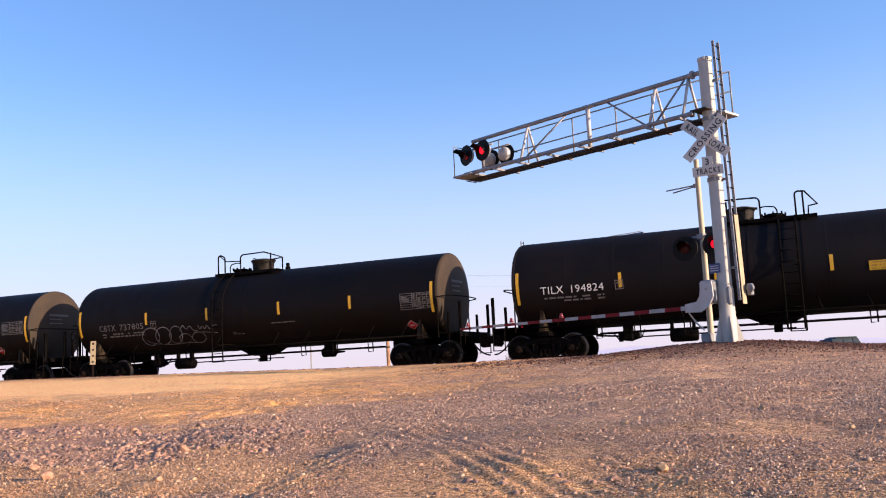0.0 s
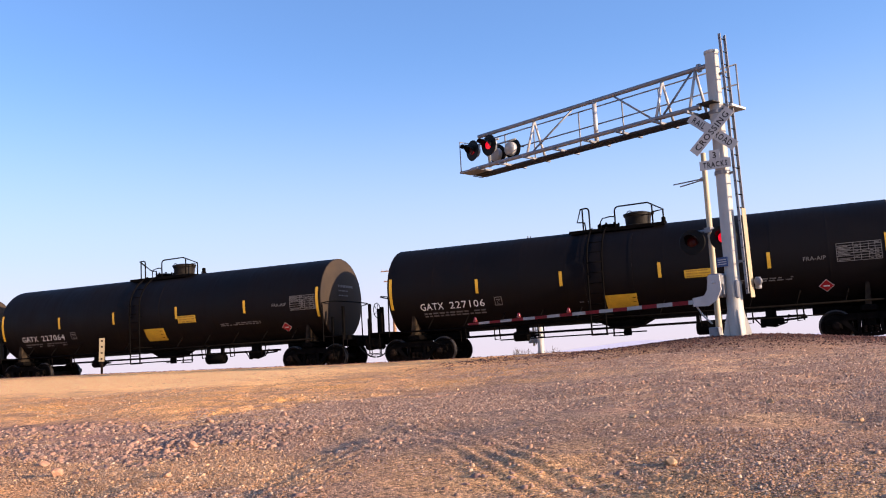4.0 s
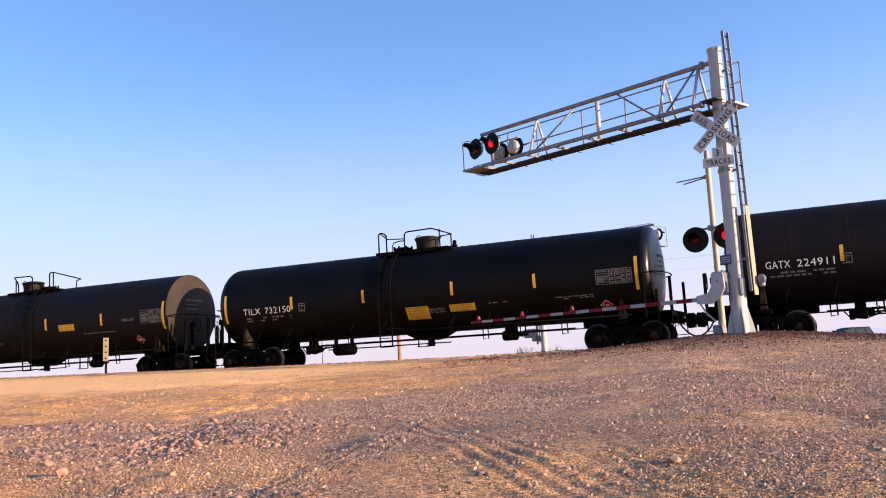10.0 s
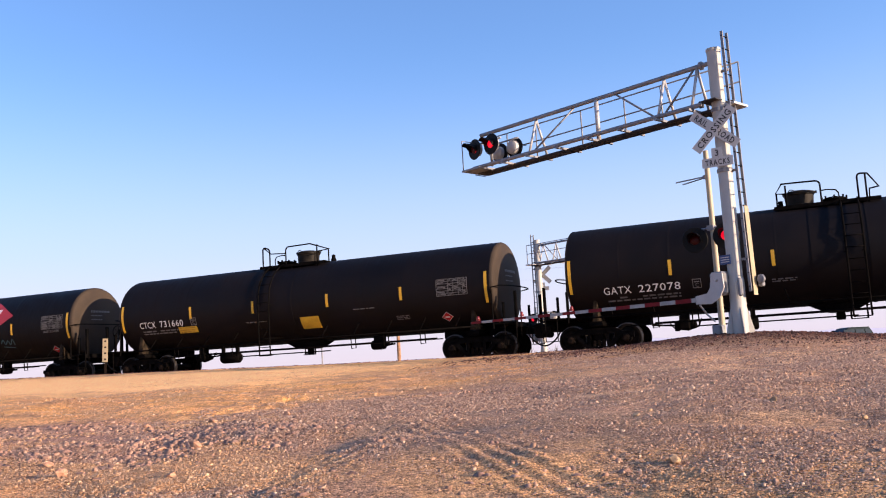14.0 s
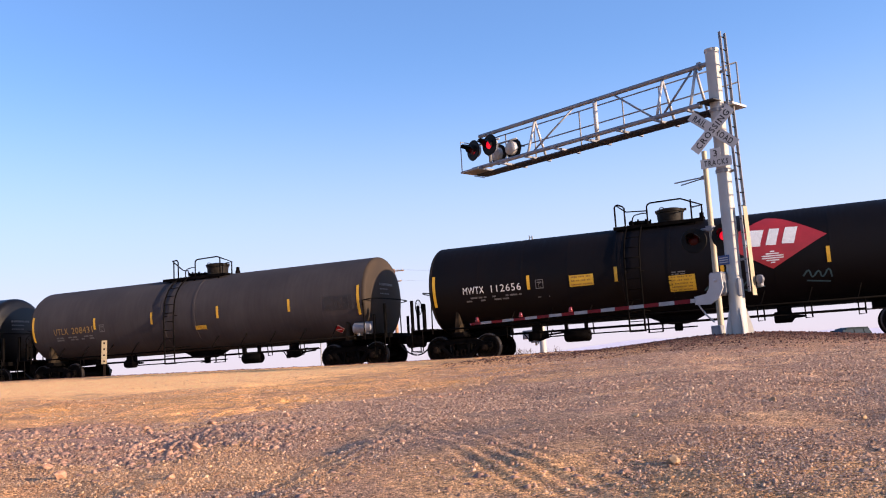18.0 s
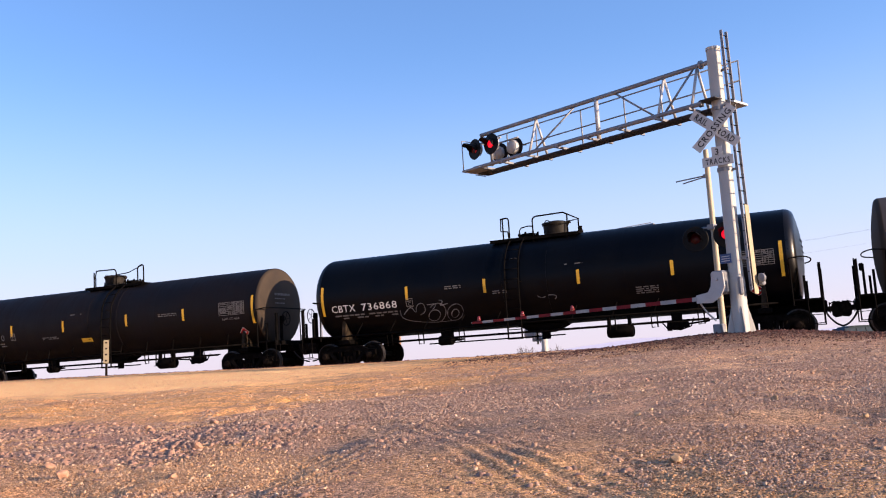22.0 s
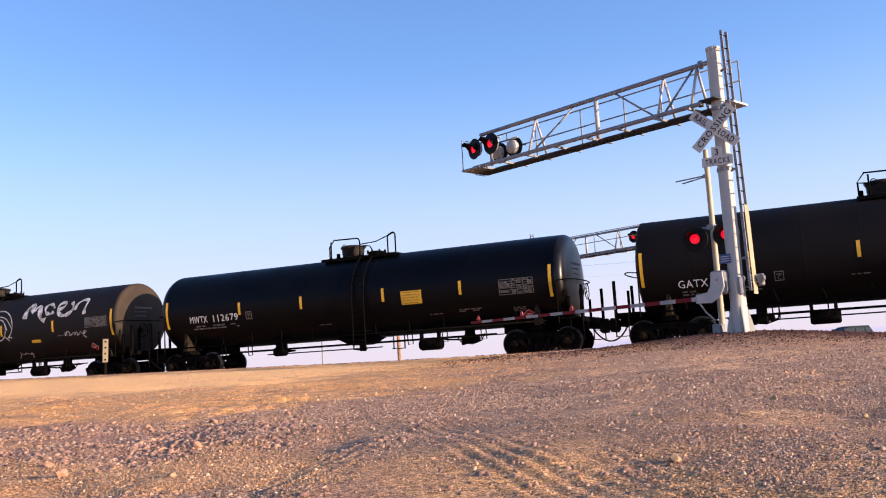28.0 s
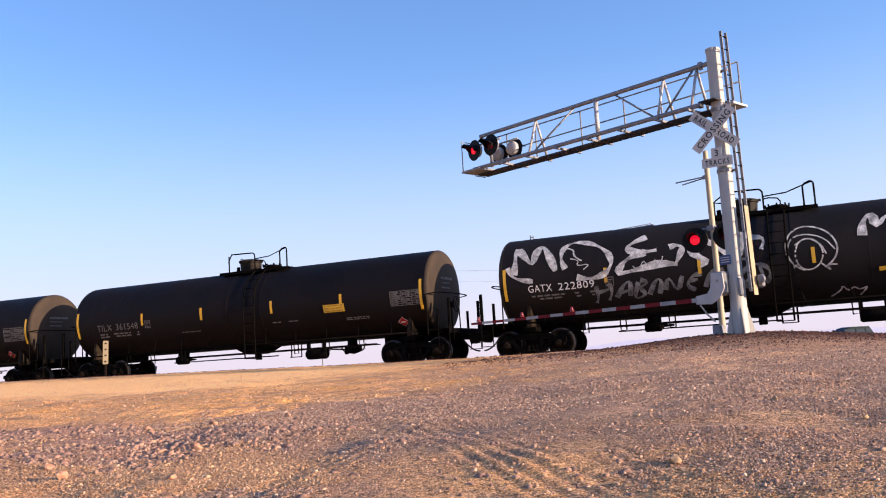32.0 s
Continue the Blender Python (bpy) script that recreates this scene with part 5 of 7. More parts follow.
TEAL_TAG_0 = [
    (0.05, [(0.88, -0.9), (1.17, -0.62), (1.26, -0.85), (1.53, -0.62), (1.51, -0.96), (1.89, -0.61), (1.88, -0.95), (2.26, -0.57), (2.23, -0.94), (2.68, -0.87)]),
    (0.05, [(0.98, -0.79), (1.63, -0.81), (2.28, -1.03)]),
    (0.05, [(3.68, -0.7), (3.87, -0.44), (3.93, -0.79), (4.14, -0.47), (4.2, -0.82), (4.41, -0.42), (4.47, -0.81)]),
    (0.05, [(3.69, -0.81), (4.51, -0.91)]),
]
TEAL_TAG = TEAL_TAG_0
EMBLEM = [(1.59, 0.5), (2.96, 1.39), (3.34, 1.3), (4.6, 0.51), (3.06, -0.37)]


# x: the car's middle at the clip's start; marks: text, start, height on the side, letter height, length, ink
CARS = []
CARS.append(dict(x=-1.13, flip=True, paint="tank_brown", marks=("TILX 194824", -7.0, -0.36, 0.238, 2.05, "white"), plates=((2.6, -0.4, 0.85, 0.27, "wide"),), notes=((3.5, -0.62, 1.2, 1),), label="dusty black tank car with white stencilled marks", deck=True))
CARS.append(dict(x=-19.68, flip=False, paint="tank_black", marks=("CBTX 737805", -6.78, -0.46, 0.238, 2.2, "data"), panel=(6.55, -0.5, 1.17, 0.54), placard=(6.81, -1.11), notes=((1.26, -0.62, 1.0, 1), (-0.54, -0.9, 0.5, 2)), tag="bubble", label="dusty black tank car with outlined spray graffiti", plates=(), tag_off=0.06))
CARS.append(dict(x=-38.12, flip=False, paint="tank_black", sharp=True, marks=("GATX 227106", -6.73, -0.76, 0.24, 2.35, "white"), panel=(6.41, -0.3, 1.16, 0.5), placard=(6.06, -0.98), plates=((-0.35, -1.36, 0.98, 0.62, "plain"), (2.15, -0.4, 0.82, 0.24, "wide")), notes=((3.4, -0.62, 1.8, 2), (-1.4, -0.9, 0.5, 1)), words=(("FRA-AIP", 5.5, -0.2, 0.11, 0.62),), label="black tank car with yellow notice plates", deck=True, strip_off=(-0.16, -0.15, -0.22, 0)))
CARS.append(dict(x=-56.57, flip=False, paint="tank_black", sharp=True, marks=("GATX 227064", -6.78, -0.77, 0.232, 2.36, "white"), panel=(6.58, -0.36, 1.15, 0.5), placard=(6.24, -0.98), plates=((-0.25, -1.17, 0.95, 0.55, "plain"), (1.48, -0.49, 0.84, 0.27, "wide")), notes=((3.4, -0.66, 1.8, 2),), words=(("FRA-AIP", 5.8, -0.18, 0.11, 0.62),), label="black tank car with yellow notice plates", deck=True, strip_off=(-0.16, -0.15, -0.22, 0)))
CARS.append(dict(x=-74.85, flip=False, paint="tank_brown", badge_gap=0.2, marks=("GATX 224911", -6.93, -0.38, 0.216, 1.88, "white"), panel=(6.47, -0.38, 1.13, 0.46), placard=(6.95, -1.12), plates=((-0.68, -1.5, 1.05, 0.62, "plain"), (-1.88, -0.89, 0.5, 0.14, "")), notes=((1.62, -0.5, 0.9, 1), (4.62, -0.72, 1.0, 2)), words=(("FRA AIP", 4.62, -0.58, 0.1, 0.55),), label="dusty brown-black tank car with a yellow plate", strip_off=(-0.43, -0.34, -0.14, -0.17)))
CARS.append(dict(x=-93.26, flip=False, paint="tank_gloss", marks=("TILX 732150", -6.98, -0.4, 0.235, 2.07, "white"), panel=(6.44, -0.4, 1.13, 0.46), placard=(6.64, -1.12), plates=((-0.31, -1.12, 0.85, 0.5, "tall"), (1.33, -0.91, 0.92, 0.27, "wide")), notes=((0.56, -0.75, 0.6, 3), (2.74, -0.7, 1.2, 1), (5.04, -0.7, 1.25, 2)), label="glossy black tank car with yellow and white plates", strip_off=(-0.43, -0.34, -0.14, -0.17)))
CARS.append(dict(x=-111.71, flip=True, paint="tank_brown", sharp=True, marks=("GATX 227078", -6.75, -0.77, 0.24, 2.38, "white"), panel=(6.61, -0.38, 1.17, 0.5), placard=(6.3, -1.05), plates=((2.28, -0.42, 0.83, 0.26, "wide"),), notes=((-1.75, -0.72, 0.7, 2), (3.55, -0.6, 1.7, 1)), words=(("FRA-AIP", 5.65, -0.24, 0.11, 0.62),), label="dusty black tank car with a yellow notice", deck=True, strip_off=(-0.2, -0.1, -0.07, 0)))
CARS.append(dict(x=-130.08, flip=False, paint="tank_brown", marks=("CTCX 731660", -6.94, -0.55, 0.255, 2.13, "white"), panel=(5.94, -0.3, 1.12, 0.56), placard=(6.16, -1.08), plates=((-5.09, -0.87, 0.88, 0.26, "wide"), (0.42, -1.12, 0.78, 0.5, "plain")), notes=((-1.94, -0.66, 0.9, 1), (2.66, -0.5, 0.9, 1), (4.26, -0.9, 0.5, 3)), tag="small", label="dusty brown-black tank car with yellow plates", tag_off=0.06))
CARS.append(dict(x=-148.53, flip=False, paint="tank_black", marks=("MWTX 112656", -6.73, -0.3, 0.238, 2.05, "white"), panel=(6.3, -0.2, 1.16, 0.54), placard=(6.75, -1.16), plates=((-3.05, -0.36, 0.78, 0.36, "wide"), (0.05, -0.82, 0.78, 0.52, "tall")), notes=((0.05, -0.2, 0.5, 3), (-4.15, -0.6, 0.4, 1)), words=(("AAR ST-454", 6.4, -0.36, 0.11, 0.85),), tag="emblem", badge_gap=0.5, label="black tank car with a large red diamond emblem", tag_off=0.15))
CARS.append(dict(x=-166.96, flip=False, paint="tank_grey", panel_ink="dark", air_tank=True, marks=("UTLX 208431", -6.64, -0.42, 0.255, 2.1, "gold"), panel=(6.33, -0.4, 1.14, 0.48), placard=(6.68, -1.2), plates=((0.56, -0.7, 0.5, 0.16, "wide"),), notes=(), label="faded grey-brown tank car with yellow stencilled marks", deck=True, strip_off=(0, 0.05, 0.02, 0.26)))
CARS.append(dict(x=-185.3, flip=False, paint="tank_blue", marks=("CBTX 736868", -7.44, -0.55, 0.250, 2.6, "white"), panel=(6.36, -0.26, 1.16, 0.44), placard=(6.96, -1.06), plates=(), notes=((-2.99, 0.0, 0.6, 2), (-1.29, -0.3, 0.5, 2), (1.21, 0.35, 0.6, 1), (3.41, -0.6, 0.7, 4), (-0.69, 0.75, 0.5, 1)), tag="bubble_side", label="glossy blue-black tank car with spray graffiti", tag_off=-0.09, deck=True))
CARS.append(dict(x=-203.83, flip=True, paint="tank_brown", marks=("TCBX 305510", -7.49, -0.47, 0.255, 2.45, "data"), panel=(6.21, -0.26, 1.14, 0.48), placard=(7.15, -0.99), plates=((-0.79, -0.84, 0.55, 0.18, ""),), notes=((-1.29, 0.35, 0.6, 1), (-2.89, -0.5, 0.9, 2), (3.31, 0.0, 0.9, 2)), words=(("AAR ST-454", 6.31, -0.45, 0.09, 0.8),), label="dusty brown-black tank car with faded marks", strip_off=(-0.18, -0.13, 0.04, -0.07)))
CARS.append(dict(x=-222.29, flip=True, paint="tank_black", sharp=True, marks=("GATX 226985", -6.73, -0.79, 0.248, 2.42, "white"), panel=(6.29, -0.32, 1.17, 0.5), placard=(6.04, -0.98), plates=((-0.89, -0.93, 0.85, 0.23, "wide"),), notes=((-1.91, -0.8, 0.5, 1), (3.29, -0.6, 1.8, 2)), words=(("FRA-AIP", 5.39, -0.21, 0.11, 0.62),), label="black tank car with a yellow notice", deck=True, strip_off=(-0.2, -0.1, -0.07, 0)))
CARS.append(dict(x=-240.72, flip=True, paint="tank_blue", marks=("MWTX 112679", -6.7, -0.5, 0.264, 2.24, "white"), panel=(5.97, -0.46, 1.17, 0.5), placard=(6.82, -1.25), plates=((2.37, -0.5, 0.78, 0.47, "tall"),), notes=((-1.48, -1.0, 0.9, 1), (3.32, -0.95, 0.5, 1), (4.42, -0.86, 0.85, 2), (6.32, -0.95, 0.45, 3)), label="glossy blue-black tank car with white marks", strip_off=(0.05, -0.12, 0.03, 0)))
CARS.append(dict(x=-259.05, flip=True, paint="tank_dusty", marks=("GATX 222809", -7.0, -0.43, 0.232, 2.2, "white"), panel=(6.35, -0.26, 1.13, 0.4), placard=(6.5, -1.15), plates=((3.3, -0.72, 0.48, 0.13, ""),), notes=((4.8, -0.5, 0.8, 1),), tag="wild", label="brown-black tank car covered in white graffiti", tag_off=-0.1))
CARS.append(dict(x=-277.6, flip=True, paint="tank_brown", marks=("TILX 361548", -6.75, -0.42, 0.255, 2.1, "data"), panel=(6.55, -0.46, 1.15, 0.5), placard=(6.85, -1.09), plates=((3.85, -0.48, 0.86, 0.28, "wide"),), notes=((-2.6, -0.75, 0.9, 1), (1.6, -0.68, 1.1, 1), (4.7, -0.75, 0.9, 2)), label="dusty black tank car with a yellow notice"))
CARS.append(dict(x=-296.01, flip=False, paint="tank_brown", marks=None, panel=(6.45, -0.48, 1.17, 0.56), placard=(6.5, -1.12), plates=(), notes=(), label="dusty brown-black tank car", deck=True))


def build_train():
    base = {}
    out = []
    for i, spec in enumerate(CARS):
        key = (spec["flip"], bool(spec.get("deck")), bool(spec.get("sharp")))
        if key in base:
            car = copy_thing(base[key], pose(0, TRACK_Y, 0))
        else:
            car = base[key] = build_car(*key)
        out.append((car, spec["x"]))
    for i, (car, x) in enumerate(out):
        tagged(car, CARS[i]["label"])
        mark_car(car, CARS[i], 100 + i)
        car.matrix_basis = pose(x, TRACK_Y, 0)
    return out


train = build_train()


# ---- crossing signals ----
FLASHERS = []


def lamp_unit(parent, c, yaw, lit="", name="flasher"):
    """A round black backing with a red lens under a long hood; faces local +y turned by yaw. lit: on or off at the start, empty for one that stays dark."""
    m = Matrix.Translation(c) @ Matrix.Rotation(radians(yaw), 4, 'Z') @ AX["y"]
    sh = Shape().lathe([(0.0, -0.035), (0.20, -0.03), (0.29, -0.012), (0.30, 0.0), (0.29, 0.012), (0.11, 0.012)], m, 32)
    b = part(name, sh, M["lampblack"], parent, "round black signal backing")
    part("lamp_back", Shape().lathe([(0.0, -0.20), (0.13, -0.195), (0.19, -0.15), (0.20, -0.034)], m, 20), M["alu"], b, "grey metal lamp housing")
    sh = Shape()
    n = 20
    vs, fs = [], []
    for i in range(n + 1):
        a = radians(-25 + 230 * i / n)
        ext = 0.36 if 25 < math.degrees(a) < 155 else 0.36 * max(0.25, 1 - abs(math.degrees(a) - 90) / 150)
        for r, h in ((0.150, 0.0), (0.150, ext), (0.143, ext), (0.143, 0.0)):
            vs.append(m @ Vector((r * math.cos(a), -r * math.sin(a), h)))
    for i in range(n):
        for k in range(4):
            fs.append((i * 4 + k, i * 4 + (k + 1) % 4, i * 4 + 4 + (k + 1) % 4, i * 4 + 4 + k))
    sh.add(vs, fs, False)
    part("hood", sh, M["lampblack"], b)
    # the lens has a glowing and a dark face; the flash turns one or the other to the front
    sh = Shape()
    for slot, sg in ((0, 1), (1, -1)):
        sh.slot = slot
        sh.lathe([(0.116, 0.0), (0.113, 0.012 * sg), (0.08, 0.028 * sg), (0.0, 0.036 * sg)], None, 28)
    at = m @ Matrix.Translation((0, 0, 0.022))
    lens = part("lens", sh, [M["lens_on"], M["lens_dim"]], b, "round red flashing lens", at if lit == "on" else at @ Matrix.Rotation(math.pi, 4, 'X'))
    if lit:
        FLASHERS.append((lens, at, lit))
    return b


def flat_text(parent, name, body, height, m, mat, width=None, spacing=1.05, bold=0.004):
    """Letters centred on m, in its x and z, standing 5 mm off along its y."""
    me = text_mesh(body, height, spacing, bold)
    xs = [v.co.x for v in me.vertices]
    mid, wd = (max(xs) + min(xs)) / 2, max(xs) - min(xs)
    k = width / wd if width else 1.0
    me.transform(m @ Matrix(((-k, 0, 0, mid * k), (0, 0, 1, 0.005), (0, 1, 0, -height / 2), (0, 0, 0, 1))))
    me.materials.append(mat)
    me.name = name
    ob = new(name, me)
    ob.parent = parent
    return ob


def build_signal(at, near):
    """Cantilever flashing signal with gate. Local x runs out along the arm, y towards the traffic, z up from the foundation."""
    sg = thing("crossing_signal", at, "silver cantilever railway crossing signal with red flashers" + (" and lowered striped gate" if near else ""), "crossing signal", "signals at the crossing")
    sh = Shape().lathe([(0.175, -0.05), (0.175, 1.15), (0.165, 1.17), (0.158, 1.2), (0.152, 6.40), (0.165, 6.40), (0.165, 6.46), (0.0, 6.50)], Matrix(), 28)
    mast = part("mast", sh, M["alu_white"], sg)
    sh = Shape().box((0, 0, -0.07), (0.58, 0.58, 0.05))
    for k in range(4):
        a = math.pi / 4 + k * math.pi / 2
        mm = Matrix.Rotation(a, 4, 'Z')
        vs = [mm @ Vector(p) for p in ((0.15, -0.012, -0.05), (0.31, -0.012, -0.05), (0.29, -0.012, 0.10), (0.17, -0.012, 0.58), (0.15, -0.012, 0.58), (0.15, 0.012, -0.05), (0.31, 0.012, -0.05), (0.29, 0.012, 0.10), (0.17, 0.012, 0.58), (0.15, 0.012, 0.58))]
        sh.add(vs, [(0, 1, 2, 3, 4), (9, 8, 7, 6, 5), (0, 5, 6, 1), (1, 6, 7, 2), (2, 7, 8, 3), (3, 8, 9, 4), (4, 9, 5, 0)])
    part("base_plate", sh, M["alu_white"], sg)
    part("footing", Shape().box((0, 0, -0.33), (0.9, 0.9, 0.46), bev=0.03), M["concrete"], sg)
    for z in (3.62, 5.02):
        part("clamp", Shape().lathe([(0.153, z - 0.04), (0.176, z - 0.04), (0.176, z + 0.04), (0.153, z + 0.04)], Matrix(), 24), M["galv"], mast)
    # truss arm: one top chord, two bottom chords, walkway between
    zb, zt, L = 5.15, 6.16, 7.55
    yb = 0.36
    top = part("top_chord", Shape().tube([(0.10, 0, zt), (7.55, 0, zt)], 0.055, 12).lathe([(0.10, -0.03), (0.10, 0.03)], Matrix.Translation((0.34, 0, zt)) @ AX["x"], 14), M["galv"], sg)
    for sy in (1, -1):
        part("bottom_chord", Shape().tube([(0.20, sy * yb, zb), (L, sy * yb, zb)], 0.055, 12), M["galv"], sg)
    part("saddle_plate", Shape().box((0.06, 0.0, zb + 0.065), (0.40, 0.78, 0.02)).box((0.23, 0.34, zb), (0.10, 0.06, 0.14)), M["walkway"], sg, "dark steel saddle plates")
    arm_x = [0.45, 1.35, 3.38, 5.42, 7.0]
    for i, x in enumerate(arm_x[:-1]):
        for sy in ((0,) if i == 2 else (1, -1)):
            part("truss_upright", Shape().tube([(x, 0, zt - 0.04), (x + (0.0 if i % 2 else 0.0), sy * yb, zb + (0.03 if sy else -0.06))], 0.034 if sy else 0.058, 8), M["alu"], sg)
        part("cross_tie", Shape().box((x, 0, zb - 0.085), (0.06, 1.10, 0.05)), M["galv"], sg)
    for xa, xb in ((5.2, 4.1), (1.5, 2.75), (1.15, 0.55)):
        part("truss_diagonal", Shape().tube([(xa, yb, zb + 0.05), (xb, 0.0, zt - 0.05)], 0.026, 8), M["galv"], sg)
    for x in (2.4, 4.4, 6.3):
        part("cross_tie", Shape().box((x, 0, zb - 0.085), (0.06, 1.10, 0.05)), M["galv"], sg)
    sh = Shape()
    for k in range(8):
        sh.box((3.75, -0.34 + 0.055 * k, zb - 0.10), (7.9, 0.018, 0.04))
    for k in range(41):
        sh.box((-0.2 + 0.2 * k, -0.15, zb - 0.11), (0.015, 0.42, 0.02))
    part("walkway_grating", sh, M["walkway"], sg)
    # handrail behind the truss
    for z in (zb + 0.55, zb + 1.02):
        part("handrail", Shape().tube([(-0.30, -0.52, z), (7.75, -0.52, z)], 0.019, 8), M["galv"], sg)
    for x in (-0.30, 1.8, 2.9, 4.3, 5.9, 7.0):
        part("rail_post", Shape().tube([(x, -0.52, zb - 0.05), (x, -0.52, zb + 1.02)], 0.02, 8), M["galv"], sg)
    # platform beside the mast and at the tip
    part("platform", Shape().box((-0.22, -0.28, zb - 0.04), (0.36, 0.62, 0.05)), M["alu"], sg)
    sh = Shape().box((7.5, 0.08, zb - 0.05), (0.70, 0.95, 0.05))
    sh.tube([(7.84, 0.5, zb - 0.03), (7.84, 0.5, zb + 0.85), (7.84, -0.52, zb + 0.85)], 0.016, 6)
    part("tip_platform", sh, M["galv"], sg)
    # flasher pairs at the tip: two towards the traffic, two away
    sh = Shape().tube([(7.05, 0.12, zb), (7.05, 0.12, zb + 0.95)], 0.045, 10)
    sh.tube([(6.66, 0.12, zb + 0.74), (7.62, 0.12, zb + 0.74)], 0.028, 8)
    sh.tube([(6.3, -0.2, zb + 0.70), (7.3, -0.2, zb + 0.70)], 0.026, 8)
    part("lamp_bracket", sh, M["galv"], sg)
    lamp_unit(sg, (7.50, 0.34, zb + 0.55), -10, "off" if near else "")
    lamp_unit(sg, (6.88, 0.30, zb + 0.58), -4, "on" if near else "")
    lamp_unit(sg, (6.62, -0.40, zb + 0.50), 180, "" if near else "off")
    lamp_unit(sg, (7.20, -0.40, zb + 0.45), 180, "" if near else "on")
    # ladder beside the mast, with its guard panel
    lean = Matrix.Rotation(radians(0.8), 4, 'Y')
    for y in (0.06, -0.16):
        part("ladder_rail", Shape().box((-0.315, y, 3.83), (0.062, 0.024, 5.92), lean), M["galv"], sg)
    for k in range(20):
        z = 0.98 + 0.3 * k
        x = -0.315 + 0.014 * (z - 3.8)
        part("rung", Shape().tube([(x, 0.082, z), (x, -0.18, z)], 0.014, 6), M["frame"], sg)
    # the guard's cream holds the yellow of the sun on its face
    part("ladder_guard", Shape().box((-0.375, -0.10, 1.78), (0.012, 0.17, 1.98), lean), M["plate_cream"], sg, "metal ladder guard panel tinted cream for the sunlight")
    for z in (1.6, 3.6, 5.9):
        part("ladder_bracket", Shape().box((-0.22, -0.04, z), (0.16, 0.05, 0.05)), M["galv"], sg)
    part("bell_box", Shape().box((-0.47, -0.24, 1.10), (0.11, 0.13, 0.26), bev=0.02).lathe([(0.09, -0.03), (0.10, 0.0), (0.08, 0.03), (0.0, 0.045)], Matrix.Translation((-0.51, -0.16, 1.13)) @ AX["y"], 16), M["galv"], sg)
    # crossbuck and track count plate
    for word, ang in (("RAIL     ROAD", 41), ("CROSSING", -45)):
        mm = Matrix.Translation((0.02, 0.27 if ang < 0 else 0.24, 4.55)) @ Matrix.Rotation(radians(18), 4, 'Z') @ Matrix.Rotation(radians(-ang), 4, 'Y')
        bl = part("crossbuck_blade", Shape().box((0, 0, 0), (1.24, 0.012, 0.23), mm.to_3x3().to_4x4()), M["signwhite"], sg, "white blade with black letters", Matrix.Translation(mm.translation))
        if near:
            mt = mm.to_3x3().to_4x4() @ Matrix.Translation((0, 0.006, 0))
            flat_text(bl, "letters", word, 0.135, mt, M["dark"], 1.04, 1.2)
    mm = Matrix.Rotation(radians(18), 4, 'Z')
    pl = part("tracks_plate", Shape().box((0, 0, 0), (0.68, 0.012, 0.21), mm).box((0, 0, 0.21), (0.23, 0.012, 0.23), mm), M["signwhite"], sg, "white plate with black letters", Matrix.Translation((0.02, 0.25, 3.80)))
    if near:
        flat_text(pl, "letters", "TRACKS", 0.122, mm @ Matrix.Translation((0, 0.006, 0)), M["dark"], 0.53, 1.3)
        flat_text(pl, "letters", "3", 0.14, mm @ Matrix.Translation((0, 0.006, 0.21)), M["dark"])
    part("sign_bracket", Shape().box((0.02, 0.19, 4.6), (0.06, 0.12, 0.10)).box((0.02, 0.19, 3.95), (0.06, 0.12, 0.10)), M["galv"], sg)
    # mast flashers on a cross arm
    part("lamp_crossarm", Shape().tube([(1.08, -0.40, 2.45), (0.22, -0.40, 2.45)], 0.026, 8).box((0.71, -0.42, 2.45), (0.16, 0.16, 0.12)).tube([(1.06, -0.40, 2.45), (1.06, -0.44, 2.20)], 0.02, 6).tube([(0.28, -0.40, 2.45), (0.28, -0.44, 2.20)], 0.02, 6), M["galv"], sg)
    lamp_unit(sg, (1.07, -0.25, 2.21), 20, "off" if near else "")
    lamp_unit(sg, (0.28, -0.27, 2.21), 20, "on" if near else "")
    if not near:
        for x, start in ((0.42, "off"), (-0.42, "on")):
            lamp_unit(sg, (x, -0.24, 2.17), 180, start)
    if not near:
        part("signal_case", Shape().box((-0.92, 0.0, 1.40), (0.72, 0.4, 0.48), bev=0.03).box((-0.48, 0.05, 1.08), (0.62, 0.34, 0.26), bev=0.03).tube([(-0.92, 0.0, 1.2), (-0.3, 0.0, 1.2)], 0.05, 8), M["galv"], sg)
        return sg
    part("notice", Shape().box((0.10, 0.20, 1.61), (0.27, 0.012, 0.21)), M["signblue"], sg, "small blue notice plate")
    sh = Shape()
    for k in range(3):
        sh.box((0.10, 0.209, 1.66 - 0.05 * k), (0.21, 0.004, 0.018))
    part("notice_lines", sh, M["signwhite"], sg)
    # second slim pole with aerial
    pole = part("slim_pole", Shape().lathe([(0.075, 0.0), (0.07, 0.9), (0.06, 4.28), (0.0, 4.30)], Matrix.Translation((0.70, -0.45, 0)), 16), M["pole_sun_cream"], sg, "slim white pole tinted cream for the sunlight")
    sh = Shape().tube([(0.70, -0.45, 3.68), (1.56, -0.45, 3.68)], 0.016, 6)
    sh.tube([(0.70, -0.45, 3.66), (1.38, -0.45, 3.60)], 0.016, 6)
    sh.box((0.76, -0.45, 3.67), (0.12, 0.05, 0.09))
    part("aerial", sh, M["galv"], pole)
    part("junction_box", Shape().box((0.62, -0.15, 0.08), (0.22, 0.22, 0.24), bev=0.02), M["galv"], sg)
    sh = Shape().tube([(0.60, 0.0, 0.28), (0.66, 0.22, 0.45), (0.76, 0.30, 0.66), (0.64, 0.30, 0.84)], 0.02, 8)
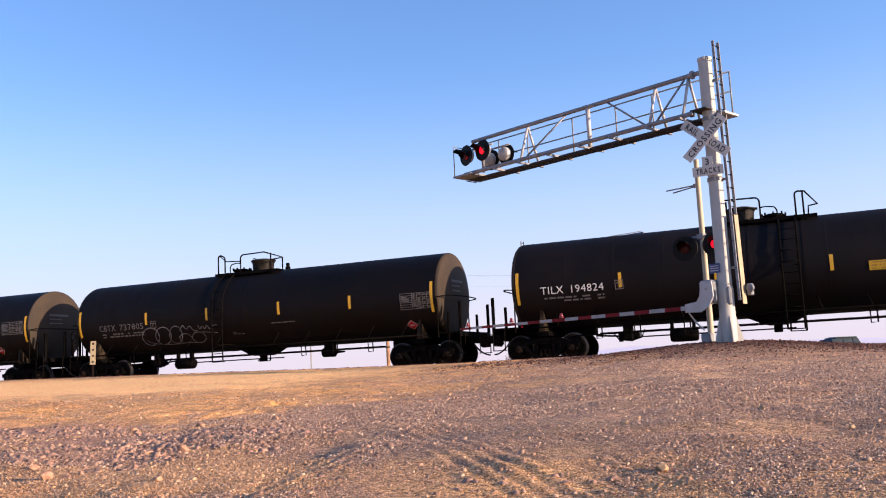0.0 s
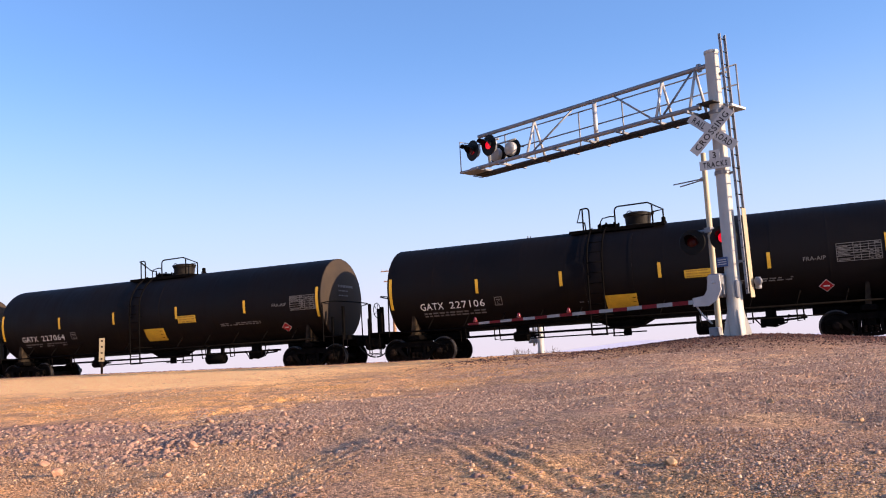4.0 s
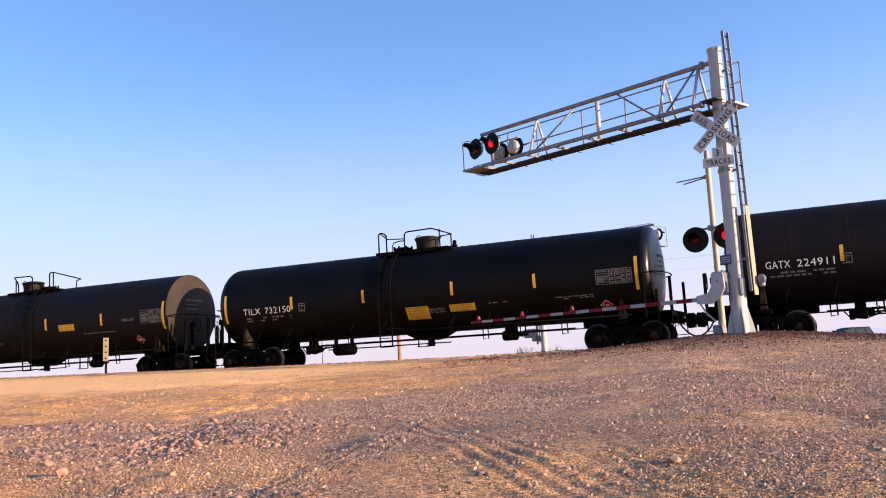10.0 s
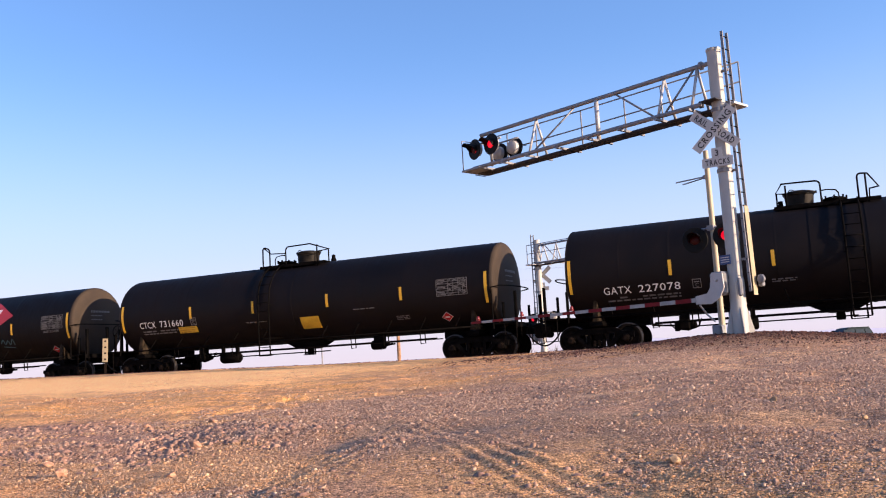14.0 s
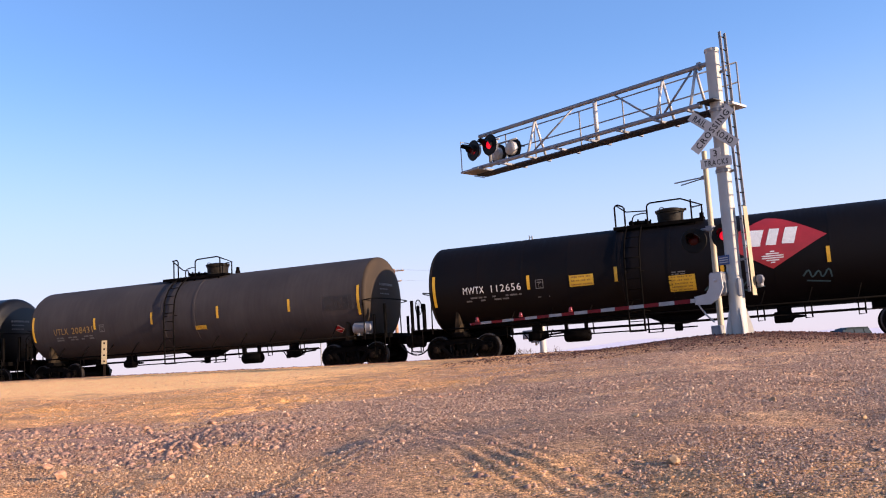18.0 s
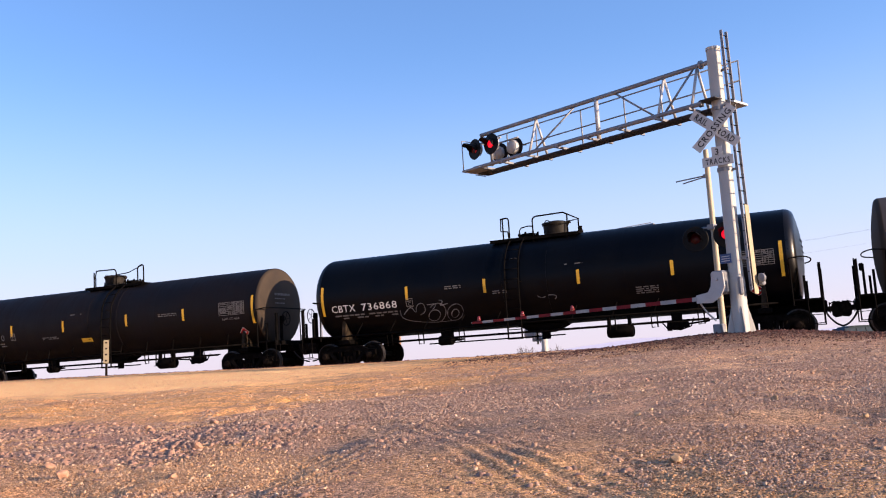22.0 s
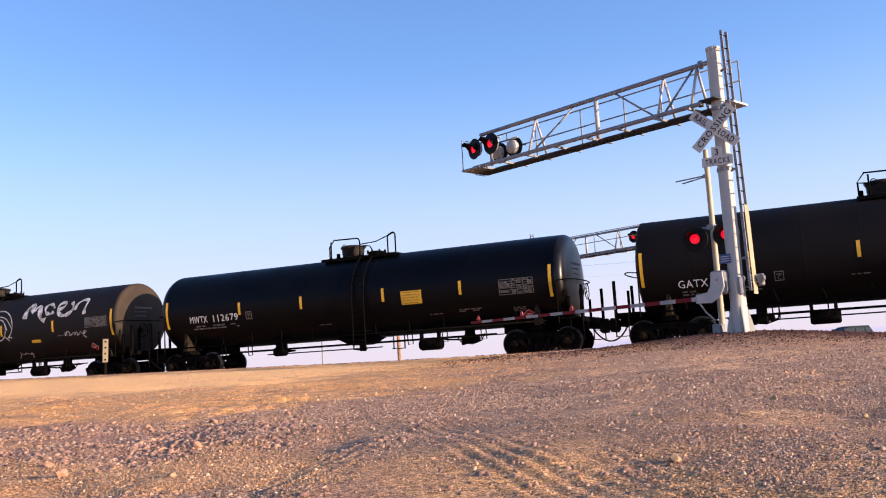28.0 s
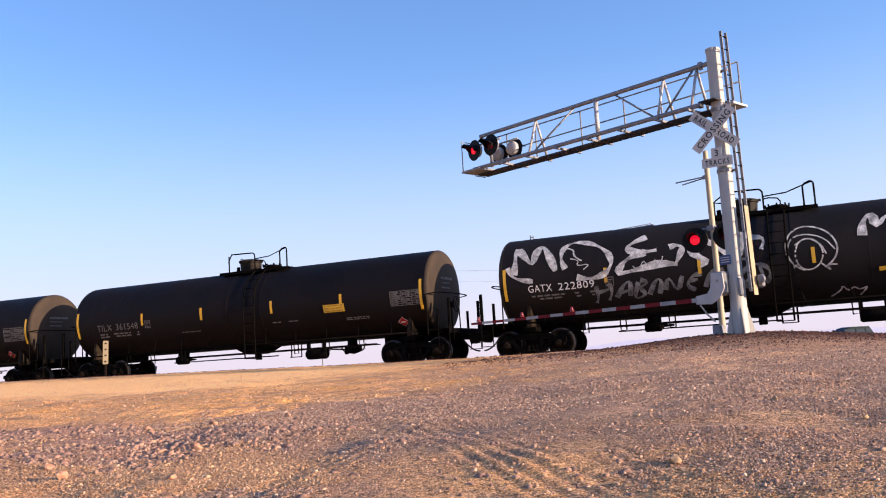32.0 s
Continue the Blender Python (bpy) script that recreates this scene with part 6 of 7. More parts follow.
    part("conduit", sh, M["alu"], sg)
    # gate mechanism and arm
    g = part("gate_mechanism", Shape().box((0.27, 0.16, 1.10), (0.34, 0.42, 0.52), bev=0.05), M["galv"], sg, "grey cast gate mechanism")
    part("gate_shaft", Shape().lathe([(0.035, -0.05), (0.035, 0.0), (0.02, 0.015), (0.0, 0.015)], Matrix.Translation((0.25, 0.42, 1.17)) @ AX["y"], 18), M["alu"], g)
    sh = Shape().prism([(0.10, 1.32), (0.36, 1.34), (0.42, 1.02), (0.50, 0.90), (0.80, 0.86), (0.80, 0.68), (0.42, 0.66), (0.20, 0.78), (0.08, 1.00)], 0.36, 0.40, 1)
    part("gate_bracket", sh, M["alu"], g)
    part("counterweight", Shape().box((-0.20, 0.20, 0.98), (0.10, 0.10, 0.40), bev=0.03), M["galv"], g)
    arm = part("gate_arm", Shape().box((4.40, 0.38, 0.775), (7.26, 0.035, 0.045)), M["gate_white"], sg, "long red and white striped gate arm")
    step = 7.22 / 17.3
    for k in range(18):
        x0, x1 = 0.78 + step * max(0.0, k - 0.7), 0.78 + step * (k + 0.3)
        part("stripe", Shape().box(((x0 + x1) / 2, 0.405, 0.775), (x1 - x0, 0.014, 0.094 - 0.0017 * k)), M["gate_red" if k % 2 else "gate_white"], arm, "red stripe" if k % 2 else "white stripe")
    for x in (4.36, 6.07, 7.72):
        part("gate_lamp", Shape().box((x, 0.40, 0.85), (0.09, 0.07, 0.05)).lathe([(0.04, 0.0), (0.04, 0.05), (0.025, 0.075), (0.0, 0.08)], Matrix.Translation((x, 0.40, 0.87)), 12), M["gate_lamp"], arm, "small lit red gate lamp")
    return sg


ARM = 156.05
signal = build_signal(pose(MAST[0], MAST[1], 0.28, 0, 0, ARM), True)
build_signal(pose(-14.3, 46.6, -0.12, 0, 0, ARM + 180), False)


# ---- beside the tracks ----
def gz(x, y):
    return float(ground_z(np.array([x]), np.array([y]))[0])


def build_marker_post():
    x, y = -24.7, 25.5
    z = gz(x, y)
    p = thing("marker_post", pose(x, y, z, 0, 1.5, 22), "thin steel marker post with a cream plate", "marker post")
    part("post", Shape().box((0, 0, 0.62), (0.07, 0.05, 1.5)), M["rust"], p)
    pl = part("sign_plate", Shape().box((0, -0.04, 1.12), (0.20, 0.012, 0.86)), M["plate_cream"], p, "cream plate with dark marks")
    for k in range(4):
        part("plate_mark", Shape().box((0, -0.049, 1.45 - 0.22 * k), (0.07, 0.005, 0.06)), M["rust"], pl)


def build_pole(x, y, top, r, name, label, arms):
    z = gz(x, y)
    p = thing(name, pose(x, y, z), label, "utility pole" if arms else "pole")
    h = top - z
    part("pole", Shape().lathe([(r * 1.2, -0.1), (r, h * 0.5), (r * 0.75, h), (0.0, h + 0.02)], Matrix(), 12), M["wood"] if arms else M["galv"], p)
    for k, (dz, w) in enumerate(arms):
        arm = part("crossarm", Shape().box((0, -r, h - dz), (w, 0.09, 0.11), Matrix.Rotation(radians(8), 4, 'Z')), M["wood"], p)
        for s in (-0.9, -0.45, 0.45, 0.9):
            part("insulator", Shape().lathe([(0.03, 0.0), (0.05, 0.05), (0.03, 0.10), (0.045, 0.15), (0.0, 0.19)], Matrix.Translation((s * w / 2, -r, h - dz + 0.05)), 8), M["signwhite"], arm)
    return p


def build_bush(x, y, h, n, seed):
    rnd = random.Random(seed)
    b = thing("dry_bush", pose(x, y, gz(x, y)), "small leafless grey desert bush", "bush")
    for k in range(n):
        a, tilt = rnd.uniform(0, 6.28), rnd.uniform(0.3, 1.3)
        pts = [Vector((rnd.uniform(-0.1, 0.1), rnd.uniform(-0.1, 0.1), -0.03))]
        d = Vector((math.cos(a) * math.sin(tilt), math.sin(a) * math.sin(tilt), math.cos(tilt)))
        sh = Shape()
        for s in range(4):
            d = (d + Vector((rnd.uniform(-0.4, 0.4), rnd.uniform(-0.4, 0.4), rnd.uniform(-0.1, 0.4)))).normalized()
            pts.append(pts[-1] + d * h * rnd.uniform(0.2, 0.36))
            if s in (1, 2):
                e = (d + Vector((rnd.uniform(-1, 1), rnd.uniform(-1, 1), rnd.uniform(0, 0.6)))).normalized()
                sh.tube([pts[-1], pts[-1] + e * h * 0.25], 0.008, 4)
        sh.tube(pts, [0.022, 0.018, 0.014, 0.010, 0.006], 5)
        part("branch", sh, M["twig"], b)


def build_vehicle(x, y, z, yaw):
    v = thing("parked_car", pose(x, y, z, 0, 0, yaw), "dark green parked car with tinted windows", "car")
    body = [(-2.3, 0.35), (-2.25, 0.85), (-2.1, 0.98), (-1.9, 1.02), (0.75, 1.0), (1.9, 0.9), (2.2, 0.75), (2.25, 0.4), (1.9, 0.32), (-2.0, 0.32)]
    part("body", Shape().prism(body, -0.9, 0.9, 1), M["carpaint"], v)
    vs = []
    for s in (-1, 1):
        vs += [(-2.0, s * 0.84, 1.0), (0.9, s * 0.84, 1.0), (0.25, s * 0.66, 1.58), (-0.2, s * 0.64, 1.66), (-1.7, s * 0.64, 1.64)]
    part("cabin", Shape().add(vs, [(0, 1, 2, 3, 4), (9, 8, 7, 6, 5), (0, 5, 6, 1), (1, 6, 7, 2), (2, 7, 8, 3), (3, 8, 9, 4), (4, 9, 5, 0)]), M["carpaint"], v)
    part("windscreen", Shape().add([(0.86, -0.74, 1.05), (0.86, 0.74, 1.05), (0.29, 0.60, 1.56), (0.29, -0.60, 1.56)], [(0, 1, 2, 3)]), M["glass"], v).location = (0.012, 0, 0.012)
    for s in (-1, 1):
        for x0, x1 in ((0.70, -0.25), (-0.35, -1.15), (-1.25, -1.75)):
            part("side_window", Shape().box(((x0 + x1) / 2, s * 0.765, 1.30), (abs(x1 - x0), 0.03, 0.36), Matrix.Rotation(s * 0.28, 4, 'X')), M["glass"], v)
        part("mirror", Shape().box((0.75, s * 1.0, 1.08), (0.10, 0.20, 0.14), bev=0.03), M["carpaint"], v)
        part("headlight", Shape().box((2.16, s * 0.65, 0.72), (0.12, 0.34, 0.14), bev=0.03), M["signwhite"], v)
        for wx in (-1.4, 1.4):
            m = Matrix.Translation((wx, s * 0.82, 0.34)) @ AX["y"]
            w = part("wheel", Shape().lathe([(0.20, -0.10), (0.32, -0.10), (0.34, -0.06), (0.34, 0.06), (0.32, 0.10), (0.20, 0.10)], m, 20), M["rubber"], v)
            part("rim", Shape().lathe([(0.0, -0.09), (0.20, -0.085), (0.20, 0.085), (0.0, 0.09)], m, 16), M["alu"], w)


def build_wires(pole):
    # wires from the pole's crossarms to the next pole of the line
    for dz, off in ((0.05, -1.0), (0.05, 1.0), (1.15, 0.8)):
        h = 10.3 - gz(-42.0, 85.0) - dz
        pts = [(56 * k / 24, -0.17 + off * 0.3, h - 1.9 * 4 * (k / 24) * (1 - k / 24)) for k in range(25)]
        part("wire", Shape().tube(pts, 0.004, 4), M["galv"], pole)


def build_hills():
    # a lilac glow in the material imitates distance haze over the hills
    m = material("haze_glow_hills", (0.16, 0.15, 0.18), 1.0, 0, 0.15, 0.004, 0.05, 0.0, emit=(0.78, 0.74, 0.90, 0.40))
    rnd = random.Random(4)
    for nm, dist, a0, a1, hgt, seed in (("hills", 4200, 60, 111.0, 112, 3.0), ("hills", 3600, 40, 88, 96, 9.0)):
        n = 160
        vs, fs = [], []
        for i in range(n + 1):
            a = radians(a0 + (a1 - a0) * i / n)
            fade = min(1, i / 20, (n - i) / 46)
            h = hgt * fade * (0.62 + 0.75 * float(waves(np.array([i * 1.0]), np.array([seed]), seed, 34.0, 4)[0]))
            for k, (dd, hh) in enumerate(((0, -8), (120, h * 0.45), (300, max(-4, h)), (600, -8))):
                r = dist + dd
                vs.append((r * math.cos(a), r * math.sin(a), hh))
        for i in range(n):
            for k in range(3):
                fs.append((i * 4 + k, i * 4 + k + 1, i * 4 + 5 + k, i * 4 + 4 + k))
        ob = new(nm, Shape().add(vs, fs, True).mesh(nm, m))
        tagged(ob, "low lilac desert hills on the horizon, glowing as if hazy", "hills", kind="structure")


build_marker_post()
build_pole(-27.2, 45.0, 3.2, 0.035, "thin_pole", "thin grey steel pole", ())
line_pole = build_pole(-42.0, 85.0, 10.3, 0.17, "utility_pole", "weathered wooden utility pole with two crossarms", ((0.25, 2.4), (1.35, 1.8)))
build_bush(-14.4, 43.5, 0.95, 22, 5)
build_bush(-12.7, 43.0, 0.80, 10, 8)
build_vehicle(0.95, 78.0, gz(0.95, 78.0), -142)
build_pole(14.0, 85.0, 10.3, 0.17, "utility_pole", "weathered wooden utility pole with two crossarms", ((0.25, 2.4), (1.35, 1.8)))
build_wires(line_pole)
build_hills()


# ---- stones ----
def stone_paint(name, cols, rough=0.9):
    m = bpy.data.materials.new(name)
    m.use_nodes = True
    n, l = m.node_tree.nodes, m.node_tree.links
    b = n["Principled BSDF"]
    b.inputs["Roughness"].default_value = rough
    b.inputs["Specular IOR Level"].default_value = 0.3
    cols = [(c[0] * 1.02, c[1] * 0.885, c[2] * 0.68) for c in cols]
    geo = n.new("ShaderNodeNewGeometry")
    ramp = n.new("ShaderNodeValToRGB")
    ramp.color_ramp.elements[0].color = (*cols[0], 1)
    ramp.color_ramp.elements[1].color = (*cols[-1], 1)
    for k, c in enumerate(cols[1:-1]):
        e = ramp.color_ramp.elements.new((k + 1) / (len(cols) - 1))
        e.color = (*c, 1)
    l.new(geo.outputs["Random Per Island"], ramp.inputs["Fac"])
    tc = n.new("ShaderNodeTexCoord")
    t = n.new("ShaderNodeTexNoise")
    t.inputs["Scale"].default_value = 45
    t.inputs["Detail"].default_value = 4
    l.new(tc.outputs["Object"], t.inputs["Vector"])
    mr = n.new("ShaderNodeMapRange")
    mr.inputs["From Min"].default_value = 0.25
    mr.inputs["From Max"].default_value = 0.75
    mr.inputs["To Min"].default_value = 0.6
    mr.inputs["To Max"].default_value = 1.3
    l.new(t.outputs["Fac"], mr.inputs["Value"])
    mx = n.new("ShaderNodeMix")
    mx.data_type = 'RGBA'
    mx.blend_type = 'MULTIPLY'
    mx.inputs["Factor"].default_value = 0.8
    l.new(ramp.outputs["Color"], mx.inputs["A"])
    l.new(mr.outputs["Result"], mx.inputs["B"])
    l.new(mx.outputs["Result"], b.inputs["Base Color"])
    bp = n.new("ShaderNodeBump")
    bp.inputs["Strength"].default_value = 0.4
    bp.inputs["Distance"].default_value = 0.01
    l.new(t.outputs["Fac"], bp.inputs["Height"])
    l.new(bp.outputs["Normal"], b.inputs["Normal"])
    return m


STONE = stone_paint("mixed_stones", [(0.15, 0.10, 0.09), (0.36, 0.235, 0.20), (0.70, 0.55, 0.47), (0.50, 0.34, 0.285), (0.27, 0.18, 0.16), (0.62, 0.47, 0.40), (0.31, 0.20, 0.165), (0.46, 0.30, 0.24), (0.23, 0.155, 0.14), (0.56, 0.395, 0.33)])
SANDY = stone_paint("sandy_stones", [(0.26, 0.155, 0.10), (0.58, 0.36, 0.22), (0.64, 0.43, 0.29), (0.36, 0.22, 0.145), (0.70, 0.52, 0.40), (0.50, 0.30, 0.19)])
RUBBLE = stone_paint("pink_rubble", [(0.12, 0.085, 0.09), (0.40, 0.255, 0.23), (0.24, 0.165, 0.165), (0.52, 0.34, 0.29), (0.16, 0.12, 0.125), (0.45, 0.29, 0.25), (0.30, 0.20, 0.19), (0.62, 0.45, 0.37)])
BALLAST = stone_paint("crushed_ballast", [(0.030, 0.020, 0.022), (0.080, 0.036, 0.036), (0.115, 0.052, 0.050), (0.044, 0.026, 0.029), (0.092, 0.041, 0.041), (0.20, 0.115, 0.11)])
# angular chip: five-sided foot, three-sided top, open beneath
CHIP_V = np.array([(math.cos(a), math.sin(a), -0.45) for a in (0.2, 1.5, 2.6, 3.9, 5.2)] + [(0.62 * math.cos(a), 0.62 * math.sin(a), 0.72) for a in (0.9, 3.1, 5.0)])
CHIP_F = np.array([(0, 1, 5), (1, 2, 5), (2, 6, 5), (2, 3, 6), (3, 4, 6), (4, 7, 6), (4, 0, 7), (0, 5, 7), (5, 6, 7)])
# small splinter: a four-sided point, open beneath
GRIT_V = np.array([(1, 0, -0.2), (0, 1, -0.2), (-1, 0, -0.2), (0, -1, -0.2), (0, 0, 0.95)], float)
GRIT_F = np.array([(0, 1, 4), (1, 2, 4), (2, 3, 4), (3, 0, 4)])
OCT_V = np.array([(1, 0, 0), (0, 1, 0), (-1, 0, 0), (0, -1, 0), (0, 0, 1), (0, 0, -1)], float)
OCT_F = np.array([(0, 1, 4), (1, 2, 4), (2, 3, 4), (3, 0, 4), (1, 0, 5), (2, 1, 5), (3, 2, 5), (0, 3, 5)])


def stones(name, xs, ys, sizes, mat, label, rng, form="oct", sink=0.25, flat=0.75):
    base_v, base_f = {"oct": (OCT_V, OCT_F), "chip": (CHIP_V, CHIP_F), "grit": (GRIT_V, GRIT_F)}[form]
    n, k = len(xs), len(base_v)
    v = base_v[None] * (1 + rng.uniform(-0.38, 0.38, (n, k, 1))) + rng.uniform(-0.12, 0.12, (n, k, 3))
    v = v * rng.uniform(0.5, 1.4, (n, 1, 3)) * np.array([1, 1, flat]) * sizes[:, None, None] / 2
    a = rng.uniform(0, 2 * math.pi, n)
    c, s = np.cos(a)[:, None], np.sin(a)[:, None]
    x = v[..., 0] * c - v[..., 1] * s + xs[:, None]
    y = v[..., 0] * s + v[..., 1] * c + ys[:, None]
    z = v[..., 2] + (ground_z(xs, ys) + sizes * (0.36 - sink))[:, None]
    vs = np.stack([x, y, z], -1).reshape(-1, 3)
    fs = (base_f[None] + (np.arange(n) * k)[:, None, None]).reshape(-1, 3)
    me = bpy.data.meshes.new(name)
    nf = len(fs)
    me.vertices.add(len(vs))
    me.vertices.foreach_set("co", vs.ravel())
    me.loops.add(nf * 3)
    me.loops.foreach_set("vertex_index", fs.ravel().astype(np.int32))
    me.polygons.add(nf)
    me.polygons.foreach_set("loop_start", np.arange(0, nf * 3, 3, dtype=np.int32))
    me.polygons.foreach_set("loop_total", np.full(nf, 3, dtype=np.int32))
    me.materials.append(mat)
    me.update(calc_edges=True)
    me.validate()
    return tagged(new(name, me), label, name.split("_")[-1], kind="stuff")


def wedge(rng, n, d0, d1, power=1.0, spread=30):
    """Random places ahead of the camera, between two distances; power below 1 crowds them near."""
    d = d0 + (d1 - d0) * rng.random(n) ** (1 / power)
    a = radians(113) + radians(spread) * rng.uniform(-1, 1, n)
    return d * np.cos(a), d * np.sin(a)


def scatter():
    rng = np.random.default_rng(7)

    def bare(x, y):
        """Zero to one: how far the ground lies open, as packed sand without stones."""
        way = smooth01(13.2, 14.4, y) * smooth01(-7.5, -10.0, x)
        tongue = np.exp(-((x + 7.2) / 2.3) ** 2 - ((y - 10.7 + 0.25 * (x + 7)) / 0.9) ** 4)
        return np.maximum(way * 0.90, tongue * 0.6)

    # close to the eye small grit, farther up the slope coarser stones
    for n, d0, d1, s0, s1, form in ((200000, 2.9, 6.8, 0.0055, 0.017, "grit"), (150000, 6.2, 11.5, 0.011, 0.030, "grit"), (110000, 10.5, 25.0, 0.017, 0.044, "grit"),
                                    (8000, 3.0, 9.0, 0.014, 0.034, "chip"), (8000, 8.0, 22.0, 0.022, 0.055, "chip")):
        x, y = wedge(rng, n, d0, d1, 1.5)
        thick = 0.36 + 1.5 * waves(x, y, 2.2, 1.3, 3) + 1.4 * waves(x, y, 7.7, 0.45, 2) + 0.36 * smooth01(-7.5, -3.5, x) - 0.30 * smooth01(-1.6, -0.2, x) * smooth01(13, 8, y)
        mound = ((x + 1.0) / 6.0) ** 2 + ((y - 21.3) / 3.0) ** 2
        lat = (x + 1.22) * 0.8 + (y - 3.8) * 0.6
        worn = np.where((np.abs(lat) < 0.34) & (y < 5.8), 0.45, 1.0)
        keep = (thick * worn > rng.random(n)) & (bare(x, y) < rng.random(n)) & (y < 24.6) & (mound > rng.uniform(0.5, 1.3, n))
        x, y = x[keep], y[keep]
        size = s0 + (s1 - s0) * rng.random(len(x)) ** 2.0
        sandy = x + 5.4 - 2.6 * smooth01(5.0, 3.6, y) + 4.5 * waves(x, y, 4.9, 1.7, 3) + 0.10 * (y - 8) < 0
        for pick, mat, word in ((sandy, SANDY, "sandy orange"), (~sandy, STONE, "pinkish grey")):
            stones("loose_gravel", x[pick], y[pick], size[pick], mat, word + (" loose grit over the dirt" if s1 < 0.02 else " loose gravel over the dirt"), rng, form, 0.11 if form == "grit" else 0.25, 0.62)
    x, y = wedge(rng, 1300, 3.2, 16.0, 0.9)
    keep = waves(x, y, 6.4, 1.6, 3) > rng.uniform(-0.45, 0.55, len(x))
    x, y = x[keep], y[keep]
    stones("scattered_pebbles", x, y, 0.012 + 0.024 * rng.random(len(x)) ** 2.5, STONE, "scattered pebbles on the dirt", rng, "chip", 0.25, 0.62)
    # rubble patch of angular ballast
    n = 15000
    u, d = rng.normal(0.3, 1.6, n), rng.normal(-0.12, 0.48, n)
    x, y = -5.2 + 0.9 * u + 0.435 * d, 5.62 - 0.435 * u + 0.9 * d
    keep = waves(x, y, 9.3, 0.7, 3) > rng.uniform(-0.25, 0.45, n)
    x, y = x[keep], y[keep]
    n = len(x)
    stones("spilled_ballast", x, y, 0.014 + 0.056 * rng.random(n) ** 3.5, RUBBLE, "spilled patch of angular pink ballast", rng, "chip", 0.28, 0.48)
    n = 1500
    x, y = rng.normal(-2.6, 1.3, n), rng.normal(9.4, 0.5, n)
    stones("spilled_ballast", x, y, 0.012 + 0.03 * rng.random(n) ** 2, RUBBLE, "low ridge of purple crushed stone", rng)
    # dark ballast of the mound and the shoulder by the track
    n = 46000
    x, y = rng.uniform(-9, 7, n), rng.uniform(16.0, 24.8, n)
    keep = np.exp(-((x + 1.2) / 5.5) ** 2 - ((y - 21.6) / 2.4) ** 2) > rng.random(n) * 0.9
    x, y = x[keep], y[keep]
    stones("mound_ballast", x, y, 0.02 + 0.04 * rng.random(len(x)) ** 1.5, BALLAST, "dark red-brown ballast round the signal foot", rng)
    n = 14000
    x, y = rng.uniform(-60, 12, n), rng.uniform(24.3, 27.6, n)
    stones("shoulder_ballast", x, y, rng.uniform(0.03, 0.06, n), BALLAST, "ballast shoulder along the track", rng)


scatter()


PALE = stone_paint("pale_rock", [(0.40, 0.30, 0.22), (0.48, 0.37, 0.28)])
PINK = stone_paint("pink_rock", [(0.38, 0.235, 0.19), (0.46, 0.29, 0.235)])


def single_rock(x, y, size, seed, label):
    rng = np.random.default_rng(seed)
    p = rng.normal(size=(16, 3))
    p = p / np.linalg.norm(p, axis=1)[:, None] * rng.uniform(0.8, 1.1, (16, 1)) * np.array([1.0, 0.8, 0.62]) * size / 2
    bm = bmesh.new()
    for v in p:
        bm.verts.new(v)
    hull = bmesh.ops.convex_hull(bm, input=bm.verts)
    bmesh.ops.delete(bm, geom=[v for v in hull["geom_interior"] if isinstance(v, bmesh.types.BMVert)], context='VERTS')
    bmesh.ops.bevel(bm, geom=bm.edges[:], offset=size * 0.03, segments=1, affect='EDGES')
    me = bpy.data.meshes.new("rock")
    bm.to_mesh(me)
    bm.free()
    me.materials.append(PALE if "pale" in label or "tan" in label else PINK)
    ob = new("rock", me)
    ob.matrix_basis = pose(x, y, gz(x, y) + size * 0.18, 0, 0, seed * 47)
    return tagged(ob, label, "rock", "loose rocks")


ROCKS = (
    (-0.72, 4.22, 0.082, "pale angular rock on the gravel"),
    (-3.99, 4.92, 0.113, "pinkish angular rock in the rubble"),
    (-4.31, 4.94, 0.108, "pink rock in the rubble patch"),
    (-4.16, 3.94, 0.109, "flat pink rock on the dirt"),
    (-4.56, 4.23, 0.087, "pink rock on the dirt"),
    (-3.23, 3.79, 0.063, "small pink rock on the dirt"),
    (-0.41, 6.56, 0.083, "low tan rock on the gravel"),
    (-1.01, 8.21, 0.063, "small pale rock on the gravel"),
    (-5.34, 6.85, 0.121, "pink rock at the edge of the rubble"),
    (-5.69, 6.38, 0.098, "pink rock at the edge of the rubble"),
    (-1.19, 6.21, 0.040, "small pale rock on the gravel"),
    (0.12, 5.69, 0.058, "tan rock on the gravel"),
    (-1.22, 5.88, 0.053, "small tan rock on the gravel"),
    (-4.74, 7.16, 0.098, "pink rock on the dirt"),
)
for k, (rx, ry, rs, rl) in enumerate(ROCKS):
    single_rock(rx, ry, rs, k + 3, rl)


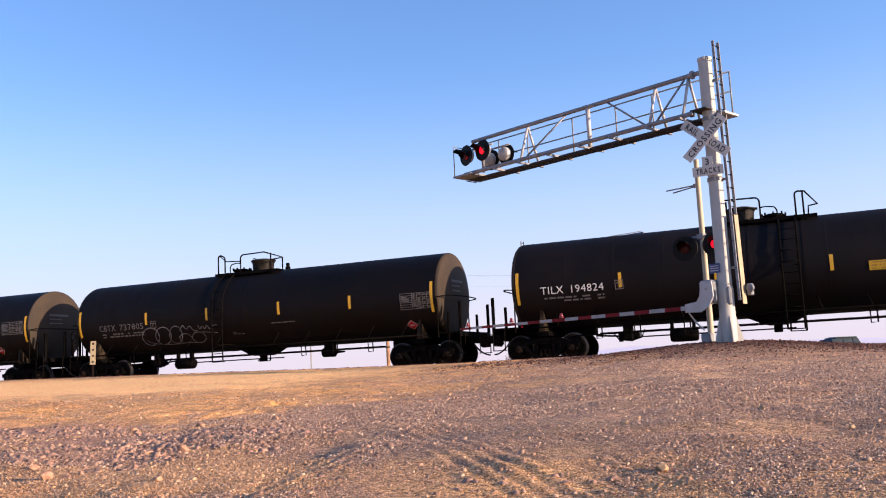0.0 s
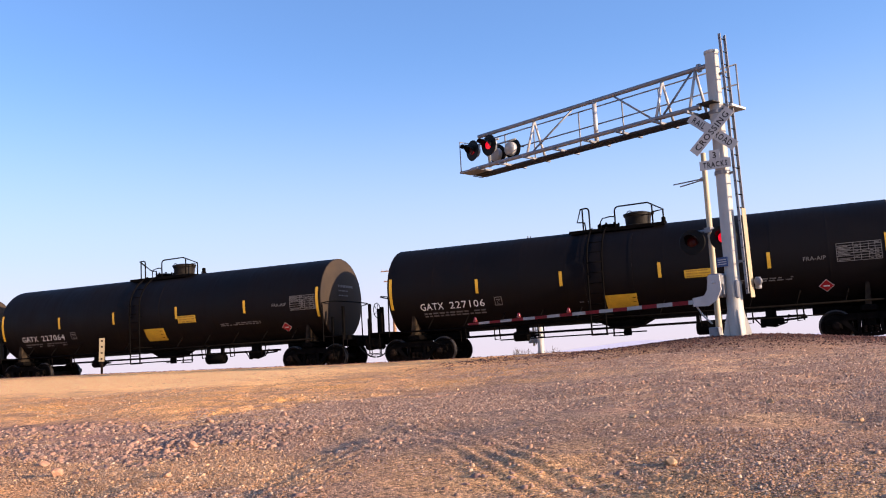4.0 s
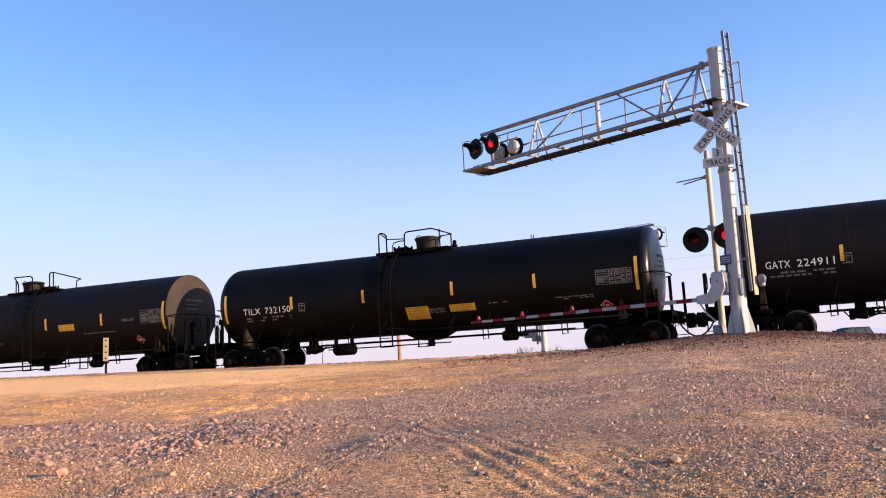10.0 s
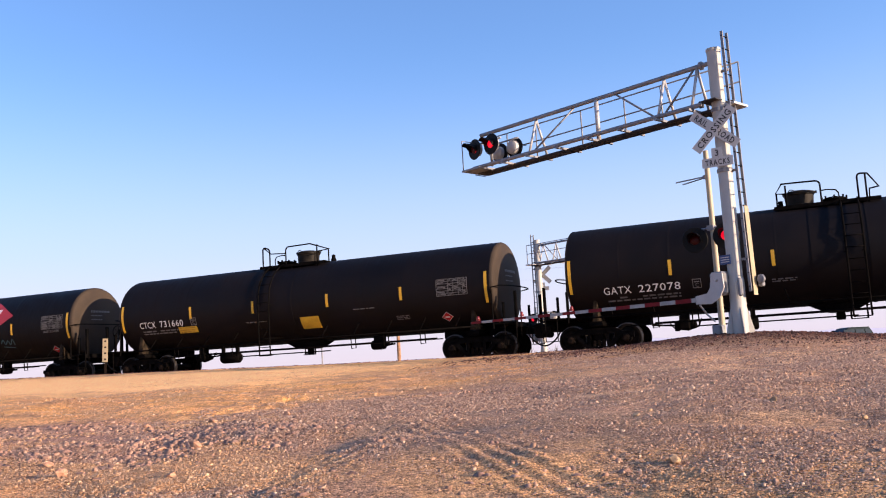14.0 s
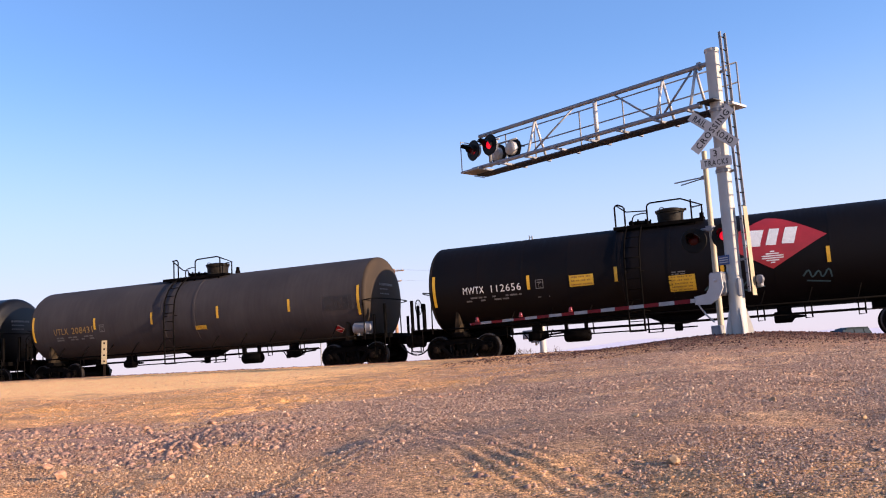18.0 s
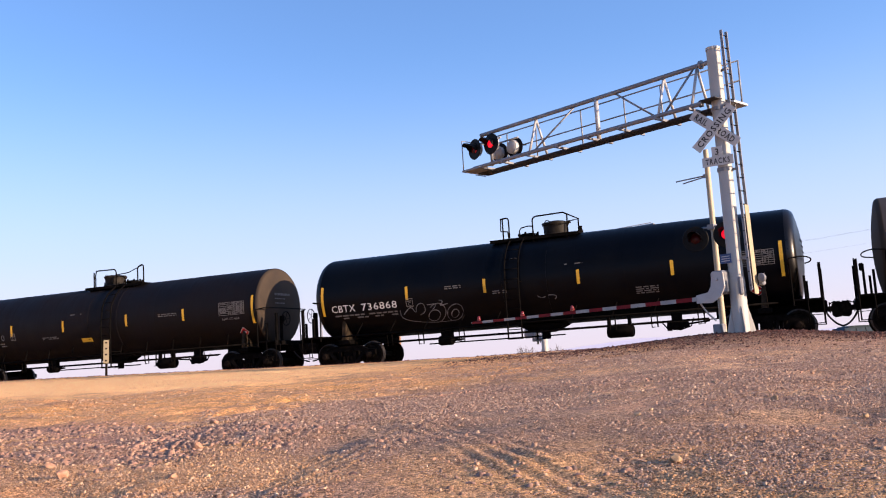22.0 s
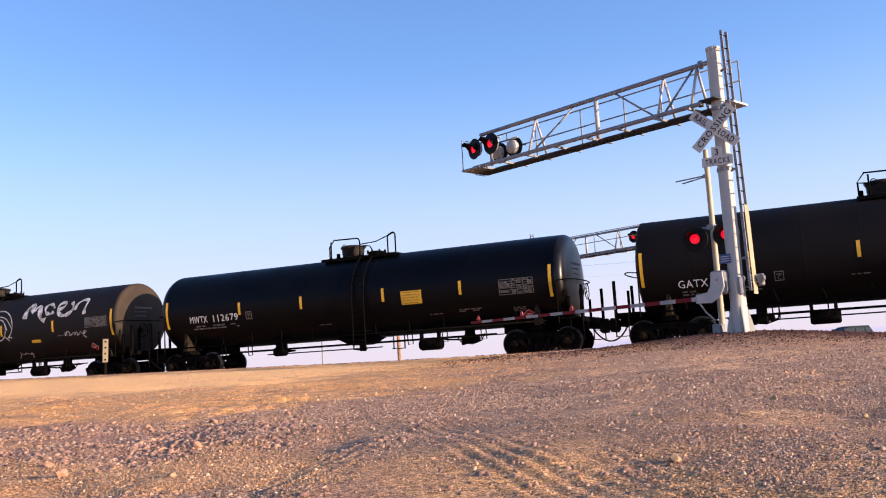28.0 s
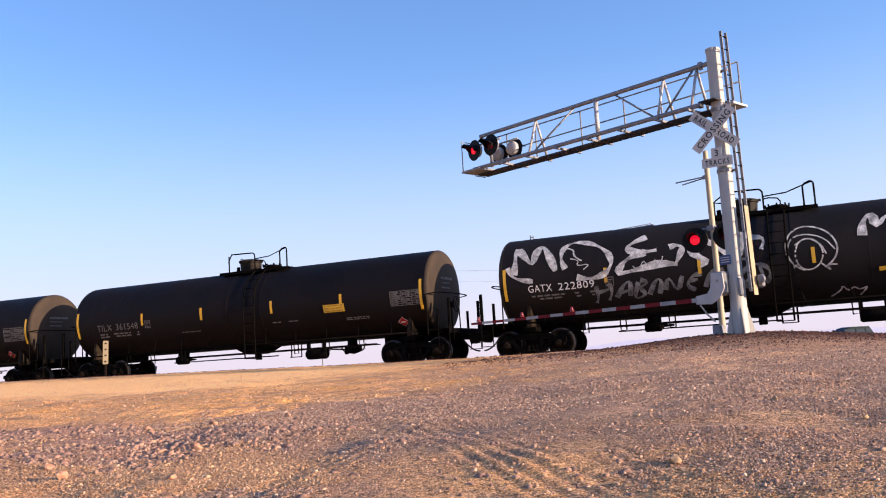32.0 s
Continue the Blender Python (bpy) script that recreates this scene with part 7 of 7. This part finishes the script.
# ---- how the train runs ----
# seconds, metres a second
PACE = ((0, 8.04), (5, 8.03), (9.5, 7.97), (12, 7.945), (15.5, 8.02), (19, 8.085), (24, 8.07), (32, 8.07))
PACE_T = np.linspace(0, 32, 3201)
PACE_V = np.interp(PACE_T, [p[0] for p in PACE], [p[1] for p in PACE])
PACE_S = np.concatenate([[0.0], np.cumsum((PACE_V[1:] + PACE_V[:-1]) * 0.005)])


def run(t):
    """How far the train has come at t seconds."""
    return float(np.interp(t, PACE_T, PACE_S))


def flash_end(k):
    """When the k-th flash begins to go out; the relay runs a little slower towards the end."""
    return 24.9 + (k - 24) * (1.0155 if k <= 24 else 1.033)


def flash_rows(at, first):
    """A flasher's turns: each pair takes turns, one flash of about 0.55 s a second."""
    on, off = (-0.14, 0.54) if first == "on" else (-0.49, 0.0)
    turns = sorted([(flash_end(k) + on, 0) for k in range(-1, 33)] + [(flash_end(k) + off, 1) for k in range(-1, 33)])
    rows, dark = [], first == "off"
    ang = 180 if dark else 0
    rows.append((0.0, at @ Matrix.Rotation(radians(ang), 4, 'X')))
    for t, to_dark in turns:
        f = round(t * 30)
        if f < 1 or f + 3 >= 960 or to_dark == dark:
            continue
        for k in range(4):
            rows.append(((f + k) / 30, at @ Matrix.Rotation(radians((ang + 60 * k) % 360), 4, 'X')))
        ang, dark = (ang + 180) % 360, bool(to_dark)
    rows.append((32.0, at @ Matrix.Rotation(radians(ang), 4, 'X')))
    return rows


def motions():
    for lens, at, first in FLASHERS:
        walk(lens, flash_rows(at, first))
    for car, mid in train:
        walk(car, [(t, pose(mid + run(t), TRACK_Y, 0)) for t in range(33)])
        t_in = max(0.0, min(32.0, (-70 - mid) / 8.04))
        t_out = max(0.0, min(32.0, (20 - mid) / 8.04))
        sets = [w for w in car.children if w.name.startswith("wheelset")]
        f0, f1 = int(t_in * 30), int(t_out * 30)
        times = [f / 30 for f in range(f0, f1 + 1, 2)]
        if times and times[0] > 0:
            times = [0.0] + times
        for w in sets:
            base = w.location.copy()
            rows = []
            for t in times:
                tt = max(t, t_in)
                rows.append((t, pose(base.x, 0, base.z, 0, math.degrees((run(tt) - run(t_in)) / WHEEL_R) % 360, 0)))
            if len(rows) > 1:
                if rows[-1][0] < 32:
                    rows.append((32.0, rows[-1][1]))
                walk(w, rows)


motions()
